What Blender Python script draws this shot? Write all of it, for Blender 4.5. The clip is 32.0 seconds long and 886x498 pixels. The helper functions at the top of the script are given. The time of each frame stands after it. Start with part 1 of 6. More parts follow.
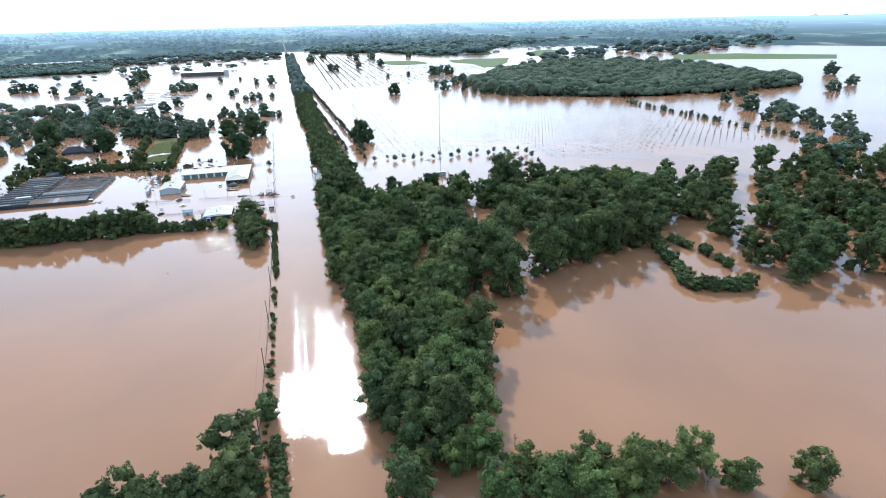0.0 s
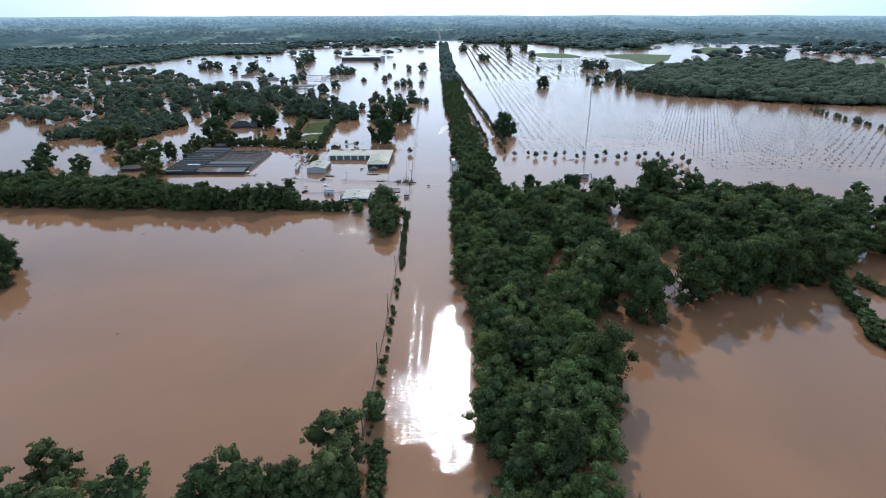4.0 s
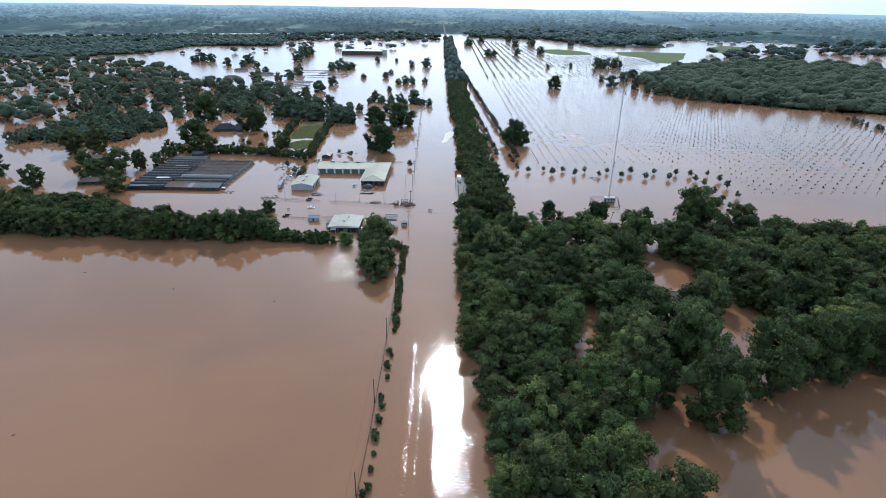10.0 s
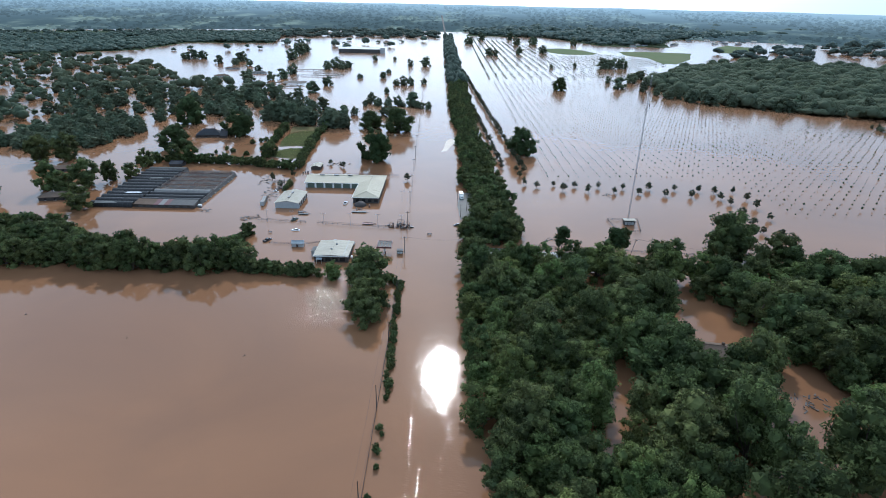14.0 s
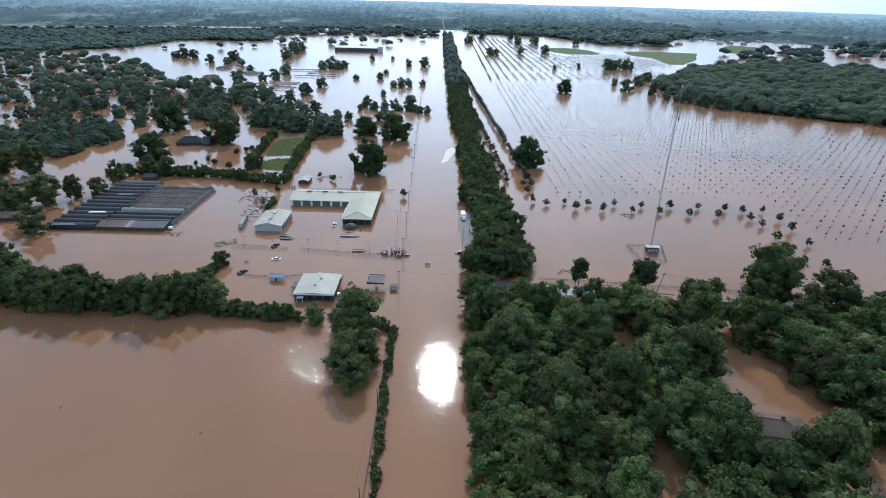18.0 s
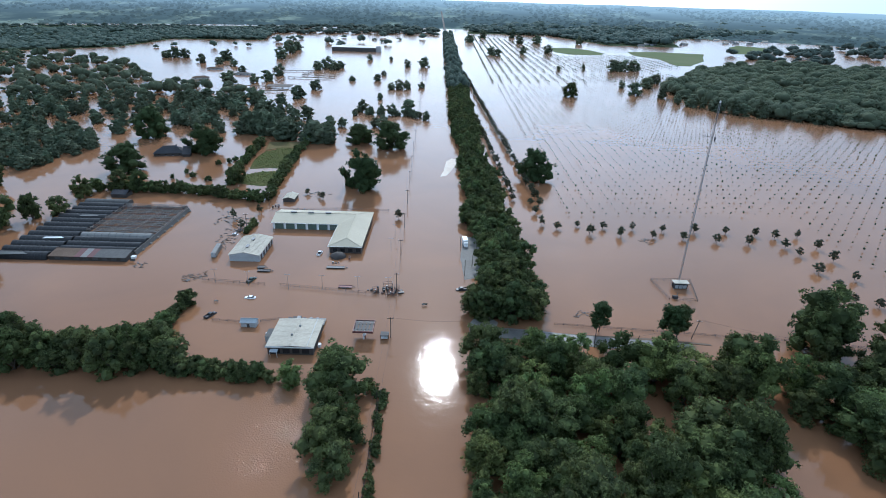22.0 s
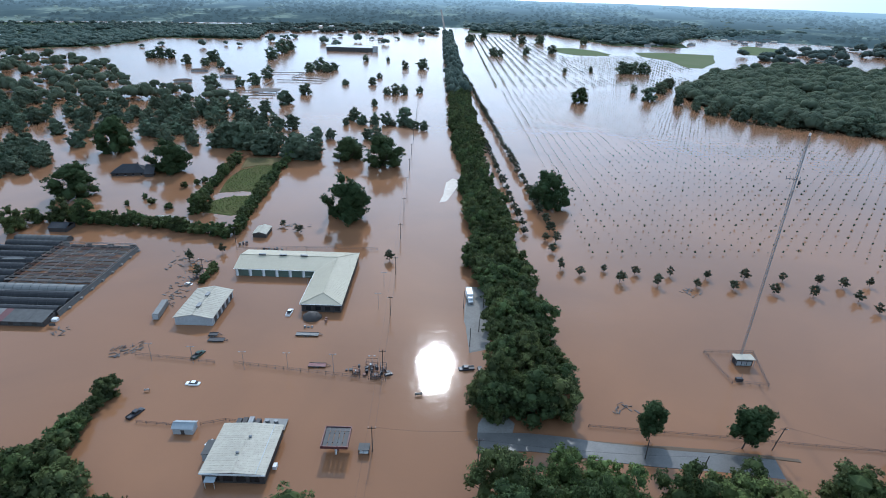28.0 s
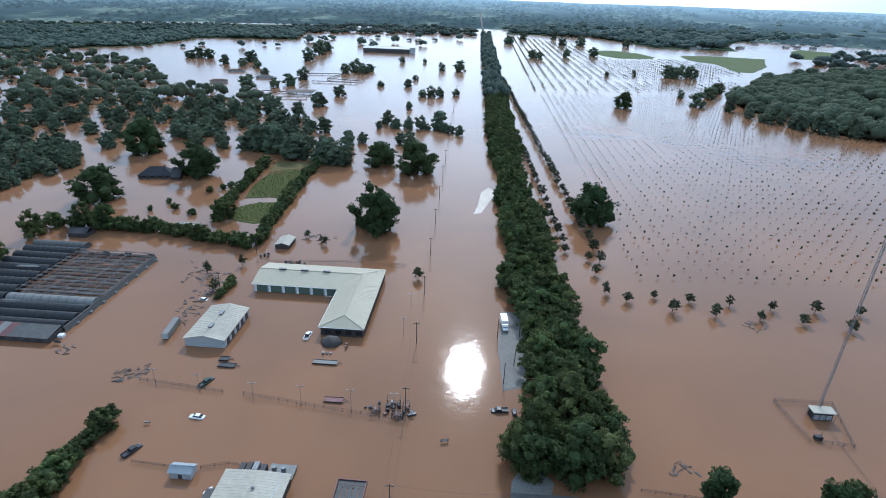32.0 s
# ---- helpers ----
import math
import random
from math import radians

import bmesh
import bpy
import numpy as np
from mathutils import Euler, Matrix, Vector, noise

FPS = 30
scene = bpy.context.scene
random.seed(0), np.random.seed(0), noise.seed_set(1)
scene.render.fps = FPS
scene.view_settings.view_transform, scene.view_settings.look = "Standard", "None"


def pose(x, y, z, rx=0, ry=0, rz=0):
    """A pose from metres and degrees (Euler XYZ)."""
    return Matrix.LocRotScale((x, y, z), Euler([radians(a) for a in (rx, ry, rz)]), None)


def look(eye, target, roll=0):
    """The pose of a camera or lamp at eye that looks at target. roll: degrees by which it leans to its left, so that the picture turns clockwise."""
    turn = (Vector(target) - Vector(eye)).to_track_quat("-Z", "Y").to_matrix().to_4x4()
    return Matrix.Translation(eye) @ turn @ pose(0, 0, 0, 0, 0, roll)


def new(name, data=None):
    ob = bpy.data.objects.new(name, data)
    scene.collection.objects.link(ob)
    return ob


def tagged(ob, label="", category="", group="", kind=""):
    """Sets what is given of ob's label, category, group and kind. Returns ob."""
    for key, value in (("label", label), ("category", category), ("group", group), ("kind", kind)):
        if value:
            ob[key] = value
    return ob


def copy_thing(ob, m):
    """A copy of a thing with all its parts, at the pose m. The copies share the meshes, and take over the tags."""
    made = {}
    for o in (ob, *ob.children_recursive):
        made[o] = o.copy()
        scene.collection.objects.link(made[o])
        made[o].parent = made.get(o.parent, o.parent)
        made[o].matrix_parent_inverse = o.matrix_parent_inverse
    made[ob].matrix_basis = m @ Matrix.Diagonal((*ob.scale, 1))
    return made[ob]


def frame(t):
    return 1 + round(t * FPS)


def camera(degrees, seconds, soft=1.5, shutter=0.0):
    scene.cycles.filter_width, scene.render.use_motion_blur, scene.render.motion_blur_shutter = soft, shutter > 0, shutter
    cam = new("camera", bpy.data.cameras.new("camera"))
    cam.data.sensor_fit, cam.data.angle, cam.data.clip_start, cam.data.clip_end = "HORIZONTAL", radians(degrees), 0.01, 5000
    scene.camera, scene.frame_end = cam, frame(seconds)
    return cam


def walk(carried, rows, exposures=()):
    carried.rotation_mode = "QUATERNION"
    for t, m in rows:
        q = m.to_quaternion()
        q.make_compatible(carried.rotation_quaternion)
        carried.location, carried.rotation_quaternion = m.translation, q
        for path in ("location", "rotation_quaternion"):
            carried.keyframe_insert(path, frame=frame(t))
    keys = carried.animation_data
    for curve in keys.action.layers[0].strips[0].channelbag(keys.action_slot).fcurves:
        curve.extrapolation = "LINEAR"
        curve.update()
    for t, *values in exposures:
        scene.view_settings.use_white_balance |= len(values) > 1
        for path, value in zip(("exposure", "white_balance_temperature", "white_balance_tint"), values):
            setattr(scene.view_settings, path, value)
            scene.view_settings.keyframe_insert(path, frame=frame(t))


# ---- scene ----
cam = camera(77.0, 32.0, soft=0.95)
PATH = [
    (0, (-0.895, -260.312, 119.865), (3.587, -242.381, 112.223), -1.29),
    (0.5, (-0.389, -258.329, 119.645), (1.034, -239.890, 112.029), -1.02),
    (1, (0.046, -256.517, 119.432), (0.578, -238.044, 111.787), -0.86),
    (1.5, (0.370, -254.869, 119.237), (0.611, -236.401, 111.564), -0.72),
    (2, (0.598, -253.289, 119.071), (0.709, -234.835, 111.362), -0.58),
    (2.5, (0.768, -251.582, 118.938), (0.801, -233.141, 111.197), -0.45),
    (3, (0.888, -249.609, 118.838), (0.868, -231.182, 111.062), -0.34),
    (3.5, (0.931, -247.238, 118.761), (0.869, -228.827, 110.950), -0.22),
    (5.5, (0.549, -229.671, 118.976), (0.469, -211.310, 111.047), 0.19),
    (6, (0.372, -224.339, 119.176), (0.293, -205.988, 111.224), 0.29),
    (6.5, (0.174, -218.897, 119.399), (0.079, -200.555, 111.427), 0.37),
    (7, (-0.014, -213.414, 119.636), (-0.128, -195.078, 111.650), 0.44),
    (7.5, (-0.170, -207.948, 119.875), (-0.300, -189.618, 111.875), 0.53),
    (8, (-0.319, -202.542, 120.109), (-0.452, -184.218, 112.097), 0.60),
    (8.5, (-0.495, -197.219, 120.329), (-0.625, -178.901, 112.302), 0.66),
    (9, (-0.692, -192.038, 120.535), (-0.828, -173.725, 112.497), 0.72),
    (9.5, (-0.869, -186.940, 120.716), (-0.997, -168.634, 112.661), 0.77),
    (10, (-1.088, -181.772, 120.880), (-1.200, -163.472, 112.810), 0.82),
    (10.5, (-1.373, -176.449, 121.028), (-1.472, -158.156, 112.943), 0.89),
    (11, (-1.705, -170.981, 121.164), (-1.789, -152.695, 113.065), 0.97),
    (11.5, (-2.026, -165.431, 121.283), (-2.096, -147.149, 113.173), 1.04),
    (12, (-2.345, -159.823, 121.394), (-2.406, -141.545, 113.276), 1.10),
    (12.5, (-2.625, -154.564, 121.489), (-2.684, -136.290, 113.360), 1.16),
    (13, (-2.827, -149.534, 121.596), (-2.877, -131.264, 113.460), 1.20),
    (13.5, (-2.989, -144.598, 121.717), (-3.032, -126.336, 113.563), 1.23),
    (14, (-3.117, -139.652, 121.859), (-3.152, -121.393, 113.697), 1.27),
    (14.5, (-3.292, -134.576, 121.992), (-3.327, -116.324, 113.816), 1.30),
    (16.5, (-3.882, -113.326, 122.187), (-3.886, -95.091, 113.970), 1.40),
    (17, (-4.081, -108.193, 122.169), (-4.075, -89.961, 113.948), 1.41),
    (17.5, (-4.240, -103.288, 122.154), (-4.226, -85.059, 113.927), 1.44),
    (18, (-4.313, -98.397, 122.187), (-4.299, -80.169, 113.957), 1.48),
    (18.5, (-4.297, -93.451, 122.270), (-4.287, -75.225, 114.035), 1.50),
    (19, (-4.187, -88.503, 122.395), (-4.178, -70.278, 114.158), 1.52),
    (19.5, (-4.103, -83.558, 122.534), (-4.097, -65.335, 114.293), 1.54),
    (20, (-4.082, -78.592, 122.666), (-4.072, -60.370, 114.423), 1.55),
    (20.5, (-4.185, -73.551, 122.776), (-4.175, -55.330, 114.529), 1.59),
    (21, (-4.337, -68.488, 122.869), (-4.316, -50.273, 114.609), 1.63),
    (21.5, (-4.522, -63.281, 122.959), (-4.497, -45.073, 114.683), 1.66),
    (22, (-4.689, -58.239, 123.060), (-4.653, -40.037, 114.773), 1.70),
    (22.5, (-4.866, -53.156, 123.159), (-4.826, -34.957, 114.863), 1.73),
    (23, (-5.042, -48.043, 123.216), (-4.999, -29.851, 114.906), 1.76),
    (23.5, (-5.243, -42.907, 123.230), (-5.193, -24.722, 114.906), 1.79),
    (24, (-5.384, -37.769, 123.210), (-5.330, -19.586, 114.881), 1.82),
    (24.5, (-5.434, -32.677, 123.174), (-5.375, -14.492, 114.848), 1.82),
    (25, (-5.460, -27.631, 123.109), (-5.404, -9.449, 114.777), 1.82),
    (25.5, (-5.424, -22.561, 123.033), (-5.369, -4.378, 114.703), 1.82),
    (27.5, (-5.481, -2.155, 122.716), (-5.417, 16.023, 114.376), 1.85),
    (28, (-5.540, 2.855, 122.789), (-5.469, 21.031, 114.444), 1.89),
    (28.5, (-5.651, 7.862, 122.879), (-5.573, 26.037, 114.534), 1.91),
    (29, (-5.794, 12.865, 122.972), (-5.709, 31.038, 114.622), 1.93),
    (29.5, (-5.932, 17.414, 123.017), (-5.906, 35.618, 114.733), 1.94),
    (30, (-6.048, 20.932, 122.935), (-6.251, 39.144, 114.670), 1.97),
    (30.5, (-6.105, 23.398, 122.647), (-6.681, 41.596, 114.370), 1.94),
    (31, (-6.188, 24.930, 122.148), (-7.015, 43.118, 113.870), 1.87),
    (31.5, (-6.278, 25.468, 121.498), (-7.322, 43.633, 113.194), 1.85),
    (32, (-6.333, 25.765, 120.788), (-7.422, 43.916, 112.459), 1.91),
]
EXPOSURES = [(0, 0.86, 5700, 7), (0.5, 0.54, 5700, 7), (1, 0.32, 5700, 7), (2, 0.08, 5700, 7), (3.5, 0.0, 5700, 7), (7, 0.02, 5700, 7), (11, 0.12, 5700, 7), (17, 0.1, 5640, 7), (24, 0.09, 5520, 7), (32, 0.07, 5480, 7)]
walk(cam, [(t, look(eye, target, roll)) for t, eye, target, roll in PATH], EXPOSURES)

# ---- sky and sun ----
SUN_UP, SUN_TURN = radians(36.9), radians(-0.2)   # height of the sun, turn from the road's line
world = bpy.data.worlds.new("world")
scene.world = world
world.use_nodes = True
wn = world.node_tree
sky = wn.nodes.new("ShaderNodeTexSky")
sky.sky_type, sky.sun_disc = "NISHITA", False
sky.sun_elevation, sky.sun_rotation = SUN_UP, SUN_TURN
sky.altitude, sky.air_density, sky.dust_density, sky.ozone_density = 100, 1.0, 1.2, 1.0
# thin broken cloud over the whole sky
geo = wn.nodes.new("ShaderNodeTexCoord")
stretch = wn.nodes.new("ShaderNodeMapping")
stretch.inputs["Scale"].default_value = (1.0, 1.0, 3.0)
cloud = wn.nodes.new("ShaderNodeTexNoise")
cloud.inputs["Scale"].default_value, cloud.inputs["Detail"].default_value = 2.6, 6.0
cover = wn.nodes.new("ShaderNodeMapRange")
cover.inputs["From Min"].default_value, cover.inputs["From Max"].default_value = 0.32, 0.68
cover.inputs["To Min"].default_value, cover.inputs["To Max"].default_value = 0.6, 1.0
blend = wn.nodes.new("ShaderNodeMixRGB")
blend.inputs[2].default_value = (6.7, 8.35, 10.2, 1)
wn.links.new(geo.outputs["Generated"], stretch.inputs["Vector"])
wn.links.new(stretch.outputs[0], cloud.inputs["Vector"])
wn.links.new(cloud.outputs["Fac"], cover.inputs[0])
wn.links.new(cover.outputs[0], blend.inputs[0])
wn.links.new(sky.outputs[0], blend.inputs[1])
# the hazy sky is brightest low down under the sun
near_sun, halo, lit = wn.nodes.new("ShaderNodeVectorMath"), wn.nodes.new("ShaderNodeMapRange"), wn.nodes.new("ShaderNodeVectorMath")
near_sun.operation, near_sun.inputs[1].default_value = "DOT_PRODUCT", (math.sin(SUN_TURN), math.cos(SUN_TURN), 0.1)
halo.interpolation_type = "SMOOTHSTEP"
for key, v in (("From Min", 0.8), ("From Max", 1.02), ("To Min", 1.0), ("To Max", 1.75)):
    halo.inputs[key].default_value = v
lit.operation = "SCALE"
wn.links.new(geo.outputs["Generated"], near_sun.inputs[0])
wn.links.new(near_sun.outputs["Value"], halo.inputs[0])
wn.links.new(blend.outputs[0], lit.inputs[0])
wn.links.new(halo.outputs[0], lit.inputs["Scale"])
wn.links.new(lit.outputs[0], wn.nodes["Background"].inputs[0])
wn.nodes["Background"].inputs[1].default_value = 0.12
sun = new("sun", bpy.data.lights.new("sun", "SUN"))
sun.data.energy, sun.data.angle, sun.data.color = 3.0, radians(2.2), (1.0, 0.95, 0.88)
to_sun = Vector((math.sin(SUN_TURN) * math.cos(SUN_UP), math.cos(SUN_TURN) * math.cos(SUN_UP), math.sin(SUN_UP)))
sun.matrix_world = look((0, 0, 300), Vector((0, 0, 300)) - to_sun)


# ---- materials ----
def material(name, colour, rough=0.8, metal=0.0, other=None, grain=1.0, wear=0.25, bump=0.0, vary=0.0, spec=0.5, coarse=0.12):
    """Base colour broken by a fine and a coarse noise; vary: change from piece to piece."""
    m = bpy.data.materials.new(name)
    m.use_nodes = True
    nt = m.node_tree
    bsdf = nt.nodes["Principled BSDF"]
    bsdf.inputs["Roughness"].default_value, bsdf.inputs["Metallic"].default_value = rough, metal
    bsdf.inputs["Specular IOR Level"].default_value = spec
    place = nt.nodes.new("ShaderNodeNewGeometry")
    fine, big = nt.nodes.new("ShaderNodeTexNoise"), nt.nodes.new("ShaderNodeTexNoise")
    fine.inputs["Scale"].default_value, fine.inputs["Detail"].default_value = grain, 5
    big.inputs["Scale"].default_value, big.inputs["Detail"].default_value = grain * coarse, 3
    nt.links.new(place.outputs["Position"], fine.inputs["Vector"])
    nt.links.new(place.outputs["Position"], big.inputs["Vector"])
    add = nt.nodes.new("ShaderNodeMath")
    add.operation = "ADD"
    nt.links.new(fine.outputs["Fac"], add.inputs[0])
    nt.links.new(big.outputs["Fac"], add.inputs[1])
    span = nt.nodes.new("ShaderNodeMapRange")
    span.inputs["From Min"].default_value, span.inputs["From Max"].default_value = 0.65, 1.35
    nt.links.new(add.outputs[0], span.inputs[0])
    mix = nt.nodes.new("ShaderNodeMixRGB")
    dark = other or tuple(c * (1 - wear) for c in colour)
    mix.inputs[1].default_value, mix.inputs[2].default_value = (*colour, 1), (*dark, 1)
    nt.links.new(span.outputs[0], mix.inputs[0])
    last = mix.outputs[0]
    if vary:
        info, hsv = nt.nodes.new("ShaderNodeObjectInfo"), nt.nodes.new("ShaderNodeHueSaturation")
        value = nt.nodes.new("ShaderNodeMapRange")
        value.inputs["To Min"].default_value, value.inputs["To Max"].default_value = 1 - vary, 1 + vary
        nt.links.new(info.outputs["Random"], value.inputs[0])
        nt.links.new(value.outputs[0], hsv.inputs["Value"])
        nt.links.new(last, hsv.inputs["Color"])
        last = hsv.outputs[0]
    nt.links.new(last, bsdf.inputs["Base Color"])
    if bump:
        b = nt.nodes.new("ShaderNodeBump")
        b.inputs["Strength"].default_value, b.inputs["Distance"].default_value = 0.6, bump
        nt.links.new(fine.outputs["Fac"], b.inputs["Height"])
        nt.links.new(b.outputs[0], bsdf.inputs["Normal"])
    return m


def leaf_material(name, colour, other, vary=0.25, thin=0.33, tint=0.03, grain=0.35, blades=0.0):
    """Leaves: two greens in patches, a change from tree to tree, and light through the blade. blades: random tone per
    blade, imitating sunlit and shaded leaves.
    """
    m = material(name, colour, 0.8, 0, other, grain=grain, vary=vary, spec=0.08, coarse=0.25)
    nt = m.node_tree
    bsdf, hsv = nt.nodes["Principled BSDF"], [n for n in nt.nodes if n.type == "HUE_SAT"][0]
    info = [n for n in nt.nodes if n.type == "OBJECT_INFO"][0]
    # random bright and dark blades stand in for sun and shade among leaves
    blade, shade, both_values = nt.nodes.new("ShaderNodeNewGeometry"), nt.nodes.new("ShaderNodeMapRange"), nt.nodes.new("ShaderNodeMath")
    shade.inputs["To Min"].default_value, shade.inputs["To Max"].default_value = 1 - blades, 1 + blades
    nt.links.new(blade.outputs["Random Per Island"], shade.inputs[0])
    both_values.operation = "MULTIPLY"
    nt.links.new(hsv.inputs["Value"].links[0].from_socket, both_values.inputs[0])
    nt.links.new(shade.outputs[0], both_values.inputs[1])
    nt.links.new(both_values.outputs[0], hsv.inputs["Value"])
    turn, hue = nt.nodes.new("ShaderNodeMath"), nt.nodes.new("ShaderNodeMapRange")
    turn.operation = "FRACT"
    times = nt.nodes.new("ShaderNodeMath")
    times.operation, times.inputs[1].default_value = "MULTIPLY", 7.31
    nt.links.new(info.outputs["Random"], times.inputs[0])
    nt.links.new(times.outputs[0], turn.inputs[0])
    nt.links.new(turn.outputs[0], hue.inputs[0])
    hue.inputs["To Min"].default_value, hue.inputs["To Max"].default_value = 0.5 - tint, 0.5 + tint * 0.6
    nt.links.new(hue.outputs[0], hsv.inputs["Hue"])
    through_leaf, both = nt.nodes.new("ShaderNodeBsdfTranslucent"), nt.nodes.new("ShaderNodeMixShader")
    both.inputs[0].default_value = thin
    nt.links.new(hsv.outputs[0], through_leaf.inputs[0])
    nt.links.new(bsdf.outputs[0], both.inputs[1])
    nt.links.new(through_leaf.outputs[0], both.inputs[2])
    nt.links.new(both.outputs[0], nt.nodes["Material Output"].inputs[0])
    return m


def water_material():
    """Opaque brown flood water: silt in two tones, calm over the fields, ruffled where it runs along the road."""
    m = bpy.data.materials.new("flood_water")
    m.use_nodes = True
    nt = m.node_tree
    bsdf = nt.nodes["Principled BSDF"]
    bsdf.inputs["Roughness"].default_value, bsdf.inputs["IOR"].default_value = 0.05, 1.33
    where = nt.nodes.new("ShaderNodeNewGeometry")
    silt = nt.nodes.new("ShaderNodeTexNoise")
    silt.inputs["Scale"].default_value, silt.inputs["Detail"].default_value = 0.012, 5
    silt.inputs["Distortion"].default_value = 0.6
    nt.links.new(where.outputs["Position"], silt.inputs["Vector"])
    ramp = nt.nodes.new("ShaderNodeMapRange")
    ramp.inputs["From Min"].default_value, ramp.inputs["From Max"].default_value = 0.35, 0.65
    nt.links.new(silt.outputs["Fac"], ramp.inputs[0])
    mix = nt.nodes.new("ShaderNodeMixRGB")
    mix.inputs[1].default_value, mix.inputs[2].default_value = (0.226, 0.111, 0.056, 1), (0.184, 0.093, 0.050, 1)
    nt.links.new(ramp.outputs[0], mix.inputs[0])
    nt.links.new(mix.outputs[0], bsdf.inputs["Base Color"])
    # ripples: strength by where the current runs
    parts = nt.nodes.new("ShaderNodeSeparateXYZ")
    nt.links.new(where.outputs["Position"], parts.inputs[0])

    def ramp_of(source, lo, hi, a, b):
        r = nt.nodes.new("ShaderNodeMapRange")
        r.interpolation_type = "SMOOTHSTEP"
        for key, v in (("From Min", lo), ("From Max", hi), ("To Min", a), ("To Max", b)):
            r.inputs[key].default_value = v
        nt.links.new(source, r.inputs[0])
        return r.outputs[0]

    def times(a, b):
        n = nt.nodes.new("ShaderNodeMath")
        n.operation = "MULTIPLY"
        nt.links.new(a, n.inputs[0])
        nt.links.new(b, n.inputs[1])
        return n.outputs[0]

    bend, skew = nt.nodes.new("ShaderNodeMapRange"), nt.nodes.new("ShaderNodeMath")
    for key, v in (("From Min", -156), ("From Max", -71), ("To Min", -14), ("To Max", 0)):
        bend.inputs[key].default_value = v
    nt.links.new(parts.outputs["Y"], bend.inputs[0])
    nt.links.new(parts.outputs["X"], skew.inputs[0])
    nt.links.new(bend.outputs[0], skew.inputs[1])
    lane = times(ramp_of(skew.outputs[0], -5.5, -3.2, 0.03, 1), ramp_of(parts.outputs["X"], 3.8, 6.6, 1, 0.06))
    reach = times(ramp_of(parts.outputs["Y"], -105, 22, 1, 0.07), ramp_of(parts.outputs["Y"], -168, -113, 0.2, 1))
    def area(x0, x1, y0, y1, soft):
        across = times(ramp_of(parts.outputs["X"], x0 - soft, x0 + soft, 0, 1), ramp_of(parts.outputs["X"], x1 - soft, x1 + soft, 1, 0))
        return times(across, times(ramp_of(parts.outputs["Y"], y0 - soft, y0 + soft, 0, 1), ramp_of(parts.outputs["Y"], y1 - soft, y1 + soft, 1, 0)))

    def most(a, b):
        n = nt.nodes.new("ShaderNodeMath")
        n.operation = "MAXIMUM"
        nt.links.new(a, n.inputs[0])
        nt.links.new(b, n.inputs[1])
        return n.outputs[0]

    rough = most(ramp_of(parts.outputs["Y"], 183, 580, 0.05, 0.18), times(ramp_of(parts.outputs["X"], 38, 64, 0.05, 0.15), ramp_of(parts.outputs["Y"], 115, 157, 0, 1)))
    nt.links.new(rough, bsdf.inputs["Roughness"])
    eddies = most(most(area(-12.7, -11.3, -92, 1, 0.7), area(-9.4, -8.6, -84, -20, 0.5)), most(area(-19.5, -14.5, -140, -76, 2.5), area(-14, -4, -99, -95, 2.0)))
    shoals = most(area(-15, 9.5, -114, -82, 4), area(-2, 9.5, -125, -48, 3))
    ruffled = most(times(lane, reach), most(eddies, shoals))
    flow = nt.nodes.new("ShaderNodeMapping")
    flow.inputs["Scale"].default_value = (0.34, 1.0, 1.0)
    nt.links.new(where.outputs["Position"], flow.inputs["Vector"])
    wave = nt.nodes.new("ShaderNodeTexNoise")
    wave.inputs["Scale"].default_value, wave.inputs["Detail"].default_value = 1.7, 4
    nt.links.new(flow.outputs[0], wave.inputs["Vector"])
    patch = nt.nodes.new("ShaderNodeTexNoise")
    patch.inputs["Scale"].default_value, patch.inputs["Detail"].default_value = 0.3, 4
    along = nt.nodes.new("ShaderNodeMapping")
    along.inputs["Scale"].default_value = (1.6, 0.25, 1.0)
    nt.links.new(where.outputs["Position"], along.inputs["Vector"])
    nt.links.new(along.outputs[0], patch.inputs["Vector"])
    strength = times(ruffled, ramp_of(patch.outputs["Fac"], 0.40, 0.6, 0.3, 1))
    b1 = nt.nodes.new("ShaderNodeBump")
    b1.inputs["Distance"].default_value = 0.15
    nt.links.new(strength, b1.inputs["Strength"])
    nt.links.new(wave.outputs["Fac"], b1.inputs["Height"])
    calm = nt.nodes.new("ShaderNodeTexNoise")
    calm.inputs["Scale"].default_value, calm.inputs["Detail"].default_value = 0.8, 3
    nt.links.new(where.outputs["Position"], calm.inputs["Vector"])
    b2 = nt.nodes.new("ShaderNodeBump")
    b2.inputs["Strength"].default_value, b2.inputs["Distance"].default_value = 0.05, 0.03
    nt.links.new(calm.outputs["Fac"], b2.inputs["Height"])
    # two patches of broken chop that glitter against the sun
    chop = nt.nodes.new("ShaderNodeTexNoise")
    chop.inputs["Scale"].default_value, chop.inputs["Detail"].default_value = 1.9, 2
    nt.links.new(where.outputs["Position"], chop.inputs["Vector"])
    b3 = nt.nodes.new("ShaderNodeBump")
    b3.inputs["Distance"].default_value = 0.22
    side = ramp_of(parts.outputs["X"], -20, 20, 0.9, 0.35)
    nt.links.new(times(side, most(area(50, 64, 199, 224, 8), area(-66, -44, 52, 98, 8))), b3.inputs["Strength"])
    nt.links.new(chop.outputs["Fac"], b3.inputs["Height"])
    nt.links.new(b1.outputs[0], b3.inputs["Normal"])
    nt.links.new(b3.outputs[0], b2.inputs["Normal"])
    # slow uneven swell that frays the sun's image
    swell = nt.nodes.new("ShaderNodeTexNoise")
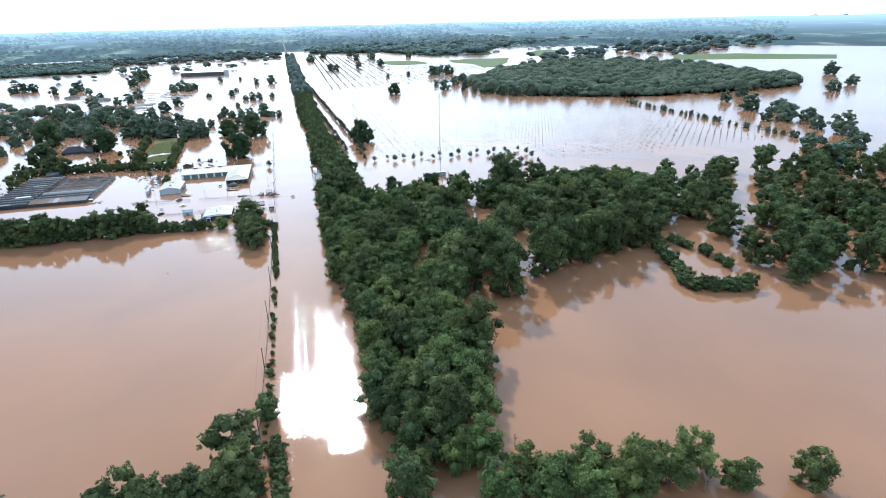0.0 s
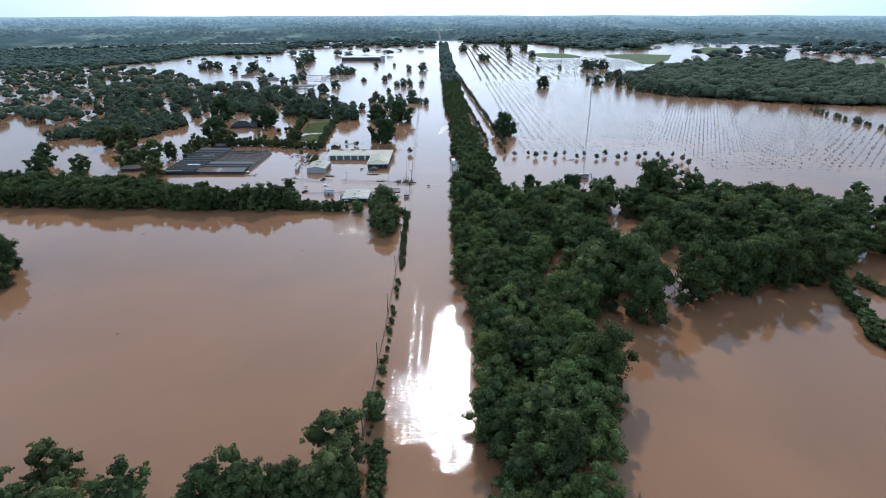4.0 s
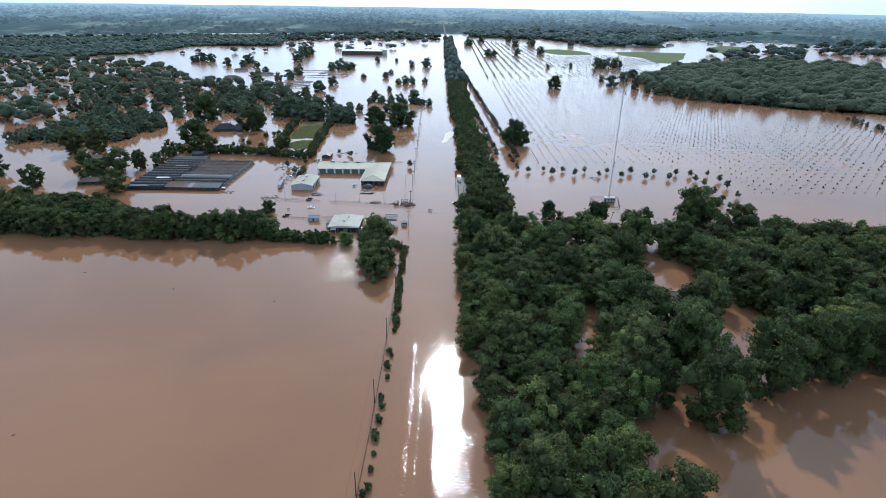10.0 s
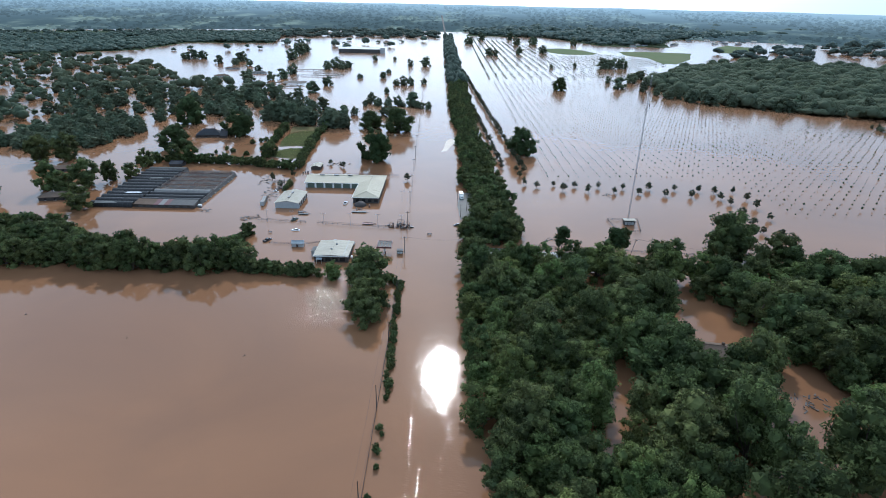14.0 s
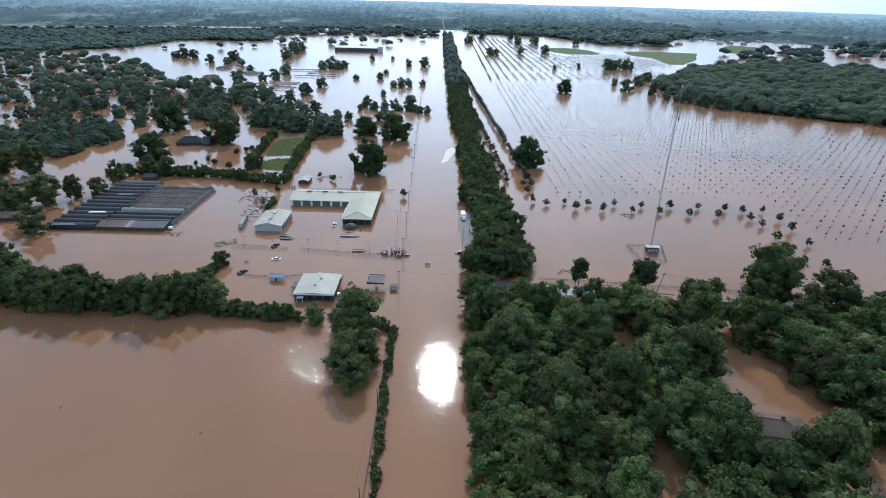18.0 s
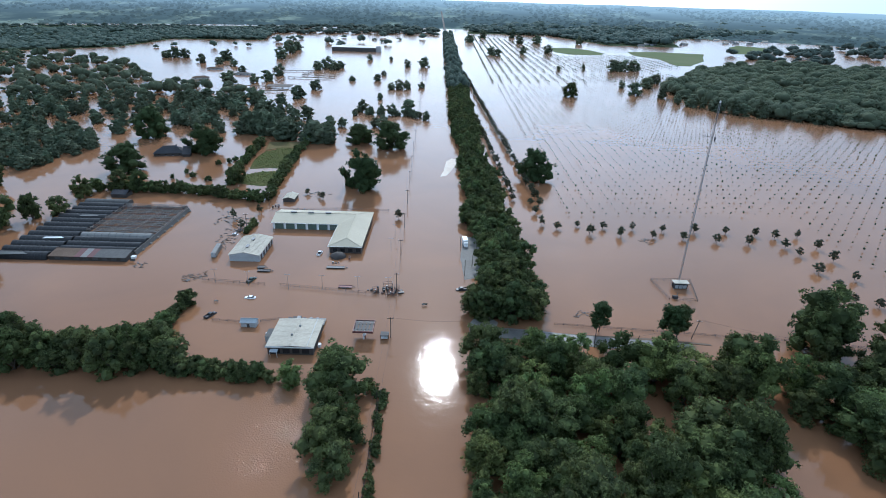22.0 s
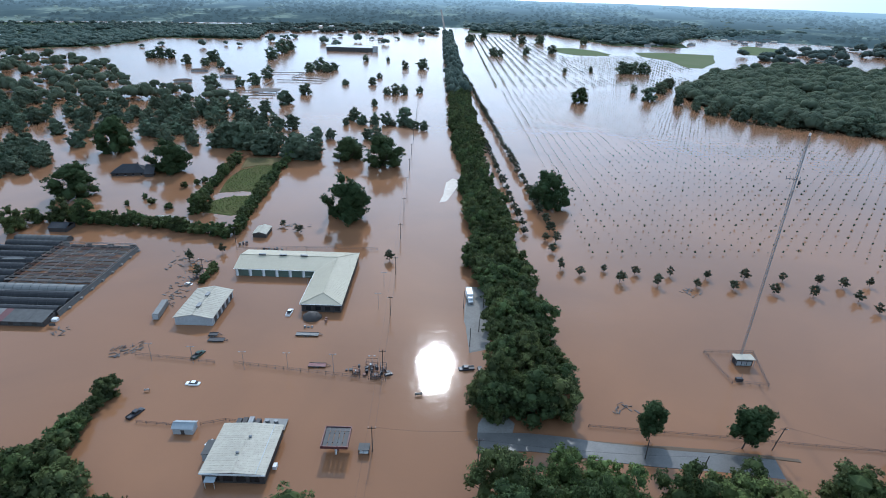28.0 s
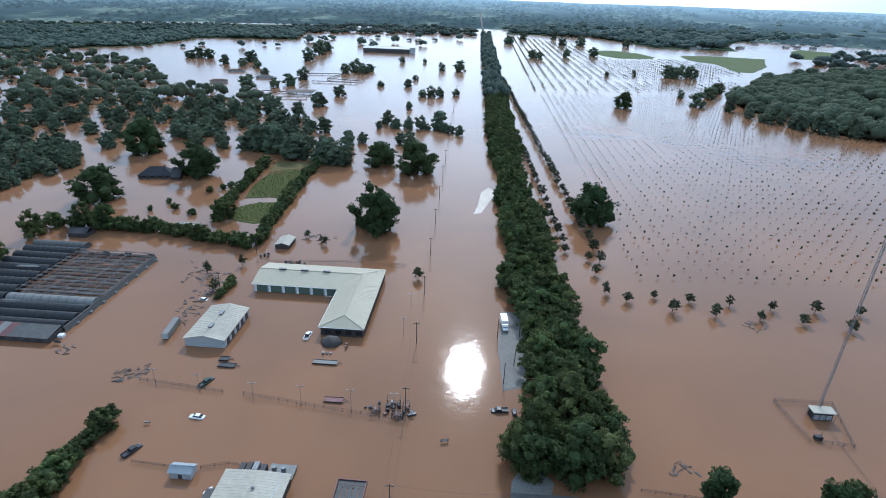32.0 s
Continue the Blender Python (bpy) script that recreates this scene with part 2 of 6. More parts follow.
    swell.inputs["Scale"].default_value, swell.inputs["Detail"].default_value = 0.16, 4
    swell.inputs["Roughness"].default_value = 0.62
    nt.links.new(where.outputs["Position"], swell.inputs["Vector"])
    b4 = nt.nodes.new("ShaderNodeBump")
    b4.inputs["Strength"].default_value, b4.inputs["Distance"].default_value = 1.0, 0.05
    nt.links.new(swell.outputs["Fac"], b4.inputs["Height"])
    nt.links.new(b2.outputs[0], b4.inputs["Normal"])
    nt.links.new(b4.outputs[0], bsdf.inputs["Normal"])
    return m


WATER = water_material()
MUD = material("mud", (0.12, 0.08, 0.05), 0.9, grain=0.2)
DRY_GRASS = material("dry_grass", (0.16, 0.12, 0.06), 0.95, other=(0.09, 0.085, 0.04), grain=0.6, spec=0.03)
GRASS = material("grass", (0.055, 0.075, 0.022), 0.95, other=(0.10, 0.09, 0.04), grain=0.6, spec=0.03)
FAR_GRASS = material("far_grass", (0.085, 0.12, 0.05), 0.9, other=(0.12, 0.13, 0.07), grain=0.02, spec=0.03)
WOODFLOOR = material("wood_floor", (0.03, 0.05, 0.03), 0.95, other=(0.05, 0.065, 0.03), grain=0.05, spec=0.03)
ASPHALT = material("asphalt", (0.085, 0.082, 0.08), 0.85, grain=2.0, wear=0.35, spec=0.12)
WET_ASPHALT = material("wet_asphalt", (0.12, 0.112, 0.105), 0.42, grain=2.0, wear=0.35, spec=0.5)
GRAVEL = material("gravel", (0.21, 0.20, 0.185), 0.9, other=(0.14, 0.125, 0.11), grain=1.2, bump=0.05)
PALE = material("pale_gravel", (0.56, 0.50, 0.43), 0.7, other=(0.36, 0.28, 0.22), grain=0.4, bump=0.03)
BARK = material("bark", (0.10, 0.075, 0.055), 0.95, grain=3.0, wear=0.5, bump=0.05)
LEAF = leaf_material("leaf", (0.112, 0.140, 0.050), (0.050, 0.068, 0.033), thin=0.42, blades=0.5)
LEAF_LIGHT = leaf_material("leaf_light", (0.146, 0.182, 0.058), (0.072, 0.098, 0.040), thin=0.42, blades=0.5)
LEAF_OAK = leaf_material("leaf_oak", (0.062, 0.085, 0.034), (0.036, 0.056, 0.024), vary=0.15)
LEAF_YOUNG = leaf_material("leaf_young", (0.10, 0.10, 0.062), (0.062, 0.07, 0.042), vary=0.2)
# mid and far foliage paled and blued: distance haze put into the leaf colour
LEAF_MID_HAZE = leaf_material("leaf_mid_haze", (0.125, 0.155, 0.096), (0.082, 0.108, 0.072), grain=0.08)
LEAF_FAR_HAZE = leaf_material("leaf_far_haze", (0.118, 0.15, 0.122), (0.082, 0.11, 0.093), grain=0.05)
CREAM_ROOF = material("cream_metal", (0.385, 0.342, 0.25), 0.65, 0.0, grain=0.8, wear=0.12)
WHITE_ROOF = material("white_metal", (0.44, 0.40, 0.325), 0.7, 0.0, grain=0.7, wear=0.28, spec=0.2)
WHITE = material("white_paint", (0.75, 0.75, 0.74), 0.5, grain=2.0, wear=0.12)
DARK_WALL = material("dark_wall", (0.06, 0.05, 0.045), 0.8, grain=1.5)
GREY_WALL = material("grey_wall", (0.42, 0.44, 0.45), 0.6, grain=1.2, wear=0.2)
GREEN_DOOR = material("green_door", (0.10, 0.14, 0.11), 0.55, grain=2.0)
DARK = material("dark_metal", (0.035, 0.035, 0.04), 0.6, 0.2, grain=2.0)
STEEL = material("grey_steel", (0.23, 0.235, 0.24), 0.6, 0.3, grain=2.0)
RUST = material("rusty_pipe", (0.22, 0.12, 0.09), 0.8, grain=1.2, wear=0.4)
FRAME_GREY = material("frame_grey", (0.24, 0.215, 0.20), 0.7, grain=1.5, wear=0.35)
LIGHT_FILM = material("light_film", (0.2, 0.195, 0.185), 0.6, grain=0.6, wear=0.3, spec=0.3)
RED = material("red_panel", (0.19, 0.07, 0.07), 0.65, grain=1.0)
MAROON = material("maroon", (0.11, 0.035, 0.035), 0.6, grain=1.0)
BLACK_FILM = material("black_film", (0.022, 0.022, 0.024), 0.5, grain=0.7, wear=0.4, spec=0.25)
GREY_FILM = material("grey_film", (0.095, 0.093, 0.09), 0.75, grain=0.6, wear=0.4, spec=0.3)
SHINGLE = material("dark_shingle", (0.06, 0.06, 0.065), 0.9, grain=1.5, wear=0.35, spec=0.1)
BROWN_SHINGLE = material("brown_shingle", (0.15, 0.11, 0.085), 0.95, grain=1.5, wear=0.35, spec=0.05)
WEED = material("dead_weed", (0.11, 0.075, 0.065), 0.95, other=(0.055, 0.05, 0.035), grain=3.0)
BENCH = material("plant_bench", (0.075, 0.058, 0.05), 0.9, other=(0.04, 0.036, 0.034), grain=2.5)
TIMBER = material("grey_timber", (0.20, 0.17, 0.14), 0.9, grain=1.5, wear=0.45)
POLE = material("pole_timber", (0.07, 0.055, 0.045), 0.9, grain=1.2, wear=0.4)
GLASS = material("car_glass", (0.02, 0.022, 0.025), 0.25, grain=2.0)
TYRE = material("tyre", (0.02, 0.02, 0.02), 0.85, grain=3.0)
CAR_WHITE = material("car_white", (0.8, 0.8, 0.8), 0.25, grain=3.0, wear=0.05)
CAR_DARK = material("car_dark", (0.02, 0.022, 0.03), 0.5, grain=3.0, wear=0.05)
CAR_GREEN = material("car_green", (0.02, 0.05, 0.035), 0.3, grain=3.0, wear=0.05)
BLUE_ROOF = material("blue_grey_roof", (0.27, 0.30, 0.32), 0.6, grain=1.0, wear=0.15)
FENCE = material("dull_fence_wire", (0.13, 0.105, 0.095), 0.8, 0.0, grain=2.0, wear=0.4)
DRIFT = material("sodden_boards", (0.12, 0.105, 0.095), 0.85, grain=1.6, wear=0.45)
LAMP_GLASS = material("lamp_glass", (0.7, 0.7, 0.68), 0.3, grain=3.0)


# ---- from the sketch plan to true metres ----
def site(x, y):
    """Where a point of the sketch plan lies on the ground."""
    d = 1 - 2.0557e-4 * x + 1.097e-5 * y
    return (1.02917 * x + 0.22) / d, (0.02941 * x + 0.84727 * y - 11.859) / d


def site_scale(x, y):
    """Local scale across and along the road, and the turn in radians."""
    (ax, ay), (bx, by), (cx, cy) = site(x, y), site(x + 1, y), site(x, y + 1)
    return math.hypot(bx - ax, by - ay), cy - ay, math.atan2(by - ay, bx - ax)


def laid(x, y, z=0.0, sized=False):
    """The pose on the ground of what stands at x, y of the sketch plan."""
    sx, sy, turn = site_scale(x, y)
    return Matrix.Translation((*site(x, y), z)) @ Matrix.Rotation(turn, 4, "Z") @ Matrix.Diagonal((sx, sy, sx, 1) if sized else (1, 1, 1, 1))


# ---- helpers for meshes ----
def part(name, bm, mat, parent, label="", smooth=False):
    me = bpy.data.meshes.new(name)
    bm.to_mesh(me)
    bm.free()
    me.materials.append(mat)
    if smooth:
        me.polygons.foreach_set("use_smooth", [True] * len(me.polygons))
    ob = new(name, me)
    ob.parent = parent
    if label:
        ob["label"] = label
    return ob


def shared(name, me, parent, m=None):
    """One more object on a mesh that others use too."""
    ob = new(name, me)
    ob.parent = parent
    if m is not None:
        ob.matrix_basis = m
    return ob


def thing(name, label, category, m=None, group="", kind="", at=None, sized=False, off=0.0):
    """An Empty for the parts of a thing; m: its pose on the sketch plan; at: the middle of a thing square to the road whose parts are drawn in the plan's own numbers, moved off metres across."""
    ob = tagged(new(name), label, category, group, kind)
    ob.empty_display_size = 0.5
    if m is not None:
        p = m.translation
        ob.matrix_basis = laid(p.x, p.y, p.z, sized) @ m.to_quaternion().to_matrix().to_4x4() @ Matrix.Diagonal((*m.to_scale(), 1))
    elif at:
        sx, sy, _ = site_scale(*at)
        ob.matrix_basis = Matrix.Translation((off, 0, 0)) @ Matrix.Translation((*site(*at), 0)) @ Matrix.Diagonal((sx, sy, sx, 1)) @ Matrix.Translation((-at[0], -at[1], 0))
    return ob


def box(x0, x1, y0, y1, z0, z1, bm=None):
    bm = bm or bmesh.new()
    v = [bm.verts.new(p) for p in ((x0, y0, z0), (x1, y0, z0), (x1, y1, z0), (x0, y1, z0), (x0, y0, z1), (x1, y0, z1), (x1, y1, z1), (x0, y1, z1))]
    for f in ((3, 2, 1, 0), (4, 5, 6, 7), (0, 1, 5, 4), (1, 2, 6, 5), (2, 3, 7, 6), (3, 0, 4, 7)):
        bm.faces.new([v[i] for i in f])
    return bm


def beam(a, b, r, bm=None, r2=None, n=6):
    """A round bar from a to b."""
    bm = bm or bmesh.new()
    a, b = Vector(a), Vector(b)
    q = (b - a).to_track_quat("Z", "Y")
    rings = []
    for p, rr in ((a, r), (b, r if r2 is None else r2)):
        rings.append([bm.verts.new(p + q @ Vector((rr * math.cos(k * math.tau / n), rr * math.sin(k * math.tau / n), 0))) for k in range(n)])
    for k in range(n):
        bm.faces.new((rings[0][k], rings[0][(k + 1) % n], rings[1][(k + 1) % n], rings[1][k]))
    bm.faces.new(rings[0][::-1])
    bm.faces.new(rings[1])
    return bm


def tube(points, r, n=4):
    """One bent bar through all the points."""
    bm = bmesh.new()
    rings = []
    for i, p in enumerate(points):
        q = (points[min(i + 1, len(points) - 1)] - points[max(i - 1, 0)]).to_track_quat("Z", "Y")
        rings.append([bm.verts.new(p + q @ Vector((r * math.cos(k * math.tau / n), r * math.sin(k * math.tau / n), 0))) for k in range(n)])
    for a, b in zip(rings, rings[1:]):
        for k in range(n):
            bm.faces.new((a[k], a[(k + 1) % n], b[(k + 1) % n], b[k]))
    bm.faces.new(rings[0][::-1])
    bm.faces.new(rings[-1])
    return bm


def solid(points, faces, bm=None):
    bm = bm or bmesh.new()
    v = [bm.verts.new(p) for p in points]
    for f in faces:
        bm.faces.new([v[i] for i in f])
    return bm


def slab(a, b, c, d, thick, bm=None):
    """A sheet through four corners with thickness downwards."""
    lo = [Vector(p) - Vector((0, 0, thick)) for p in (a, b, c, d)]
    return solid([*map(Vector, (a, b, c, d)), *lo], ((0, 1, 2, 3), (7, 6, 5, 4), (0, 4, 5, 1), (1, 5, 6, 2), (2, 6, 7, 3), (3, 7, 4, 0)), bm)


def seams(a, b, c, d, count, parent, mat, h=0.06, w=0.08, name="roof_seam"):
    """Raised standing seams from edge a-b to edge d-c of a roof sheet."""
    a, b, c, d = map(Vector, (a, b, c, d))
    for k in range(1, count):
        p, q = a.lerp(b, k / count), d.lerp(c, k / count)
        side = (b - a).normalized() * w / 2
        up = Vector((0, 0, h))
        part(name, slab(p - side + up, p + side + up, q + side + up, q - side + up, h + 0.01), mat, parent)


def bevel(bm, width=0.05, seg=1):
    bmesh.ops.bevel(bm, geom=bm.edges[:], offset=width, segments=seg, affect="EDGES", clamp_overlap=True)
    return bm


# ---- large structure ----
CENTRE = Vector((0, -130, 0))


def ring_sheet(name, radii, height, mat, turns=128):
    bm = bmesh.new()
    rows = []
    for r in radii:
        rows.append([bm.verts.new((CENTRE.x + r * math.sin(k * math.tau / turns), CENTRE.y + r * math.cos(k * math.tau / turns), height(r, k))) for k in range(turns)])
    for a, b in zip(rows, rows[1:]):
        for k in range(turns):
            bm.faces.new((a[k], a[(k + 1) % turns], b[(k + 1) % turns], b[k]))
    bm.faces.new(rows[0])
    bmesh.ops.recalc_face_normals(bm, faces=bm.faces[:])
    ob = part(name, bm, mat, None)
    return ob


ground = ring_sheet("ground", [30, 800, 1800, 3000, 4000, 4800], lambda r, k: -1.6, MUD)
tagged(ground, "flat muddy ground under the flood", "ground", kind="structure")
water = ring_sheet("water", [40, 400, 1200, 3300], lambda r, k: 0.0, WATER)
tagged(water, "brown flood water covering road and fields", "water", kind="structure")


# rising far woods and fields in bands; the haze is painted and glows
def painted_haze_material():
    m = bpy.data.materials.new("painted_haze_distance")
    m.use_nodes = True
    nt = m.node_tree
    bsdf = nt.nodes["Principled BSDF"]
    bsdf.inputs["Roughness"].default_value = 1.0
    bsdf.inputs["Specular IOR Level"].default_value = 0.0
    where, squash = nt.nodes.new("ShaderNodeNewGeometry"), nt.nodes.new("ShaderNodeMapping")
    squash.inputs["Scale"].default_value = (1.0, 0.55, 2.0)
    nt.links.new(where.outputs["Position"], squash.inputs["Vector"])
    patch = nt.nodes.new("ShaderNodeTexNoise")
    patch.inputs["Scale"].default_value, patch.inputs["Detail"].default_value = 0.006, 11
    patch.inputs["Roughness"].default_value = 0.62
    nt.links.new(squash.outputs[0], patch.inputs["Vector"])
    ramp = nt.nodes.new("ShaderNodeValToRGB")
    stops = ((0.0, (0.036, 0.056, 0.064)), (0.5, (0.05, 0.074, 0.082)), (0.57, (0.07, 0.098, 0.10)), (0.63, (0.13, 0.17, 0.155)))
    while len(ramp.color_ramp.elements) < len(stops):
        ramp.color_ramp.elements.new(0.5)
    for e, (at, c) in zip(ramp.color_ramp.elements, stops):
        e.position, e.color = at, (*c, 1)
    nt.links.new(patch.outputs["Fac"], ramp.inputs[0])
    # paler and bluer with distance: haze mixed into the colour
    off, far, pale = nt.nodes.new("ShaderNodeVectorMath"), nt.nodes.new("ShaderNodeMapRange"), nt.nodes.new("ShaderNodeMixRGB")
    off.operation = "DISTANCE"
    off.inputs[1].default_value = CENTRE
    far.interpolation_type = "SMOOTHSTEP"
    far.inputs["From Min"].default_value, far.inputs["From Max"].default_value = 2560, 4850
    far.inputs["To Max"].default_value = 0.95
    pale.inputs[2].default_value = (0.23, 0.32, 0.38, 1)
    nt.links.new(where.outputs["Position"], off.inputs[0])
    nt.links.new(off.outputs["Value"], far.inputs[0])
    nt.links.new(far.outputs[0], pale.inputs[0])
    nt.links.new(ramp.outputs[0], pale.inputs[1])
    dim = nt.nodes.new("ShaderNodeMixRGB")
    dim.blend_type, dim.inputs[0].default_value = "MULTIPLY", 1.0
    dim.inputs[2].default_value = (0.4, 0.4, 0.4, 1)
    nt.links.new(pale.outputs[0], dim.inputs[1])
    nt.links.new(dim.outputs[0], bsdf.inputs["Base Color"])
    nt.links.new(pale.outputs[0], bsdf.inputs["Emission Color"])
    # far land glows by itself to stand in for hazy light
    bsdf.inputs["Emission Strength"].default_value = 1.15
    return m


def rise(r, k):
    """Height of the far land, which climbs gently to the horizon all round."""
    u = max(0.0, (r - 2480) / 2320)
    return -0.6 + 90 * u ** 0.85 + (1.5 * math.sin(k * 0.7) + 1.0 * math.sin(k * 1.9 + r)) * u


DISTANCE = painted_haze_material()


def backdrop_ring():
    turns, radii = 256, [2480 + 2320 * i / 12 for i in range(13)]
    bm = bmesh.new()
    rows = [[bm.verts.new((CENTRE.x + r * math.sin(k * math.tau / turns), CENTRE.y + r * math.cos(k * math.tau / turns), rise(r, k))) for k in range(turns)] for r in radii]
    for a, b in zip(rows, rows[1:]):
        for k in range(turns):
            bm.faces.new((a[k], b[k], b[(k + 1) % turns], a[(k + 1) % turns]))
    return part("backdrop", bm, DISTANCE, None)


tagged(backdrop_ring(), "blue-green woods and fields towards the horizon with painted, glowing haze", "backdrop", kind="structure")


def flat_land(name, points, mat, label, z=0.25, category="ground", kind="structure"):
    """A low dry patch: top face and a sloping edge that runs under the water."""
    bm = bmesh.new()
    points = [site(*p) for p in points]
    mid = sum((Vector((*p, 0)) for p in points), Vector()) / len(points)
    ring = []
    n = len(points)
    for i, p in enumerate(points):
        q = Vector((*points[(i + 1) % n], 0))
        a = Vector((*p, 0))
        steps = max(2, int((q - a).length / 25))
        for s in range(steps):
            w = a.lerp(q, s / steps)
            out = (w - mid).normalized()
            jag = noise.noise(w * 0.05) * min(6, (w - mid).length * 0.06)
            ring.append(w + out * jag)
    top = [bm.verts.new((w.x, w.y, z)) for w in ring]
    low = [bm.verts.new((w.x + (w - mid).normalized().x * 3, w.y + (w - mid).normalized().y * 3, -0.5)) for w in ring]
    face = bm.faces.new(top)
    if face.normal.z < 0:
        face.normal_flip()
    k = len(top)
    for i in range(k):
        bm.faces.new((top[i], top[(i + 1) % k], low[(i + 1) % k], low[i]))
    bmesh.ops.triangulate(bm, faces=[face])
    bmesh.ops.recalc_face_normals(bm, faces=bm.faces[:])
    return tagged(part(name, bm, mat, None), label, category, kind=kind)


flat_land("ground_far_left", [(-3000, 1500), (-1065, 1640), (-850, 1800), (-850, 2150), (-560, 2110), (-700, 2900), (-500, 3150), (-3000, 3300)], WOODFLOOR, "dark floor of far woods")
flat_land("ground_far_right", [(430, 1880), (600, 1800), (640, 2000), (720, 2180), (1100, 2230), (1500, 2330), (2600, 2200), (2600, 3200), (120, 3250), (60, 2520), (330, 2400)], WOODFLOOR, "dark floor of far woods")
flat_land("ground_far_field", [(245, 1788), (301, 1788), (345, 1705), (357, 1592), (343, 1558), (278, 1558), (249, 1628)], FAR_GRASS, "strip of green pasture above the flood")
flat_land("ground_far_meadow", [(423, 1647), (484, 1647), (583, 1575), (510, 1376), (458, 1287), (434, 1299), (442, 1447), (413, 1525)], FAR_GRASS, "green meadow above the flood", z=0.4)
flat_land("ground_far_pasture", [(730, 1810), (779, 1879), (823, 1766), (727, 1558), (655, 1592)], FAR_GRASS, "green pasture above the flood", z=0.3)
flat_land("ground_far_common", [(921, 1283), (1045, 1204), (1150, 986), (1076, 900), (852, 1139)], FAR_GRASS, "green common above the flood", z=0.3)
flat_land("ground_far_paddock", [(1458, 2156), (1529, 1947), (1393, 1744), (1324, 1910)], FAR_GRASS, "far green paddock above the flood", z=0.3)
flat_land("ground_field", [(-152, 446), (-156, 478), (-156, 507), (-146, 520), (-130, 523), (-126, 500), (-124, 470), (-123, 444), (-138, 449)], GRASS, "rough green field bordered by hedges", z=0.35)
flat_land("ground_field_south", [(-150, 402), (-150, 424), (-141, 435), (-125, 436), (-123, 398), (-131, 394), (-140, 398)], GRASS, "rough green field bordered by hedges", z=0.3)
flat_land("ground_field_dry", [(-157, 512), (-162, 548), (-128, 547), (-128, 528), (-146, 524)], DRY_GRASS, "dry brown grass at the field's end", z=0.3)


def road_strip(name, line, width, mat, label, z):
    bm = bmesh.new()
    line = [site(*p) for p in line]
    rows = []
    for i, (x, y) in enumerate(line):
        a, b = Vector((*line[max(0, i - 1)], 0)), Vector((*line[min(len(line) - 1, i + 1)], 0))
        side = (b - a).normalized().cross(Vector((0, 0, 1))) * width / 2
        zz = z(x, y)
        p = Vector((x, y, zz))
        rows.append([bm.verts.new(p - side), bm.verts.new(p + side), bm.verts.new(p + side - Vector((0, 0, 0.4))), bm.verts.new(p - side - Vector((0, 0, 0.4)))])
    for a, b in zip(rows, rows[1:]):
        for k in range(4):
            bm.faces.new((a[k], a[(k + 1) % 4], b[(k + 1) % 4], b[k]))
    bmesh.ops.recalc_face_normals(bm, faces=bm.faces[:])
    return tagged(part(name, bm, mat, None), label, "road", kind="structure")


def main_height(x, y):
    r = math.hypot(x - CENTRE.x, y - CENTRE.y)
    return -0.35 if y < 1930 else (0.45 if r < 2480 else rise(r, 0) + 2.0)


road_strip("road", [(-8, y) for y in (-200, 500, 1200, 2000, 2300)] + [(-8 - 0.022 * (y - 2300), y) for y in (2400, 2700, 2900, 3100, 3300, 3500, 3800, 4100)], 8, ASPHALT, "long straight road drowned by the flood", main_height)
SIDE = [(7, 169), (22, 168.6), (33, 166.5), (42, 163.8), (57, 160.8), (73, 158.6), (86, 156), (100, 152.8), (130, 146), (170, 137), (220, 125), (300, 105)]
road_strip("road_side", SIDE, 7.5, WET_ASPHALT, "wet asphalt side road just above the water", lambda x, y: 0.14 if x < 60 else 0.05 if x < 104 else -0.1)
flat_land("ground_verge", [(38, 169.4), (57, 166.2), (75, 164.2), (97, 159.4), (97, 158.0), (75, 162.6), (57, 164.6), (38, 167.8)], MUD, "muddy verge of the side road", z=0.12)
flat_land("ground_corner", [(7.5, 174), (17, 173.4), (18, 178), (14.5, 184), (10, 182), (8, 178)], GRAVEL, "grey gravel at the road corner", z=0.15)
flat_land("ground_gravel", [(6, 224), (13.5, 227), (15, 250), (14, 282), (6.5, 284), (5.2, 250)], GRAVEL, "grey gravel pad beside the road", z=0.18)
flat_land("ground_shoal", [(-7.5, 421), (-5, 440), (-3.5, 470), (1, 481), (10, 468), (3, 455), (0, 438), (-3, 424)], PALE, "pale gravel shoal washed by the flood", z=0.08)


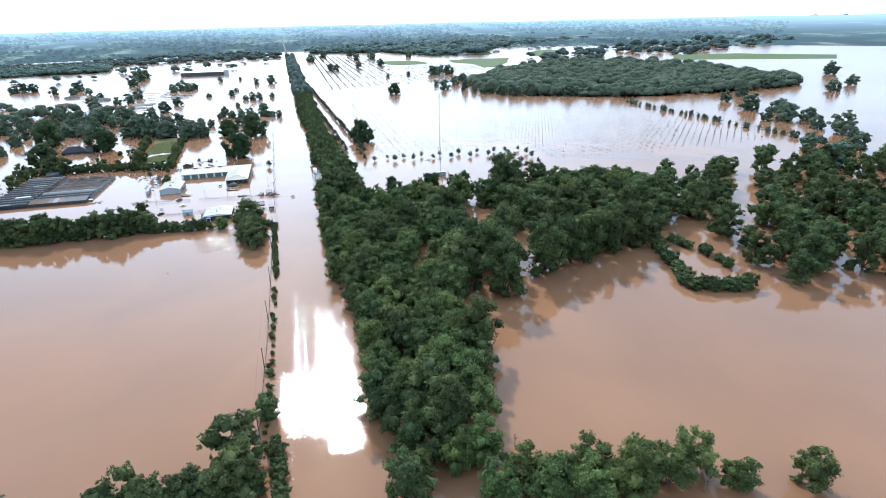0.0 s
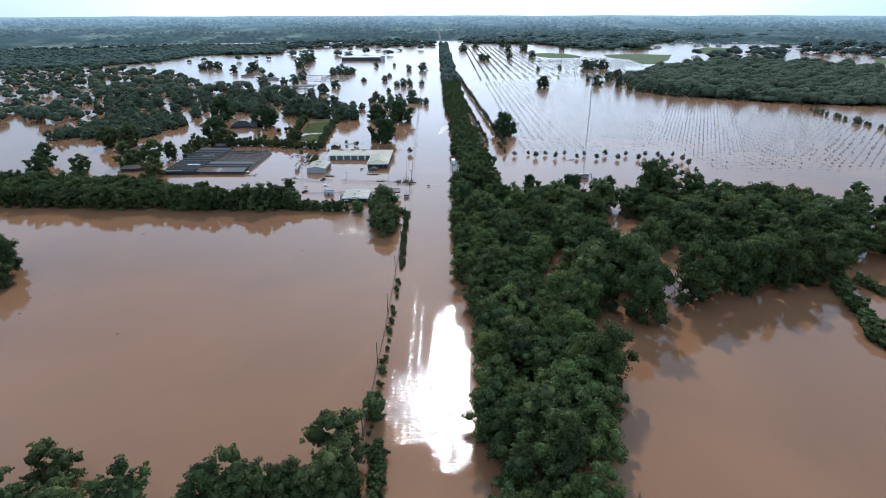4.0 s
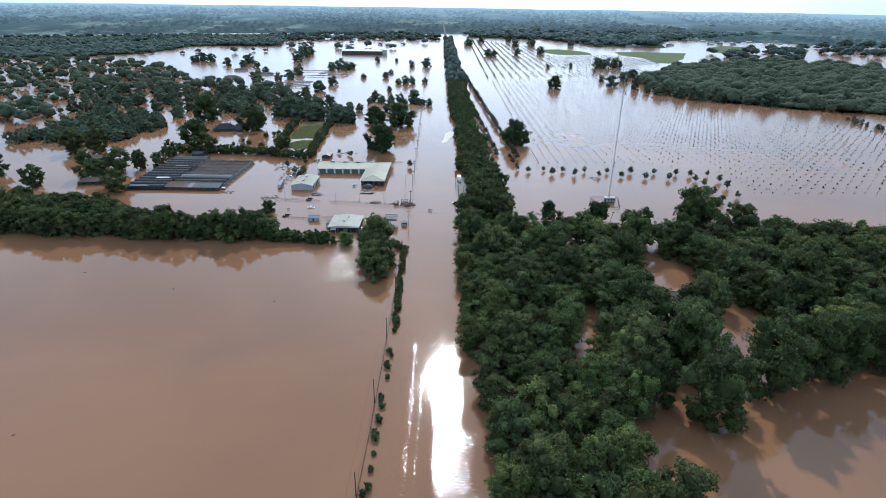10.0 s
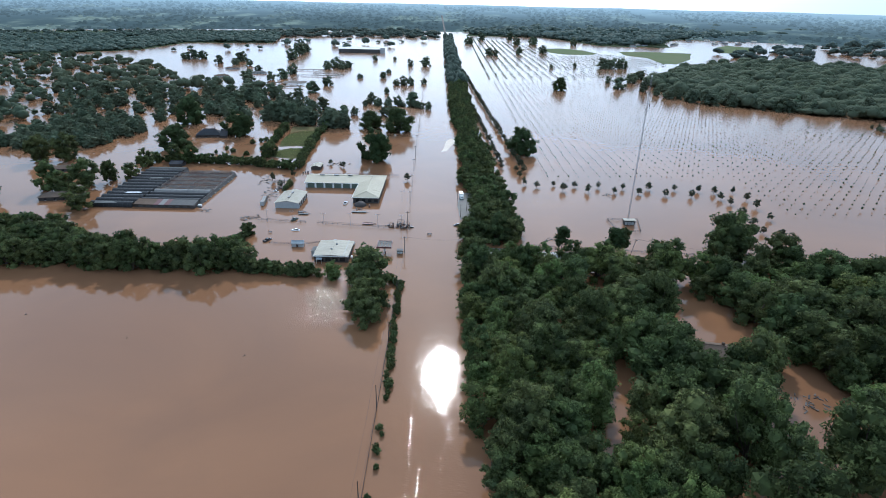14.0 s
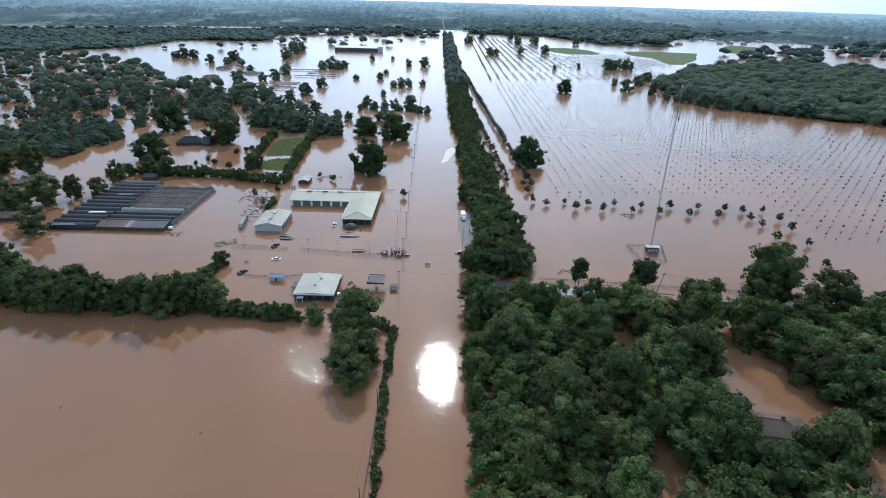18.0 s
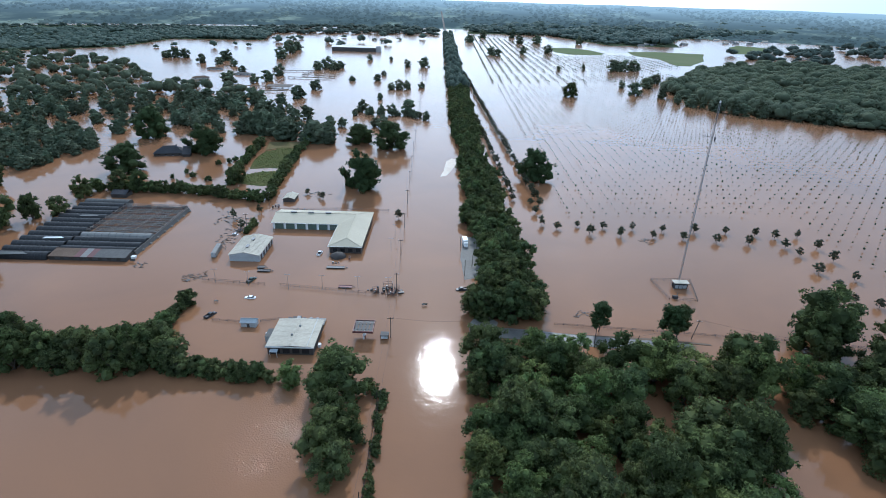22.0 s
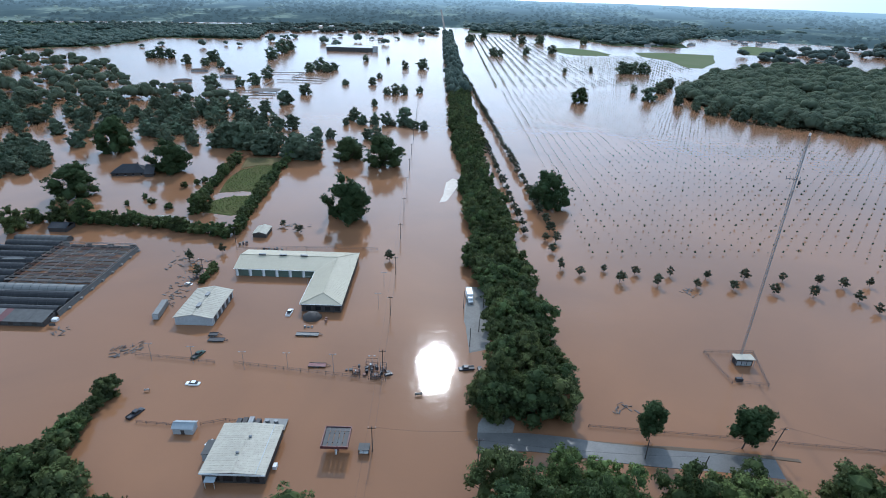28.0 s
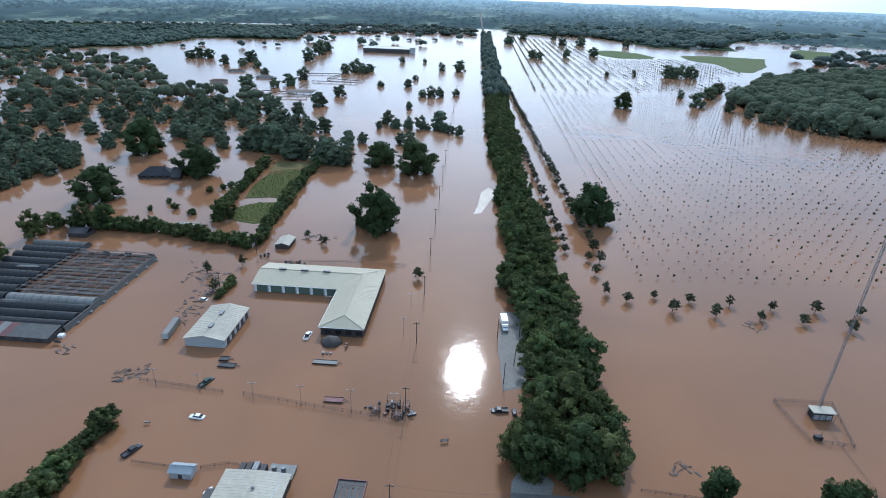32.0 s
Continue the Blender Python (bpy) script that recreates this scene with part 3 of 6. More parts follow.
# ---- trees ----
def tree_meshes(name, seed, R, H, base, lobes, leaves, leaf, trunk_r, flat=1.0, core=1, spread=0.8, sprays=7, limbs=7):
    """A trunk with limbs, and a crown of boughs, each a dark core under many sprays of small leaf blades. R: crown radius, H: height, base: where the crown begins."""
    rnd = random.Random(seed)
    mid = base + 0.42 * (H - base)
    half = 0.58 * (H - base)
    cores, centres = bmesh.new(), [(Vector((0, 0, mid - 0.1 * half)), R * 0.52)]
    lean = Vector((rnd.uniform(-0.12, 0.12), rnd.uniform(-0.12, 0.12), 0)) * R
    for i in range(lobes):
        u = (i + 0.5) / lobes
        a = i * 2.399 + rnd.uniform(-0.6, 0.6)
        zc = 1 - 1.85 * u
        s = math.sqrt(max(0.05, 1 - min(1.0, abs(zc)) ** (2 if zc > 0 else 3))) * spread * rnd.uniform(0.55, 1.2)
        r = R * rnd.uniform(0.22, 0.46) * (1.0 if lobes > 8 else 1.35)
        c = Vector((s * (R - r * 0.55) * math.cos(a), s * (R - r * 0.55) * math.sin(a), mid + zc * (half - r * 0.5) * rnd.uniform(0.7, 1.1)))
        centres.append((c + lean * max(0.0, zc), r))
    for c, r in centres:
        for v in bmesh.ops.create_icosphere(cores, subdivisions=core, radius=r * 0.72)["verts"]:
            k = 1 + 0.3 * noise.noise(v.co * (1.6 / r) + c)
            v.co = Vector((v.co.x * k, v.co.y * k, v.co.z * k * 0.95 * flat)) + c
    bmesh.ops.recalc_face_normals(cores, faces=cores.faces[:])
    cores.verts.index_update()
    verts = [tuple(v.co) for v in cores.verts]
    faces = [tuple(v.index for v in f.verts) for f in cores.faces]
    cores.free()
    # sprays stand out from the boughs at uneven lengths, so that dark gaps stay between them
    tufts = []
    for c, r in centres:
        for _ in range(sprays):
            d = Vector((rnd.gauss(0, 1), rnd.gauss(0, 1), rnd.gauss(0.4, 0.9))).normalized()
            tufts.append((c + Vector((d.x, d.y, d.z * 0.85 * flat)) * r * rnd.uniform(0.72, 1.08), r * rnd.uniform(0.2, 0.42), d))
    total = sum(q * q for _, q, _ in tufts)
    for c, q, out in tufts:
        for _ in range(max(2, int(leaves * q * q / total))):
            d = Vector((rnd.gauss(0, 1), rnd.gauss(0, 1), rnd.gauss(0.2, 0.8))).normalized()
            p = c + Vector((d.x, d.y, d.z * 0.7)) * q * rnd.uniform(0.5, 1.2)
            n = (d * 0.5 + out * 0.5 + Vector((rnd.gauss(0, 0.6), rnd.gauss(0, 0.6), rnd.gauss(0.45, 0.6)))).normalized()
            t1 = n.orthogonal().normalized()
            t1.rotate(Matrix.Rotation(rnd.uniform(0, math.tau), 3, n))
            t2 = n.cross(t1)
            s = leaf * rnd.uniform(0.55, 1.4)
            k = len(verts)
            w = s * rnd.uniform(0.5, 0.9)
            verts += [tuple(p - t1 * s), tuple(p + t2 * w * 1.5 - n * s * 0.25), tuple(p + t1 * s)]
            faces.append((k, k + 1, k + 2))
    crown = bpy.data.meshes.new(name + "_crown")
    crown.from_pydata(verts, [], faces)
    bm = bmesh.new()
    bend = Vector((rnd.uniform(-0.4, 0.4), rnd.uniform(-0.4, 0.4), 0))
    fork = Vector((0, 0, max(0.6, base * 0.9))) + bend
    beam((0, 0, -1.6), fork, trunk_r, bm, trunk_r * 0.8, 7)
    for c, r in centres[:: max(1, lobes // limbs)]:
        knee = fork.lerp(c, 0.5) + Vector((0, 0, -0.06 * H))
        beam(fork, knee, trunk_r * 0.55, bm, trunk_r * 0.38, 5)
        beam(knee, c, trunk_r * 0.38, bm, trunk_r * 0.12, 5)
    trunk = bpy.data.meshes.new(name + "_trunk")
    bm.to_mesh(trunk)
    bm.free()
    trunk.materials.append(BARK)
    return trunk, crown


def tree_kinds(prefix, mat, count, **shape):
    out = []
    for i in range(count):
        trunk, crown = tree_meshes(prefix, 11 * i + len(prefix) * 7, **shape)
        crown.materials.append(mat)
        out.append((trunk, crown))
    return out


# near woods, wide oaks, brush, young orchard trees, and simpler trees farther off (unit: about 10 m high)
WOOD = tree_kinds("wood_tree", LEAF, 6, R=5.0, H=12.0, base=0.6, lobes=20, leaves=6000, leaf=0.26, trunk_r=0.28, spread=0.95, sprays=14)
PALE_WOOD = tree_kinds("pale_tree", LEAF_LIGHT, 3, R=5.0, H=11.0, base=0.5, lobes=18, leaves=5600, leaf=0.26, trunk_r=0.24, spread=0.95, sprays=14)
HEDGE = tree_kinds("hedge_tree", LEAF, 5, R=5.0, H=12.0, base=0.4, lobes=20, leaves=3600, leaf=0.31, trunk_r=0.28, spread=0.95, sprays=8)
DOME = tree_kinds("dome_tree", LEAF_LIGHT, 3, R=5.0, H=8.5, base=-1.0, lobes=22, leaves=3600, leaf=0.28, trunk_r=0.24, spread=0.8, sprays=10)
OAK = tree_kinds("oak", LEAF_OAK, 3, R=9.5, H=17.0, base=-0.4, lobes=26, leaves=8000, leaf=0.40, trunk_r=0.6, spread=0.95, sprays=9)
BUSH = tree_kinds("bush", LEAF, 4, R=2.6, H=3.6, base=0.1, lobes=11, leaves=1000, leaf=0.23, trunk_r=0.1, sprays=5)
YOUNG = tree_kinds("young_tree", LEAF_YOUNG, 4, R=2.1, H=4.8, base=0.9, lobes=13, leaves=650, leaf=0.20, trunk_r=0.12, spread=0.75, sprays=6, limbs=4)
MID = tree_kinds("mid_tree", LEAF_MID_HAZE, 5, R=5.0, H=9.5, base=-0.8, lobes=15, leaves=1500, leaf=0.46, trunk_r=0.3, sprays=5, limbs=2)
BANK = tree_kinds("bank_tree", LEAF, 4, R=5.0, H=9.5, base=0.3, lobes=16, leaves=2200, leaf=0.36, trunk_r=0.3, sprays=6, limbs=2)
SLENDER = tree_kinds("slender_tree", LEAF_OAK, 2, R=4.4, H=12.5, base=3.0, lobes=22, leaves=2600, leaf=0.36, trunk_r=0.22, sprays=9)
RNG = random.Random(5)


def plant(kinds, x, y, s, name, label, category="tree", group="", sz=None, rnd=RNG):
    trunk, crown = kinds[rnd.randrange(len(kinds))]
    s *= site_scale(x, y)[0]
    m = Matrix.LocRotScale((x, y, 0), Euler((rnd.uniform(-0.05, 0.05), rnd.uniform(-0.05, 0.05), rnd.uniform(0, math.tau))), (s * rnd.uniform(0.88, 1.14), s * rnd.uniform(0.88, 1.14), s * 1.04 * (sz or rnd.uniform(0.8, 1.05))))
    ob = thing(name, label, category, m, group)
    shared("trunk", trunk, ob)
    shared("crown", crown, ob)
    return ob


def inside(poly, x, y):
    hit = False
    for (x0, y0), (x1, y1) in zip(poly, poly[1:] + poly[:1]):
        if (y0 > y) != (y1 > y) and x < (x1 - x0) * (y - y0) / (y1 - y0) + x0:
            hit = not hit
    return hit


def scatter(poly, step, seed, gaps=(), keep=1.0):
    rnd = random.Random(seed)
    xs, ys = [p[0] for p in poly], [p[1] for p in poly]
    out = []
    row = 0
    y = min(ys)
    while y < max(ys):
        x = min(xs) + (step / 2 if row % 2 else 0)
        while x < max(xs):
            px, py = x + rnd.uniform(-0.36, 0.36) * step, y + rnd.uniform(-0.36, 0.36) * step
            if inside(poly, px, py) and rnd.random() < keep and all((px - gx) ** 2 + (py - gy) ** 2 > g * g for gx, gy, g in gaps):
                out.append((px, py))
            x += step
        y += step * 0.87
        row += 1
    return out


# the wood between the road and the side road: close brushy trees by the road, broad ones farther in
NEAR_WEST = [(13.5, -162), (38, -162), (42, -132), (50, -102), (56, -88), (50, -72), (50, -55), (58, -32), (62, -18), (60, 40), (58, 144), (30, 152), (7, 155), (7, 60), (12.5, -20)]
NEAR_EAST = [(62, -16), (76, -10), (92, -1), (112, 0), (128, -4), (160, -2), (176, 6), (205, 40), (222, 96), (170, 112), (112, 130), (92, 134), (58, 144), (60, 40)]
NEAR_GAPS = [(89, 76, 11), (100, 82, 13), (106, 69, 12), (113, 29, 11), (117, 22, 11), (116, 10, 10), (52, 8, 7), (57, 39, 7), (56, 27, 9), (96, -14, 9), (96, 96, 12), (109, 72, 11), (62, 101, 8), (84, 98, 8), (108, 100, 9), (97, 44, 9), (68, 32, 8), (95, 57, 15), (95, 76, 11), (101, 88, 9), (93, 103, 6), (106, 67, 9), (82, 76, 7), (95, 46, 8), (115, 34, 6), (117, 21, 7.5), (107, 33, 6), (107, 12, 6.5), (98, 1, 6), (94, -12, 6), (118, 72, 6), (60, 42, 6), (54, 10, 5.5), (62, 106, 6), (69, 78, 5), (92, 115, 5), (150, 40, 7), (178, 30, 7)]
for x, y in scatter(NEAR_WEST, 9.6, 3, NEAR_GAPS):
    pale = RNG.random() < 0.42
    plant(PALE_WOOD if pale else WOOD, x, y, RNG.choice((0.8, 1.0, 1.2, 1.3, 1.5)), "wood_tree", "dense " + ("light" if pale else "dark") + " green leafy tree in the flooded wood", group="wood trees", sz=RNG.uniform(0.8, 1.15))
for x, y in scatter(NEAR_EAST, 12.6, 4, NEAR_GAPS):
    pale = RNG.random() < 0.36
    plant(PALE_WOOD if pale else WOOD, x, y, RNG.choice((1.1, 1.4, 1.6, 1.75, 1.85)), "wood_tree", "broad " + ("light" if pale else "dark") + " green leafy tree in the flooded wood", group="wood trees", sz=RNG.uniform(0.72, 1.0))
for x, y, r in ((78, -38, 9), (104, -19, 9.5), (122, -10, 8), (132, -5, 8.5), (147, -4, 8.5), (162, 0, 8), (66, -26, 7), (86, -16, 7.5), (54, -84, 7.5), (112, -14, 6.5), (99, 30, 8.0), (71, 34, 7.2), (83, -5, 9), (97, 133, 7.0), (72, 137, 6.5), (71, 74, 8), (122, 83, 7.5), (125, 68, 8), (119, 97, 7), (80, 92, 6)):
    plant(WOOD, x, y, r / 5.0, "wood_tree", "large rounded green tree at the flooded wood's edge", group="wood trees", sz=1.0 if y > 60 else 1.2)

# trees along the old rail bank
RAIL = [(11, 181), (37, 177), (36, 206), (34, 245), (31, 330), (29, 420), (27, 428), (9, 426), (8, 300), (14, 286), (16, 280), (16, 225)]
for x, y in scatter(RAIL, 7.4, 8):
    plant(HEDGE if y < 300 else BANK, x, y, RNG.uniform(0.8, 1.35), "bank_tree", "dark green leafy tree on the rail bank", group="bank trees")
for x, y in scatter([(6, 440), (27, 434), (26, 600), (23, 900), (-1, 900), (2, 600), (8, 490)], 8.0, 9):
    plant(BANK, x, y, RNG.uniform(0.85, 1.15), "bank_tree", "dark green leafy tree on the rail bank", group="bank trees")


# ---- trees of the flooded fields, farms and suburb ----
def hedge(line, step, size, kinds, name, label, group, seed, wide=2.0, jitter=0.3, gap=0.0):
    rnd = random.Random(seed)
    for (x0, y0), (x1, y1) in zip(line, line[1:]):
        n = max(1, round(math.hypot(x1 - x0, y1 - y0) / step))
        for i in range(n):
            if rnd.random() < gap:
                continue
            u = (i + rnd.uniform(0, 0.9)) / n
            plant(kinds, x0 + (x1 - x0) * u + rnd.uniform(-wide, wide) / 2, y0 + (y1 - y0) * u + rnd.uniform(-wide, wide) / 2, size * rnd.uniform(1 - jitter, 1 + jitter), name, label, "bush" if "bush" in name else "tree", group, rnd=rnd)


def grove(spots, kinds, unit, name, label, group="", sz=None):
    for x, y, r in spots:
        plant(kinds, x, y, r / unit, name, label, group=group, sz=sz)


# hedge and trees between the south field and the yards
for x, y in scatter([(-92, 138), (-119, 138.5), (-167, 142), (-215, 147), (-248, 151), (-300, 161), (-430, 188), (-430, 232), (-284, 204), (-237, 196), (-212, 188), (-187, 168), (-161, 157), (-139, 151), (-120, 152), (-100, 148)], 6.4, 21):
    plant(HEDGE, x, y, RNG.uniform(0.95, 1.5), "hedge_tree", "dark green tree of the flooded hedgerow", group="hedge trees")
hedge([(-62, 134), (-70, 134.5), (-84, 137), (-104, 141)], 2.8, 1.7, BUSH, "bush", "dark green bush of the flooded hedgerow", "hedge bushes", 4)
hedge([(-107, 150), (-114, 161), (-113, 182), (-114, 200)], 3.4, 1.6, BUSH, "bush", "light green brush running into the flooded yard", "hedge bushes", 5, wide=4)
grove([(-55, 132, 4.8)], DOME, 5.0, "round_tree", "round dark green tree at the hedge's end")
grove([(-37, 125, 9.4), (-42, 121, 5.6), (-37, 103, 6.6), (-31, 99, 5.4), (-36, 92, 6.8), (-33, 82, 5.6)], WOOD, 5.0, "roadside_tree", "tall dark green tree standing in water beside the road", "roadside trees")
# bushes along the drowned roadside ditch
grove([(-26.5, 127, 2.4), (-25.0, 123, 2.2), (-28, 130, 2.2)], BUSH, 2.6, "bush", "dark bush at the foot of the tall roadside tree", "roadside bushes")
hedge([(-23, 128), (-22, 60), (-21, 30)], 2.6, 0.66, BUSH, "bush", "low dark bush along the drowned roadside", "roadside bushes", 6, wide=1.6)
hedge([(-21, 30), (-21.3, -60), (-21.8, -120), (-22.5, -170)], 4.4, 0.5, BUSH, "bush", "low dark bush along the drowned roadside", "roadside bushes", 7, wide=1.2, gap=0.25)
grove([(-21, -106, 4.2), (-29, -131, 8.2), (-80, -150, 7.8), (-104, -138, 6.6), (-116, -152, 6.2), (-105, -152, 5.4), (-95, -152, 6.0), (-104, -160, 6.5)], HEDGE, 5.0, "dike_tree", "green leafy tree on the drowned field bank", "bank row trees")
hedge([(-22, -145), (-62, -148)], 4.2, 1.05, HEDGE, "dike_tree", "dense green tree of the field bank row", "bank row trees", 13, wide=5)
hedge([(-24, -144), (-45, -147), (-67, -149)], 4.0, 1.9, BUSH, "dike_bush", "green bush of the drowned field bank", "bank row bushes", 11, wide=3.5)
hedge([(-19, -118), (-17, -150), (-17, -165)], 2.6, 0.95, BUSH, "bush", "green bush on the drowned field bank", "bank row bushes", 12)
grove([(-211, 6, 7.5), (-220, 24, 8), (-230, 42, 8), (-219, 8, 7)], WOOD, 5.0, "field_tree", "dark tree at the edge of the flooded field", "field trees")
# south edge of the east field
grove([(46, -164, 6), (55, -168, 5.5), (64, -169, 6), (76, -171, 6), (90, -173, 6.5), (82, -177, 5.5), (116, -188, 5), (50, -174, 6.5), (70, -178, 7), (99, -183, 4.5), (38, -168, 6), (60, -177, 6)], PALE_WOOD, 5.0, "dike_tree", "light green leafy tree on the field's south bank", "south bank trees")
hedge([(171, -6), (165, -37), (158, -60), (167, -66), (184, -70)], 3.4, 1.5, BUSH, "bush", "clipped dark green hedge bush in the flood", "garden hedge", 14, wide=2.5)
hedge([(184, 2), (190, -26), (190, -46)], 4.6, 1.1, BUSH, "bush", "dark green hedge bush in the flood", "garden hedge", 15, wide=2.5)
for x, y in scatter([(190, -70), (215, -20), (205, 30), (228, 95), (330, 70), (400, -60), (330, -130)], 17, 16, [(235, 10, 10), (262, 40, 12)], 0.8):
    plant(HEDGE, x, y, RNG.uniform(1.0, 1.7), "garden_tree", "broad dark green tree in a flooded garden", group="garden trees")
for x, y in scatter([(232, 98), (240, 130), (400, 120), (430, 60), (340, 66)], 19, 17, (), 0.7):
    plant(HEDGE, x, y, RNG.uniform(1.0, 1.7), "garden_tree", "broad dark green tree in a flooded garden", group="garden trees")
# beside the side road
grove([(57.5, 169.6, 4.4)], SLENDER, 4.2, "slender_tree", "slender dark tree with a bare trunk in the water")
grove([(83.5, 164.5, 4.4), (87, 165.5, 4.2)], SLENDER, 4.2, "slender_tree", "dark forked tree standing in the water by the side road", "forked trees")
grove([(134, 152, 10), (141, 158, 9), (156, 142, 9)], WOOD, 5.0, "spreading_tree", "broad dark green spreading tree by the side road", "spreading trees")
grove([(97, 121, 8.5)], PALE_WOOD, 5.0, "light_tree", "tall light green tree near the side road")
grove([(8.5, 186, 5.5), (13, 182, 4.6)], WOOD, 5.0, "corner_tree", "dense dark green tree at the road corner", "corner trees")
# lone field oaks
grove([(-61, 386, 14), (60, 411, 12.2)], OAK, 9.5, "oak_tree", "broad dark oak standing alone in the flood", "field oaks")
grove([(-51, 520, 12.6), (-82, 543, 10.5), (159, 858, 9.2), (-242, 437, 13.5), (-206, 502, 15), (-276, 575, 16)], OAK, 9.5, "oak_tree", "broad dark oak standing in the flood", "field oaks")
grove([(-31, 318, 2.6), (-83, 361, 2.2), (-95, 373, 2.0), (-86, 366, 1.8), (-118, 300, 2.6), (-116, 330, 2.4), (-128, 318, 2.6)], YOUNG, 2.1, "small_tree", "small dark tree in the flooded yard", "yard trees")
hedge([(-113, 290), (-114, 312)], 3.2, 0.9, BUSH, "bush", "dark bushes beside the metal building", "yard bushes", 31)
hedge([(-250, 376), (-233, 384), (-191, 379), (-159, 371), (-121, 355)], 4.2, 1.9, BUSH, "bush", "dark green hedge bush north of the greenhouses", "north hedge", 22, wide=3)
hedge([(-118, 358), (-121, 385), (-124, 430), (-128, 500), (-128, 548)], 4.4, 1.6, BUSH, "bush", "green bush of the field's hedge", "field hedge", 23, wide=2.4)
hedge([(-152, 392), (-160, 440), (-168, 545)], 5.0, 1.7, BUSH, "bush", "green bush of the field's hedge", "field hedge", 24, wide=2.4)
grove([(-239, 364, 6), (-238, 381, 5), (-224, 384, 6.2), (-209, 380, 6.5), (-152, 399, 5.2), (-148, 404, 4.5), (-246, 318, 7), (-234, 325, 5.5), (-256, 302, 9.5), (-262, 286, 7), (-232, 246, 8), (-274, 290, 8.5), (-241, 258, 5), (-336, 386, 11), (-314, 390, 11), (-352, 300, 9), (-335, 262, 9), (-300, 262, 8)], HEDGE, 5.0, "yard_tree", "dark green tree beside the flooded greenhouses", "yard trees west")
grove([(-180, 458, 3), (-174, 466, 3), (-171, 473, 3), (-187, 419, 3.2), (-172, 409, 3.2), (-195, 430, 2.6), (-200, 415, 2.4), (-165, 430, 2.6)], BUSH, 2.6, "bush", "small bush in the flooded garden", "garden bushes")
hedge([(-200, 600), (-170, 585), (-140, 562), (-104, 548)], 10, 2.0, MID, "row_tree", "dark green tree in the row beyond the field", "row trees", 25, wide=14)
hedge([(-105, 700), (-60, 700), (-28, 676)], 8, 1.05, MID, "row_tree", "dark green tree of the far hedgerow", "row trees", 26, wide=4)
SUBURB_A = [(-101, 728, 8), (-47, 708, 11), (-26, 671, 5.5), (-110, 543, 9), (-128, 550, 9), (-151, 563, 12), (-181, 590, 14), (-198, 605, 11), (-152, 1034, 5), (-113, 1035, 7), (-110, 1117, 5), (-78, 1265, 8), (-47, 1265, 11), (-83, 931, 6), (-71, 931, 8), (-60, 931, 7), (-40, 944, 5.5), (-236, 1210, 10), (-226, 1241, 12), (-206, 1210, 10), (-200, 1242, 8)]
SUBURB_B = [(-196, 843, 11), (-190, 930, 9), (-201, 769, 10), (-240, 817, 9), (-254, 769, 10), (-284, 1115, 11), (-282, 1033, 11), (-298, 1010, 9), (-332, 995, 13), (-362, 1178, 7), (-408, 1283, 9), (-445, 1317, 9), (-457, 1406, 14), (-490, 1353, 12), (-590, 1475, 15), (-608, 1474, 10), (-566, 1475, 13), (-355, 1449, 14), (-371, 1606, 18), (-374, 1696, 14), (-164, 1410, 7), (-121, 1411, 5), (-89, 828, 5.5)]
EAST_TREES = [(248, 948, 6), (248, 875, 11), (284, 948, 10), (311, 1003, 9), (291, 766, 10), (324, 701, 9), (393, 652, 9), (417, 676, 8), (292, 1197, 12), (307, 1197, 12), (326, 1197, 12), (194, 1205, 5), (243, 1226, 5), (95, 1562, 11), (106, 1530, 10), (167, 1580, 10), (229, 1615, 12), (57, 2018, 14), (108, 2254, 14), (198, 2255, 14), (198, 1969, 13), (245, 1970, 14), (355, 1922, 13)]
FENCE_TREES = [(527, 466, 8), (508, 388, 11), (474, 312, 7), (489, 303, 12), (508, 291, 8), (481, 212, 12), (377, 109, 12), (404, 166, 8), (520, 353, 9), (574, 501, 11), (482, 247, 8), (470, 187, 6), (847, 654, 11), (701, 478, 9), (762, 513, 8), (440, 150, 9), (455, 120, 10)]
grove(SUBURB_A + SUBURB_B, MID, 4.5, "suburb_tree", "dark green tree standing in the wide flood", "suburb trees", 0.72)
grove(EAST_TREES, MID, 5.0, "plain_tree", "lone dark tree in the flooded orchard plain", "plain trees", 0.75)
grove(FENCE_TREES, MID, 5.0, "fence_tree", "dark tree on the flooded fence line", "fence trees", 0.78)
hedge([(422, 543), (424, 418), (430, 318), (434, 239), (435, 171)], 11, 0.5, MID, "bush", "low dark bush on the orchard's fence line", "fence bushes", 27, wide=4)
SUBURB = [(-310, 580), (-250, 590), (-188, 582), (-150, 578), (-100, 556), (-60, 575), (-62, 640), (-111, 672), (-174, 709), (-225, 761), (-294, 957), (-349, 962), (-430, 1020), (-522, 1127), (-609, 1327), (-872, 1516), (-760, 1200), (-640, 960), (-540, 760), (-470, 640), (-399, 570)]
SUBURB_GAPS = [(-279, 684, 14), (-268, 650, 10), (-285, 730, 12), (-221, 630, 13), (-215, 655, 9), (-447, 888, 24), (-122, 648, 12), (-140, 620, 9), (-298, 839, 14), (-404, 720, 13), (-507, 769, 18), (-592, 794, 28), (-641, 1065, 30), (-632, 1197, 30), (-703, 1269, 30), (-380, 830, 14), (-350, 640, 12), (-330, 900, 12), (-85, 610, 10), (-195, 690, 10), (-240, 487, 20)]
suburb_spots = scatter(SUBURB, 17.5, 28, SUBURB_GAPS, 0.39)
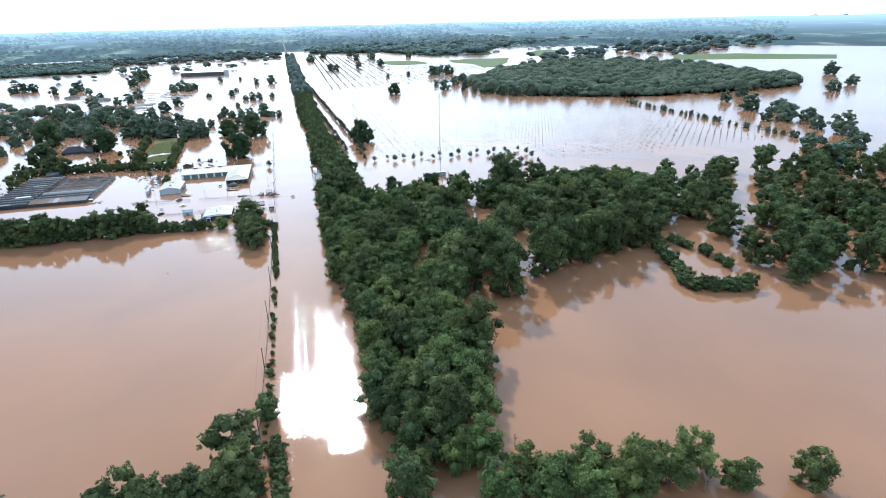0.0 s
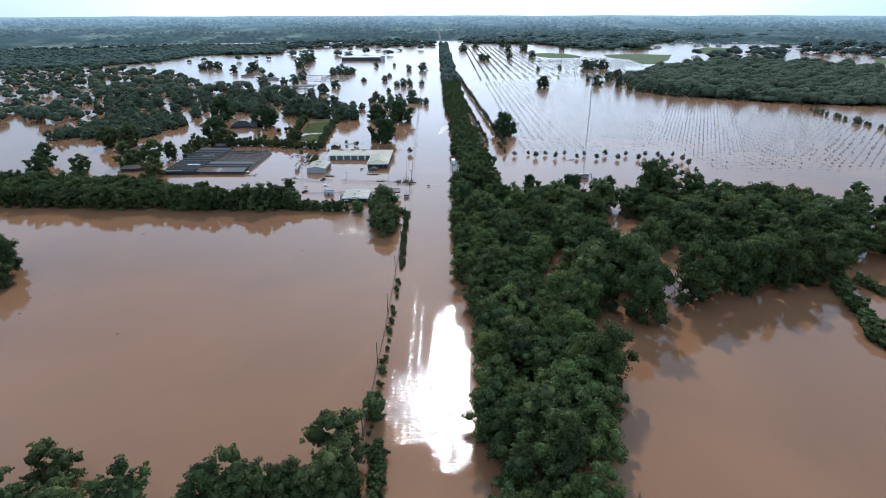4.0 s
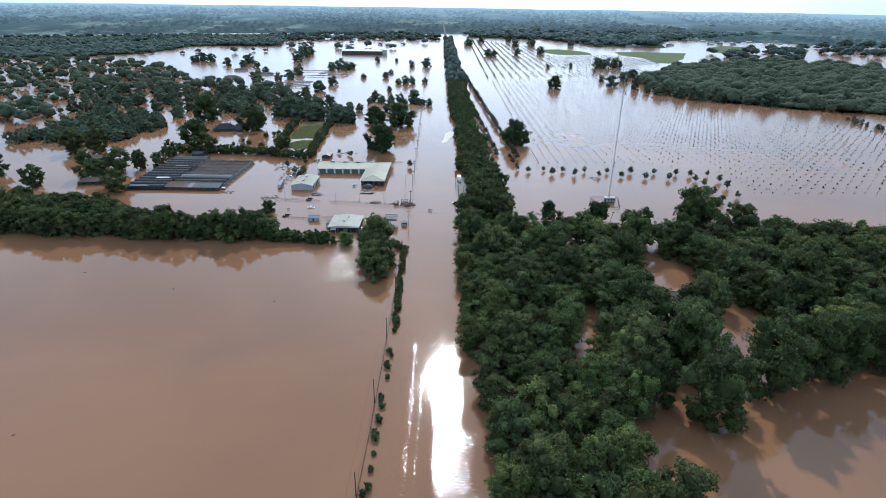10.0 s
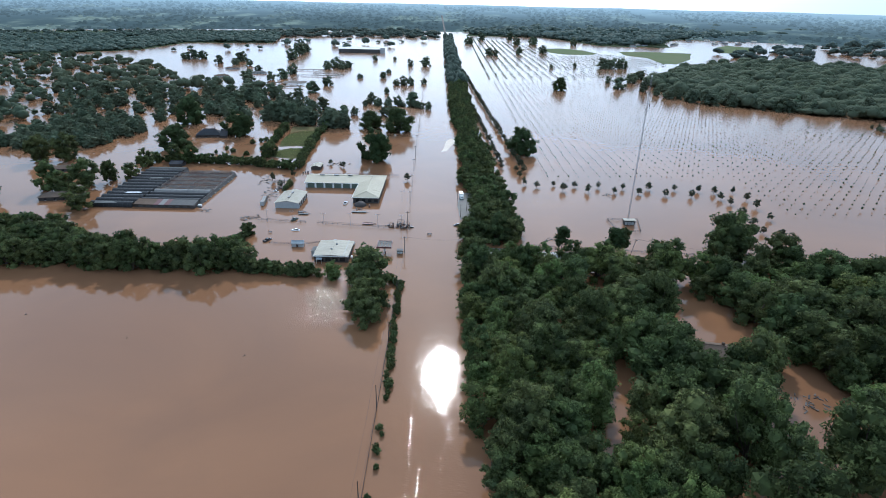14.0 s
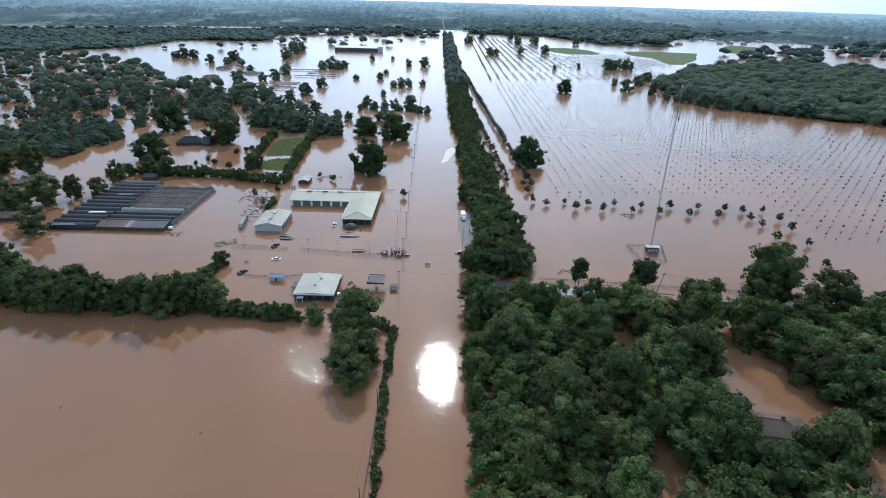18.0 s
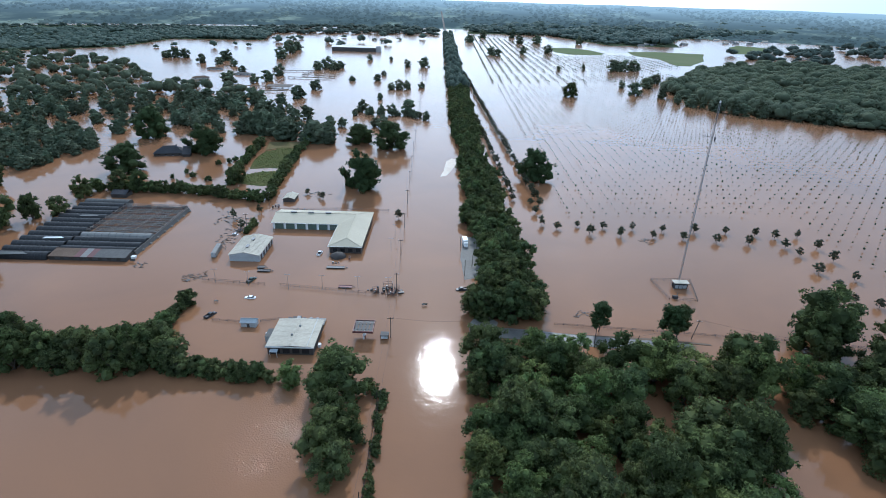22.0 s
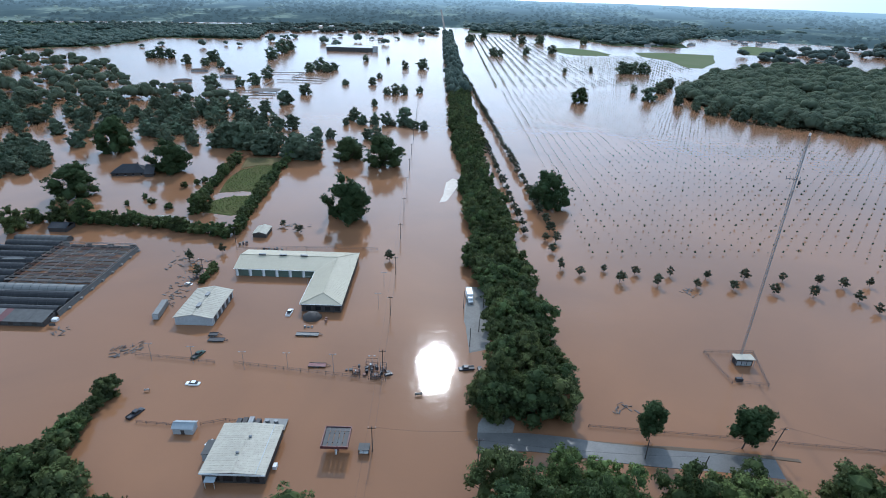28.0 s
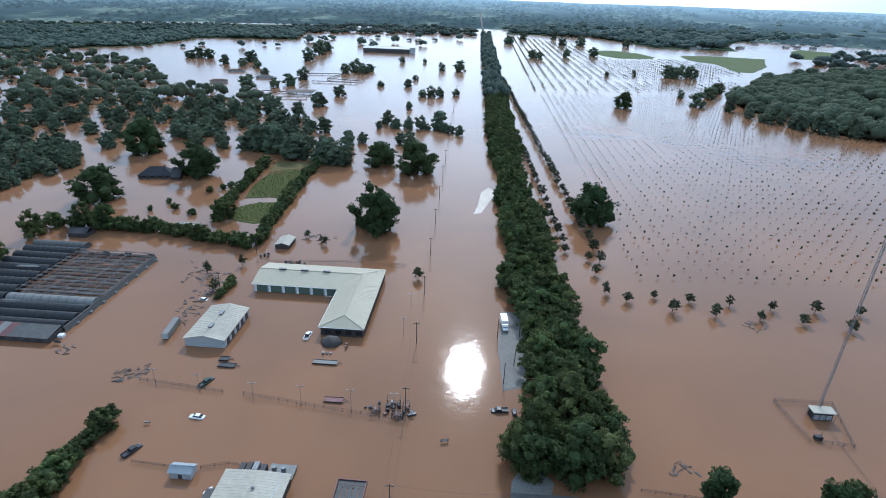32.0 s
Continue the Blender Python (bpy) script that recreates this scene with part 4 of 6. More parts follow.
for x, y in suburb_spots:
    if y < 860:
        plant(MID, x, y, RNG.uniform(1.3, 2.0), "suburb_tree", "dark green tree of the drowned suburb", group="suburb wood", sz=RNG.uniform(0.68, 0.92))
for x, y in scatter([(-425, 575), (-361, 603), (-318, 560), (-305, 513), (-314, 451), (-345, 425), (-430, 440)], 13, 29):
    plant(MID, x, y, RNG.uniform(1.1, 1.6), "suburb_tree", "dark green tree of the drowned suburb", group="suburb wood", sz=RNG.uniform(0.7, 0.9))
# young trees before the orchard and the two planted rows
FRONT_A = [(60, 298), (72, 303), (77, 289), (86, 299), (93, 286), (102, 297), (110, 283), (118, 293), (126, 281), (135, 292), (142, 276), (152, 290), (158, 273), (167, 286), (176, 282), (175, 267), (52, 306), (51, 329), (50, 347)]
FRONT_B = [(177, 255), (175, 232), (191, 265), (190, 247), (173, 211), (187, 222), (173, 197), (181, 192), (189, 283)]
for x, y in FRONT_A + FRONT_B:
    plant(YOUNG, x, y, RNG.uniform(0.9, 1.25), "young_tree", "young round tree standing in the flooded field", group="young trees")
for i in range(46):
    y = 345 + i * 16.5
    plant(YOUNG, 50 - (y - 466) * 0.0406 + RNG.uniform(-0.6, 0.6), y, RNG.uniform(1.1, 1.6), "young_tree", "young round tree in a planted row", group="row of young trees")
for i in range(22):
    y = 358 + i * 15
    plant(YOUNG, 37 - (y - 440) * 0.04 + RNG.uniform(-0.6, 0.6), y, RNG.uniform(1.0, 1.5), "young_tree", "young round tree in a planted row", group="row of young trees")


hedge([(276, 836), (313, 716), (388, 646), (424, 630), (520, 604), (672, 545)], 17, 1.55, MID, "edge_tree", "dark tree at the flooded wood's edge", "wood edge trees", 32, wide=16)
for x, y in scatter([(122, 146), (128, 130), (165, 116), (222, 98), (240, 112), (165, 134)], 12, 33, (), 0.75):
    plant(WOOD, x, y, RNG.uniform(1.0, 1.4), "roadside_tree", "dense dark tree beside the flooded side road", group="side road trees")


# ---- woods and planting too many to count ----
def clump(seed, lobes=4, leaves=30, fine=1, blade=0.2):
    """A cheap crown: rough lobes and a few large leaf sprays."""
    rnd = random.Random(seed)
    bm = bmesh.new()
    for i in range(lobes):
        a = i * 2.4 + rnd.uniform(-0.4, 0.4)
        off = Vector((0.5 * math.cos(a), 0.5 * math.sin(a), rnd.uniform(0.55, 1.1))) if i else Vector((0, 0, 1.1))
        r = rnd.uniform(0.45, 0.62)
        for v in bmesh.ops.create_icosphere(bm, subdivisions=max(1, fine), radius=r)["verts"]:
            v.co = v.co * (1 + 0.3 * noise.noise(v.co * 3 + off * 5)) + off
    bm.verts.index_update()
    verts = [tuple(v.co) for v in bm.verts]
    faces = [[v.index for v in f.verts] for f in bm.faces]
    bm.free()
    tri = list(faces)
    for _ in range(leaves):
        d = Vector((rnd.gauss(0, 1), rnd.gauss(0, 1), rnd.gauss(0.6, 0.7))).normalized()
        p = Vector((0, 0, 0.85)) + Vector((d.x * 0.95, d.y * 0.95, d.z * 0.72)) * rnd.uniform(0.85, 1.05)
        t1 = d.orthogonal().normalized()
        t1.rotate(Matrix.Rotation(rnd.uniform(0, math.tau), 3, d))
        t2 = d.cross(t1)
        s = rnd.uniform(0.7, 1.3) * blade
        k = len(verts)
        verts += [tuple(p - t1 * s), tuple(p + t2 * s), tuple(p + t1 * s)]
        tri.append([k, k + 1, k + 2])
    return np.array(verts), np.array(tri)


CLUMPS = [clump(40 + i) for i in range(5)]
LEAFY_CLUMPS = [clump(46 + i, 5, 170, 1, 0.13) for i in range(5)]
SPRIGS = [clump(60 + i, 1, 7) for i in range(4)]


def stuff(name, spots, shapes, mat, label, category, size, tall, seed, sketch=True):
    """All the plants of one kind as one mesh."""
    rnd = np.random.RandomState(seed)
    vs, fs, start = [], [], 0
    for x, y, z in spots:
        v, f = shapes[rnd.randint(len(shapes))]
        s, a = size * rnd.uniform(0.55, 1.4), rnd.uniform(0, 6.28)
        if sketch:
            s *= site_scale(x, y)[0]
            x, y = site(x, y)
        turn = np.array(((math.cos(a), -math.sin(a), 0), (math.sin(a), math.cos(a), 0), (0, 0, 1)))
        vs.append((v @ turn.T) * (s, s, s * tall * rnd.uniform(0.62, 1.38)) + (x, y, z))
        fs.append(f + start)
        start += len(v)
    v, f = np.concatenate(vs), np.concatenate(fs)
    me = bpy.data.meshes.new(name)
    me.vertices.add(len(v))
    me.vertices.foreach_set("co", v.astype(np.float32).ravel())
    me.loops.add(f.size)
    me.loops.foreach_set("vertex_index", f.astype(np.int32).ravel())
    me.polygons.add(len(f))
    me.polygons.foreach_set("loop_start", np.arange(0, f.size, 3, dtype=np.int32))
    me.polygons.foreach_set("loop_total", np.full(len(f), 3, dtype=np.int32))
    me.update(calc_edges=True)
    me.validate()
    me.materials.append(mat)
    return tagged(new(name, me), label, category, kind="stuff")


def spots_of(poly, step, seed, gaps=(), keep=1.0, z=0.0):
    return [(x, y, z) for x, y in scatter(poly, step, seed, gaps, keep)]


# distant woods take the leaf colours that carry painted haze
stuff("east_wood", spots_of([(290, 870), (322, 745), (345, 690), (380, 650), (413, 606), (441, 590), (475, 570), (552, 549), (640, 547), (693, 552), (739, 594), (752, 700), (765, 888), (766, 1000), (720, 1113), (679, 1180), (612, 1256), (506, 1220), (400, 1110), (372, 1050), (305, 930)], 11, 50, [(330, 790, 12), (450, 640, 12), (560, 620, 12), (400, 900, 14), (560, 1100, 20), (700, 1000, 18), (640, 800, 14)], 0.85), LEAFY_CLUMPS, LEAF_MID_HAZE, "dense dark wood beyond the flooded orchard", "woods", 8.0, 0.68, 51)
stuff("far_bank_wood", spots_of([(-1, 900), (23, 900), (18, 1200), (5, 2350), (-18, 2350), (-5, 1200)], 9, 52), CLUMPS, LEAF_FAR_HAZE, "far trees along the rail bank", "woods", 6.0, 1.1, 53)
stuff("west_wood", spots_of([(-3000, 1550), (-1065, 1650), (-860, 1800), (-860, 2170), (-560, 2120), (-640, 2600), (-900, 2750), (-2400, 2700), (-2400, 1600)], 27, 54, [(-1400, 2300, 120), (-1900, 2050, 150), (-1150, 2520, 100)]), CLUMPS, LEAF_FAR_HAZE, "wide dark woods west of the flood", "woods", 15.0, 0.52, 55)
stuff("north_wood", spots_of([(-700, 2560), (-520, 2480), (-200, 2450), (-40, 2350), (-60, 2700), (-400, 3000), (-3000, 3150), (-3000, 2750)], 34, 56, [(-900, 2900, 150), (-500, 2780, 110), (-1600, 2850, 200), (-2200, 2950, 200)], 0.7), CLUMPS, LEAF_FAR_HAZE, "broken far woods towards the horizon", "woods", 16.0, 0.48, 57)
stuff("northeast_wood", spots_of([(330, 2350), (440, 1900), (590, 1830), (640, 2020), (720, 2200), (1100, 2250), (1500, 2350), (2600, 2220), (2600, 3100), (80, 3100), (60, 2600)], 32, 58, [(600, 2400, 60), (1000, 2500, 90), (1350, 2650, 120), (820, 2750, 90), (1900, 2600, 160), (400, 2700, 70)], 0.85), CLUMPS, LEAF_FAR_HAZE, "far dark woods between pastures", "woods", 16.0, 0.48, 59)
stuff("suburb_wood", [(x, y, 0) for x, y in suburb_spots if y >= 860], LEAFY_CLUMPS, LEAF_MID_HAZE, "dark trees of the drowned suburb", "woods", 8.5, 0.85, 67)
stuff("suburb_far_wood", spots_of([(-880, 1516), (-1120, 1575), (-1900, 1480), (-1500, 1000), (-900, 640), (-480, 560), (-470, 640), (-540, 760), (-640, 960), (-760, 1200)], 17, 60, [(-770, 1164, 40), (-729, 1137, 30), (-754, 999, 30), (-591, 762, 26), (-950, 1250, 50), (-700, 850, 30), (-1150, 1100, 60), (-1000, 900, 50), (-820, 1420, 60), (-880, 1060, 45), (-650, 700, 30), (-780, 790, 40)], 0.27), CLUMPS, LEAF_MID_HAZE, "drowned woods and gardens of the suburb", "woods", 9.5, 0.75, 61)
rnd_far = random.Random(90)
far_spots = []
while len(far_spots) < 5000:
    a, r = rnd_far.uniform(-0.8, 0.8), 2430 + 1950 * rnd_far.random() ** 0.8
    x, y = CENTRE.x + r * math.sin(a), CENTRE.y + r * math.cos(a)
    if noise.noise(Vector((x * 0.0032, y * 0.0016, 3.3))) > -0.3 and abs(x + 8 + 0.026 * (y - 1935)) > 24:
        far_spots.append((x, y, rise(r, a / math.tau * 256) - 2))
# crowns share the backdrop's self-lit colour with its painted haze
stuff("horizon_wood", far_spots, [clump(95 + i, 2, 0, 0) for i in range(4)], DISTANCE, "woods reaching to the horizon with painted, glowing haze", "woods", 12.0, 0.45, 91, sketch=False)
stuff("meadow_brush", spots_of([(640, 1300), (900, 1250), (1500, 1500), (1500, 1750), (1000, 1740), (760, 1640), (600, 1560)], 34, 62, [(864, 1292, 70), (826, 1378, 60), (700, 1680, 60), (980, 1880, 60)], 0.45), CLUMPS, LEAF_FAR_HAZE, "scattered trees round far flooded meadows", "woods", 11.0, 0.6, 63)
stuff("far_islets", spots_of([(-700, 1750), (-100, 1800), (-60, 2300), (-480, 2250), (-540, 2050), (-800, 1790)], 60, 64, [(-230, 1680, 120)], 0.3), CLUMPS, LEAF_FAR_HAZE, "scattered far trees in open flood water", "woods", 11.0, 0.7, 65)
stuff("field_grass", spots_of([(-152, 446), (-156, 478), (-156, 507), (-146, 520), (-130, 523), (-126, 500), (-124, 470), (-123, 444), (-138, 449)], 2.3, 79, z=0.3) + spots_of([(-150, 402), (-150, 424), (-141, 435), (-125, 436), (-123, 398), (-131, 394), (-140, 398)], 2.3, 80, z=0.25) + spots_of([(-157, 512), (-162, 548), (-128, 547), (-128, 528), (-146, 524)], 6.0, 82, z=0.25), SPRIGS, LEAF_LIGHT, "tufts of rough grass on the green field", "grass", 0.85, 0.42, 81)
# orchard saplings in rows
rnd_orchard = random.Random(70)
rows = []
for i in range(50):
    x = 71 + i * 7.5
    for j in range(76):
        y = 230 + j * 10.6
        edge = 836 - (x - 276) * 2.2 if x > 276 else 1000
        if y < edge - 18 and not (x > 388 and y > 630 - (x - 388) * 0.4) and not (y < 322 and x < 200) and rnd_orchard.random() < 0.94 and math.hypot(x - 60, y - 411) > 16:
            rows.append((x + rnd_orchard.uniform(-0.25, 0.25), y + rnd_orchard.uniform(-0.5, 0.5), 0.1))
stuff("orchard_saplings", rows, SPRIGS, LEAF_OAK, "rows of drowned orchard saplings with dark tops", "orchard", 0.78, 1.2, 71)
rows = []
for i in range(26):
    for j in range(185):
        x, y = 66 + i * 14.3 - (1 if j % 2 else 0), 1010 + j * 7.8
        if y < 2450 - (x - 60) * 2.83 and not 1130 < y < 1165 and not (x > 240 and y > 1545) and not (x > 369 and y < 1240):
            rows.append((x, y, 0.0))
stuff("orchard_rows", rows, SPRIGS, LEAF_OAK, "older orchard rows drawn as dark lines in the flood", "orchard", 1.7, 0.7, 72)


# ---- buildings and yards ----
def gable_roof(x0, x1, y0, y1, eave, ridge, parent, mat, along="x", over=0.5, thick=0.18, count=0, name="roof"):
    """Two thick roof sheets that meet in a ridge."""
    if along == "x":
        m = (y0 + y1) / 2
        one = ((x0 - over, y0 - over, eave), (x1 + over, y0 - over, eave), (x1 + over, m, ridge), (x0 - over, m, ridge))
        two = ((x1 + over, y1 + over, eave), (x0 - over, y1 + over, eave), (x0 - over, m, ridge), (x1 + over, m, ridge))
        cap = ((x0 - over, m, ridge + 0.03), (x1 + over, m, ridge + 0.03))
    else:
        m = (x0 + x1) / 2
        one = ((x0 - over, y1 + over, eave), (x0 - over, y0 - over, eave), (m, y0 - over, ridge), (m, y1 + over, ridge))
        two = ((x1 + over, y0 - over, eave), (x1 + over, y1 + over, eave), (m, y1 + over, ridge), (m, y0 - over, ridge))
        cap = ((m, y0 - over, ridge + 0.03), (m, y1 + over, ridge + 0.03))
    for s in (one, two):
        part(name, slab(*s, thick), mat, parent)
        if count:
            seams(*s, count, parent, mat)
    part("ridge_cap", beam(*cap, 0.16), mat, parent)


def walls(x0, x1, y0, y1, top, parent, mat, thick=0.25, name="wall", low=-1.5):
    part(name, box(x0, x1, y0, y0 + thick, low, top), mat, parent)
    part(name, box(x0, x1, y1 - thick, y1, low, top), mat, parent)
    part(name, box(x0, x0 + thick, y0 + thick, y1 - thick, low, top), mat, parent)
    part(name, box(x1 - thick, x1, y0 + thick, y1 - thick, low, top), mat, parent)


def gable_end(x0, x1, y, eave, ridge, parent, mat, thick=0.25):
    m = (x0 + x1) / 2
    part("gable", solid([(x0, y, eave), (x1, y, eave), (m, y, ridge), (x0, y + thick, eave), (x1, y + thick, eave), (m, y + thick, ridge)], ((0, 1, 2), (5, 4, 3), (0, 3, 4, 1), (1, 4, 5, 2), (2, 5, 3, 0))), mat, parent)


def ribbed_door(x0, x1, y, z0, z1, parent, mat, label, facing=-1):
    door = part("roll_up_door", box(x0, x1, y - 0.04, y + 0.04, z0, z1), mat, parent, label)
    n = 7
    for k in range(n):
        z = z0 + (z1 - z0) * (k + 0.5) / n
        part("slat", box(x0 + 0.05, x1 - 0.05, y + facing * 0.08 - 0.03, y + facing * 0.08 + 0.03, z - 0.16, z + 0.16), mat, door)
    return door


def storage_building():
    b = thing("storage_building", "L-shaped storage building with a pale cream metal roof, flooded", "building", at=(-70, 290), off=-1.4)
    x0, xj, x1 = -99.0, -61.0, -44.6
    y0, y1, f = 297.0, 321.0, 260.5
    eave, ridge = 3.9, 6.2
    walls(x0, xj, y0, y1, eave - 0.2, b, GREY_WALL)
    walls(xj, x1, f, y1, eave - 0.2, b, DARK_WALL)
    m = (y0 + y1) / 2
    front = ((x0 - 0.6, y0 - 0.8, eave), (xj, y0 - 0.8, eave), (xj + 8.2, m, ridge), (x0 - 0.6, m, ridge))
    back = ((x1 + 0.6, y1 + 0.6, eave), (x0 - 0.6, y1 + 0.6, eave), (x0 - 0.6, m, ridge), (xj + 8.2, m, ridge))
    mid = (xj + x1) / 2
    left = ((xj - 0.6, y0 - 0.8, eave), (xj - 0.6, f - 0.6, eave), (mid, f + 6.5, ridge), (mid, m, ridge))
    right = ((x1 + 0.6, f - 0.6, eave), (x1 + 0.6, y1 + 0.6, eave), (mid, m, ridge), (mid, f + 6.5, ridge))
    hip = ((xj - 0.6, f - 0.6, eave), (x1 + 0.6, f - 0.6, eave), (mid, f + 6.5, ridge), (mid - 0.02, f + 6.5, ridge))
    for s, n in ((front, 26), (back, 34), (left, 24), (right, 40)):
        part("roof", slab(*s, 0.2), CREAM_ROOF, b)
        seams(*s, n, b, CREAM_ROOF, 0.05, 0.07)
    part("roof", slab(*hip, 0.2), CREAM_ROOF, b)
    part("ridge_cap", beam((x0 - 0.6, m, ridge + 0.04), (xj + 8.2, m, ridge + 0.04), 0.18), CREAM_ROOF, b)
    part("ridge_cap", beam((mid, f + 6.5, ridge + 0.04), (mid, m, ridge + 0.04), 0.18), CREAM_ROOF, b)
    for a, c in (((xj - 0.6, f - 0.6), (mid, f + 6.5)), ((x1 + 0.6, f - 0.6), (mid, f + 6.5)), ((x1 + 0.6, y1 + 0.6), (mid, m))):
        part("hip_cap", beam((*a, eave + 0.04), (*c, ridge + 0.04), 0.14), CREAM_ROOF, b)
    for x in (-89, -79, -69):
        v = part("ridge_vent", bevel(box(x - 1.6, x + 1.6, m - 0.55, m + 0.55, ridge - 0.1, ridge + 0.55), 0.08), DARK, b, "dark ridge vent")
        part("vent_lid", box(x - 1.75, x + 1.75, m - 0.7, m + 0.7, ridge + 0.56, ridge + 0.66), STEEL, v)
    for k in range(6):
        x = x0 + 0.9 + k * 6.2
        ribbed_door(x + 0.5, x + 5.2, y0 - 0.06, -1.0, 3.2, b, GREEN_DOOR, "dull green roll-up door")
        part("pier", box(x - 0.5, x + 0.4, y0 - 0.25, y0 - 0.01, -1.4, 3.6), WHITE, b)
    part("pier", box(xj - 1.2, xj - 0.4, y0 - 0.25, y0 - 0.01, -1.4, 3.6), WHITE, b)
    for k in range(4):
        x = xj + 0.8 + k * 4.0
        part("porch_post", beam((x + 0.5, f - 0.3, -1.5), (x + 0.5, f - 0.3, eave - 0.2), 0.14), DARK, b)
        part("window", box(x + 1.0, x + 3.2, f - 0.05, f - 0.01, 0.8, 2.6), GLASS, b, "dark window pane")
    for k in range(9):
        y = f + 4 + k * 6.2
        part("window", box(x1 + 0.01, x1 + 0.06, y, y + 2.4, 0.9, 2.5), GLASS, b, "dark window pane")
    part("gutter", beam((x0 - 0.6, y0 - 0.95, eave - 0.12), (xj - 0.6, y0 - 0.95, eave - 0.12), 0.11), WHITE, b)
    part("gutter", beam((xj - 0.75, f - 0.6, eave - 0.12), (xj - 0.75, y0 - 0.8, eave - 0.12), 0.11), WHITE, b)
    part("gutter", beam((xj - 0.6, f - 0.75, eave - 0.12), (x1 + 0.6, f - 0.75, eave - 0.12), 0.11), WHITE, b)


storage_building()


def metal_barn():
    b = thing("metal_building", "low metal building with a pale gabled roof, standing in water", "building", at=(-102, 261))
    x0, x1, y0, y1, eave, ridge = -109.8, -94.8, 247.6, 275.4, 3.6, 5.2
    walls(x0, x1, y0, y1, eave - 0.15, b, GREY_WALL)
    gable_end(x0 + 0.05, x1 - 0.05, y0, eave - 0.15, ridge - 0.2, b, GREY_WALL)
    gable_end(x0 + 0.05, x1 - 0.05, y1 - 0.25, eave - 0.15, ridge - 0.2, b, GREY_WALL)
    gable_roof(x0, x1, y0, y1, eave, ridge, b, WHITE_ROOF, "y", count=18)
    for y in (255.5, 266.5):
        v = part("ridge_vent", bevel(box(-102.9, -101.7, y - 1.8, y + 1.8, ridge - 0.1, ridge + 0.45), 0.08), DARK, b, "dark ridge vent")
        part("vent_lid", box(-103.05, -101.55, y - 1.95, y + 1.95, ridge + 0.46, ridge + 0.55), STEEL, v)
    for k in range(5):
        y = y0 + 2.2 + k * 5.2
        part("side_door", box(x1 + 0.01, x1 + 0.07, y, y + 3.2, -1.0, 2.9), DARK_WALL, b, "dark side door")
        part("frame", box(x1 + 0.02, x1 + 0.12, y - 0.35, y - 0.05, -1.0, 3.1), WHITE, b)
    for k in range(10):
        x = x0 + 0.8 + k * 1.5
        part("wall_rib", box(x, x + 0.08, y0 - 0.04, y0 - 0.005, -1.2, 3.4), GREY_WALL, b)


metal_barn()


def store():
    b = thing("store", "low store with a white ribbed metal roof, standing in flood water", "building", at=(-56, 163), off=-2.8)
    x0, x1, y0, y1, top = -64.8, -48.0, 151.6, 173.8, 3.9
    walls(x0, x1, y0, y1, top - 0.4, b, DARK_WALL)
    m, e = (x0 + x1) / 2, top
    for q in (((x0 - 0.5, y1 + 0.4, e - 0.2), (x0 - 0.5, y0 - 0.5, e - 0.2), (m, y0 - 0.5, e + 0.3), (m, y1 + 0.4, e + 0.3)), ((x1 + 0.5, y0 - 0.5, e - 0.2), (x1 + 0.5, y1 + 0.4, e - 0.2), (m, y1 + 0.4, e + 0.3), (m, y0 - 0.5, e + 0.3))):
        part("roof", slab(*q, 0.25), WHITE_ROOF, b, "white ribbed metal sheet")
        seams(*q, 22, b, WHITE_ROOF, 0.03, 0.07)
    part("ridge_cap", beam((m, y0 - 0.5, e + 0.32), (m, y1 + 0.4, e + 0.32), 0.1), WHITE_ROOF, b)
    part("roof_strip", box(x1 - 2.2, x1 - 2.0, y0 - 0.4, y1 + 0.3, e - 0.02, e + 0.1), GREY_WALL, b)
    for x, y in ((-57.2, 159.5), (-55.6, 167.0)):
        v = part("roof_vent", beam((x, y, e), (x, y, e + 0.75), 0.42, n=10), STEEL, b, "round roof vent")
        part("vent_cap", beam((x, y, e + 0.76), (x, y, e + 0.95), 0.55, r2=0.2, n=10), STEEL, v)
    part("fascia", box(x0 - 0.56, x1 + 0.56, y0 - 0.62, y0 - 0.5, e - 0.75, e - 0.2), WHITE, b)
    for k in range(4):
        part("window", box(x0 + 2 + k * 3.6, x0 + 4.6 + k * 3.6, y0 - 0.05, y0 - 0.01, 0.6, 2.6), GLASS, b, "dark shop window")
    part("annex_roof", slab((-68.0, 160.2, 2.6), (-65.1, 160.2, 2.9), (-65.1, 167.2, 2.9), (-68.0, 167.2, 2.6), 0.15), GREY_FILM, b)
    walls(-67.8, -65.06, 160.4, 167.0, 2.5, b, GREY_WALL, name="annex_wall")
    part("porch_roof", slab((-63.5, 148.9, 2.4), (-60.6, 148.9, 2.4), (-60.6, 151.0, 2.7), (-63.5, 151.0, 2.7), 0.12), BLUE_ROOF, b, "blue-grey porch roof")
    for x in (-63.3, -60.8):
        part("porch_post", beam((x, 149.1, -1.5), (x, 149.1, 2.3), 0.08), WHITE, b)
    part("air_conditioner", bevel(box(-47.4, -46.3, 157.6, 159.6, -0.2, 1.1), 0.06), WHITE, b, "white air conditioner")
    for k in range(4):
        x = -63.0 + k * 1.9
        part("stacked_crate", bevel(box(x, x + 1.5, 176.0, 179.5, -0.6, 1.9 + 0.35 * (k % 3)), 0.06), (DARK, DARK_WALL, STEEL, DARK)[k], b)
    part("loading_deck", box(-55.2, -48.0, 175.0, 181.0, 0.5, 0.9), LIGHT_FILM, b, "pale loading deck")
    for x in (-53.6, -51.0):
        part("deck_tank", beam((x, 178.0, 0.9), (x, 178.0, 2.4), 0.7, n=10), STEEL, b)


store()


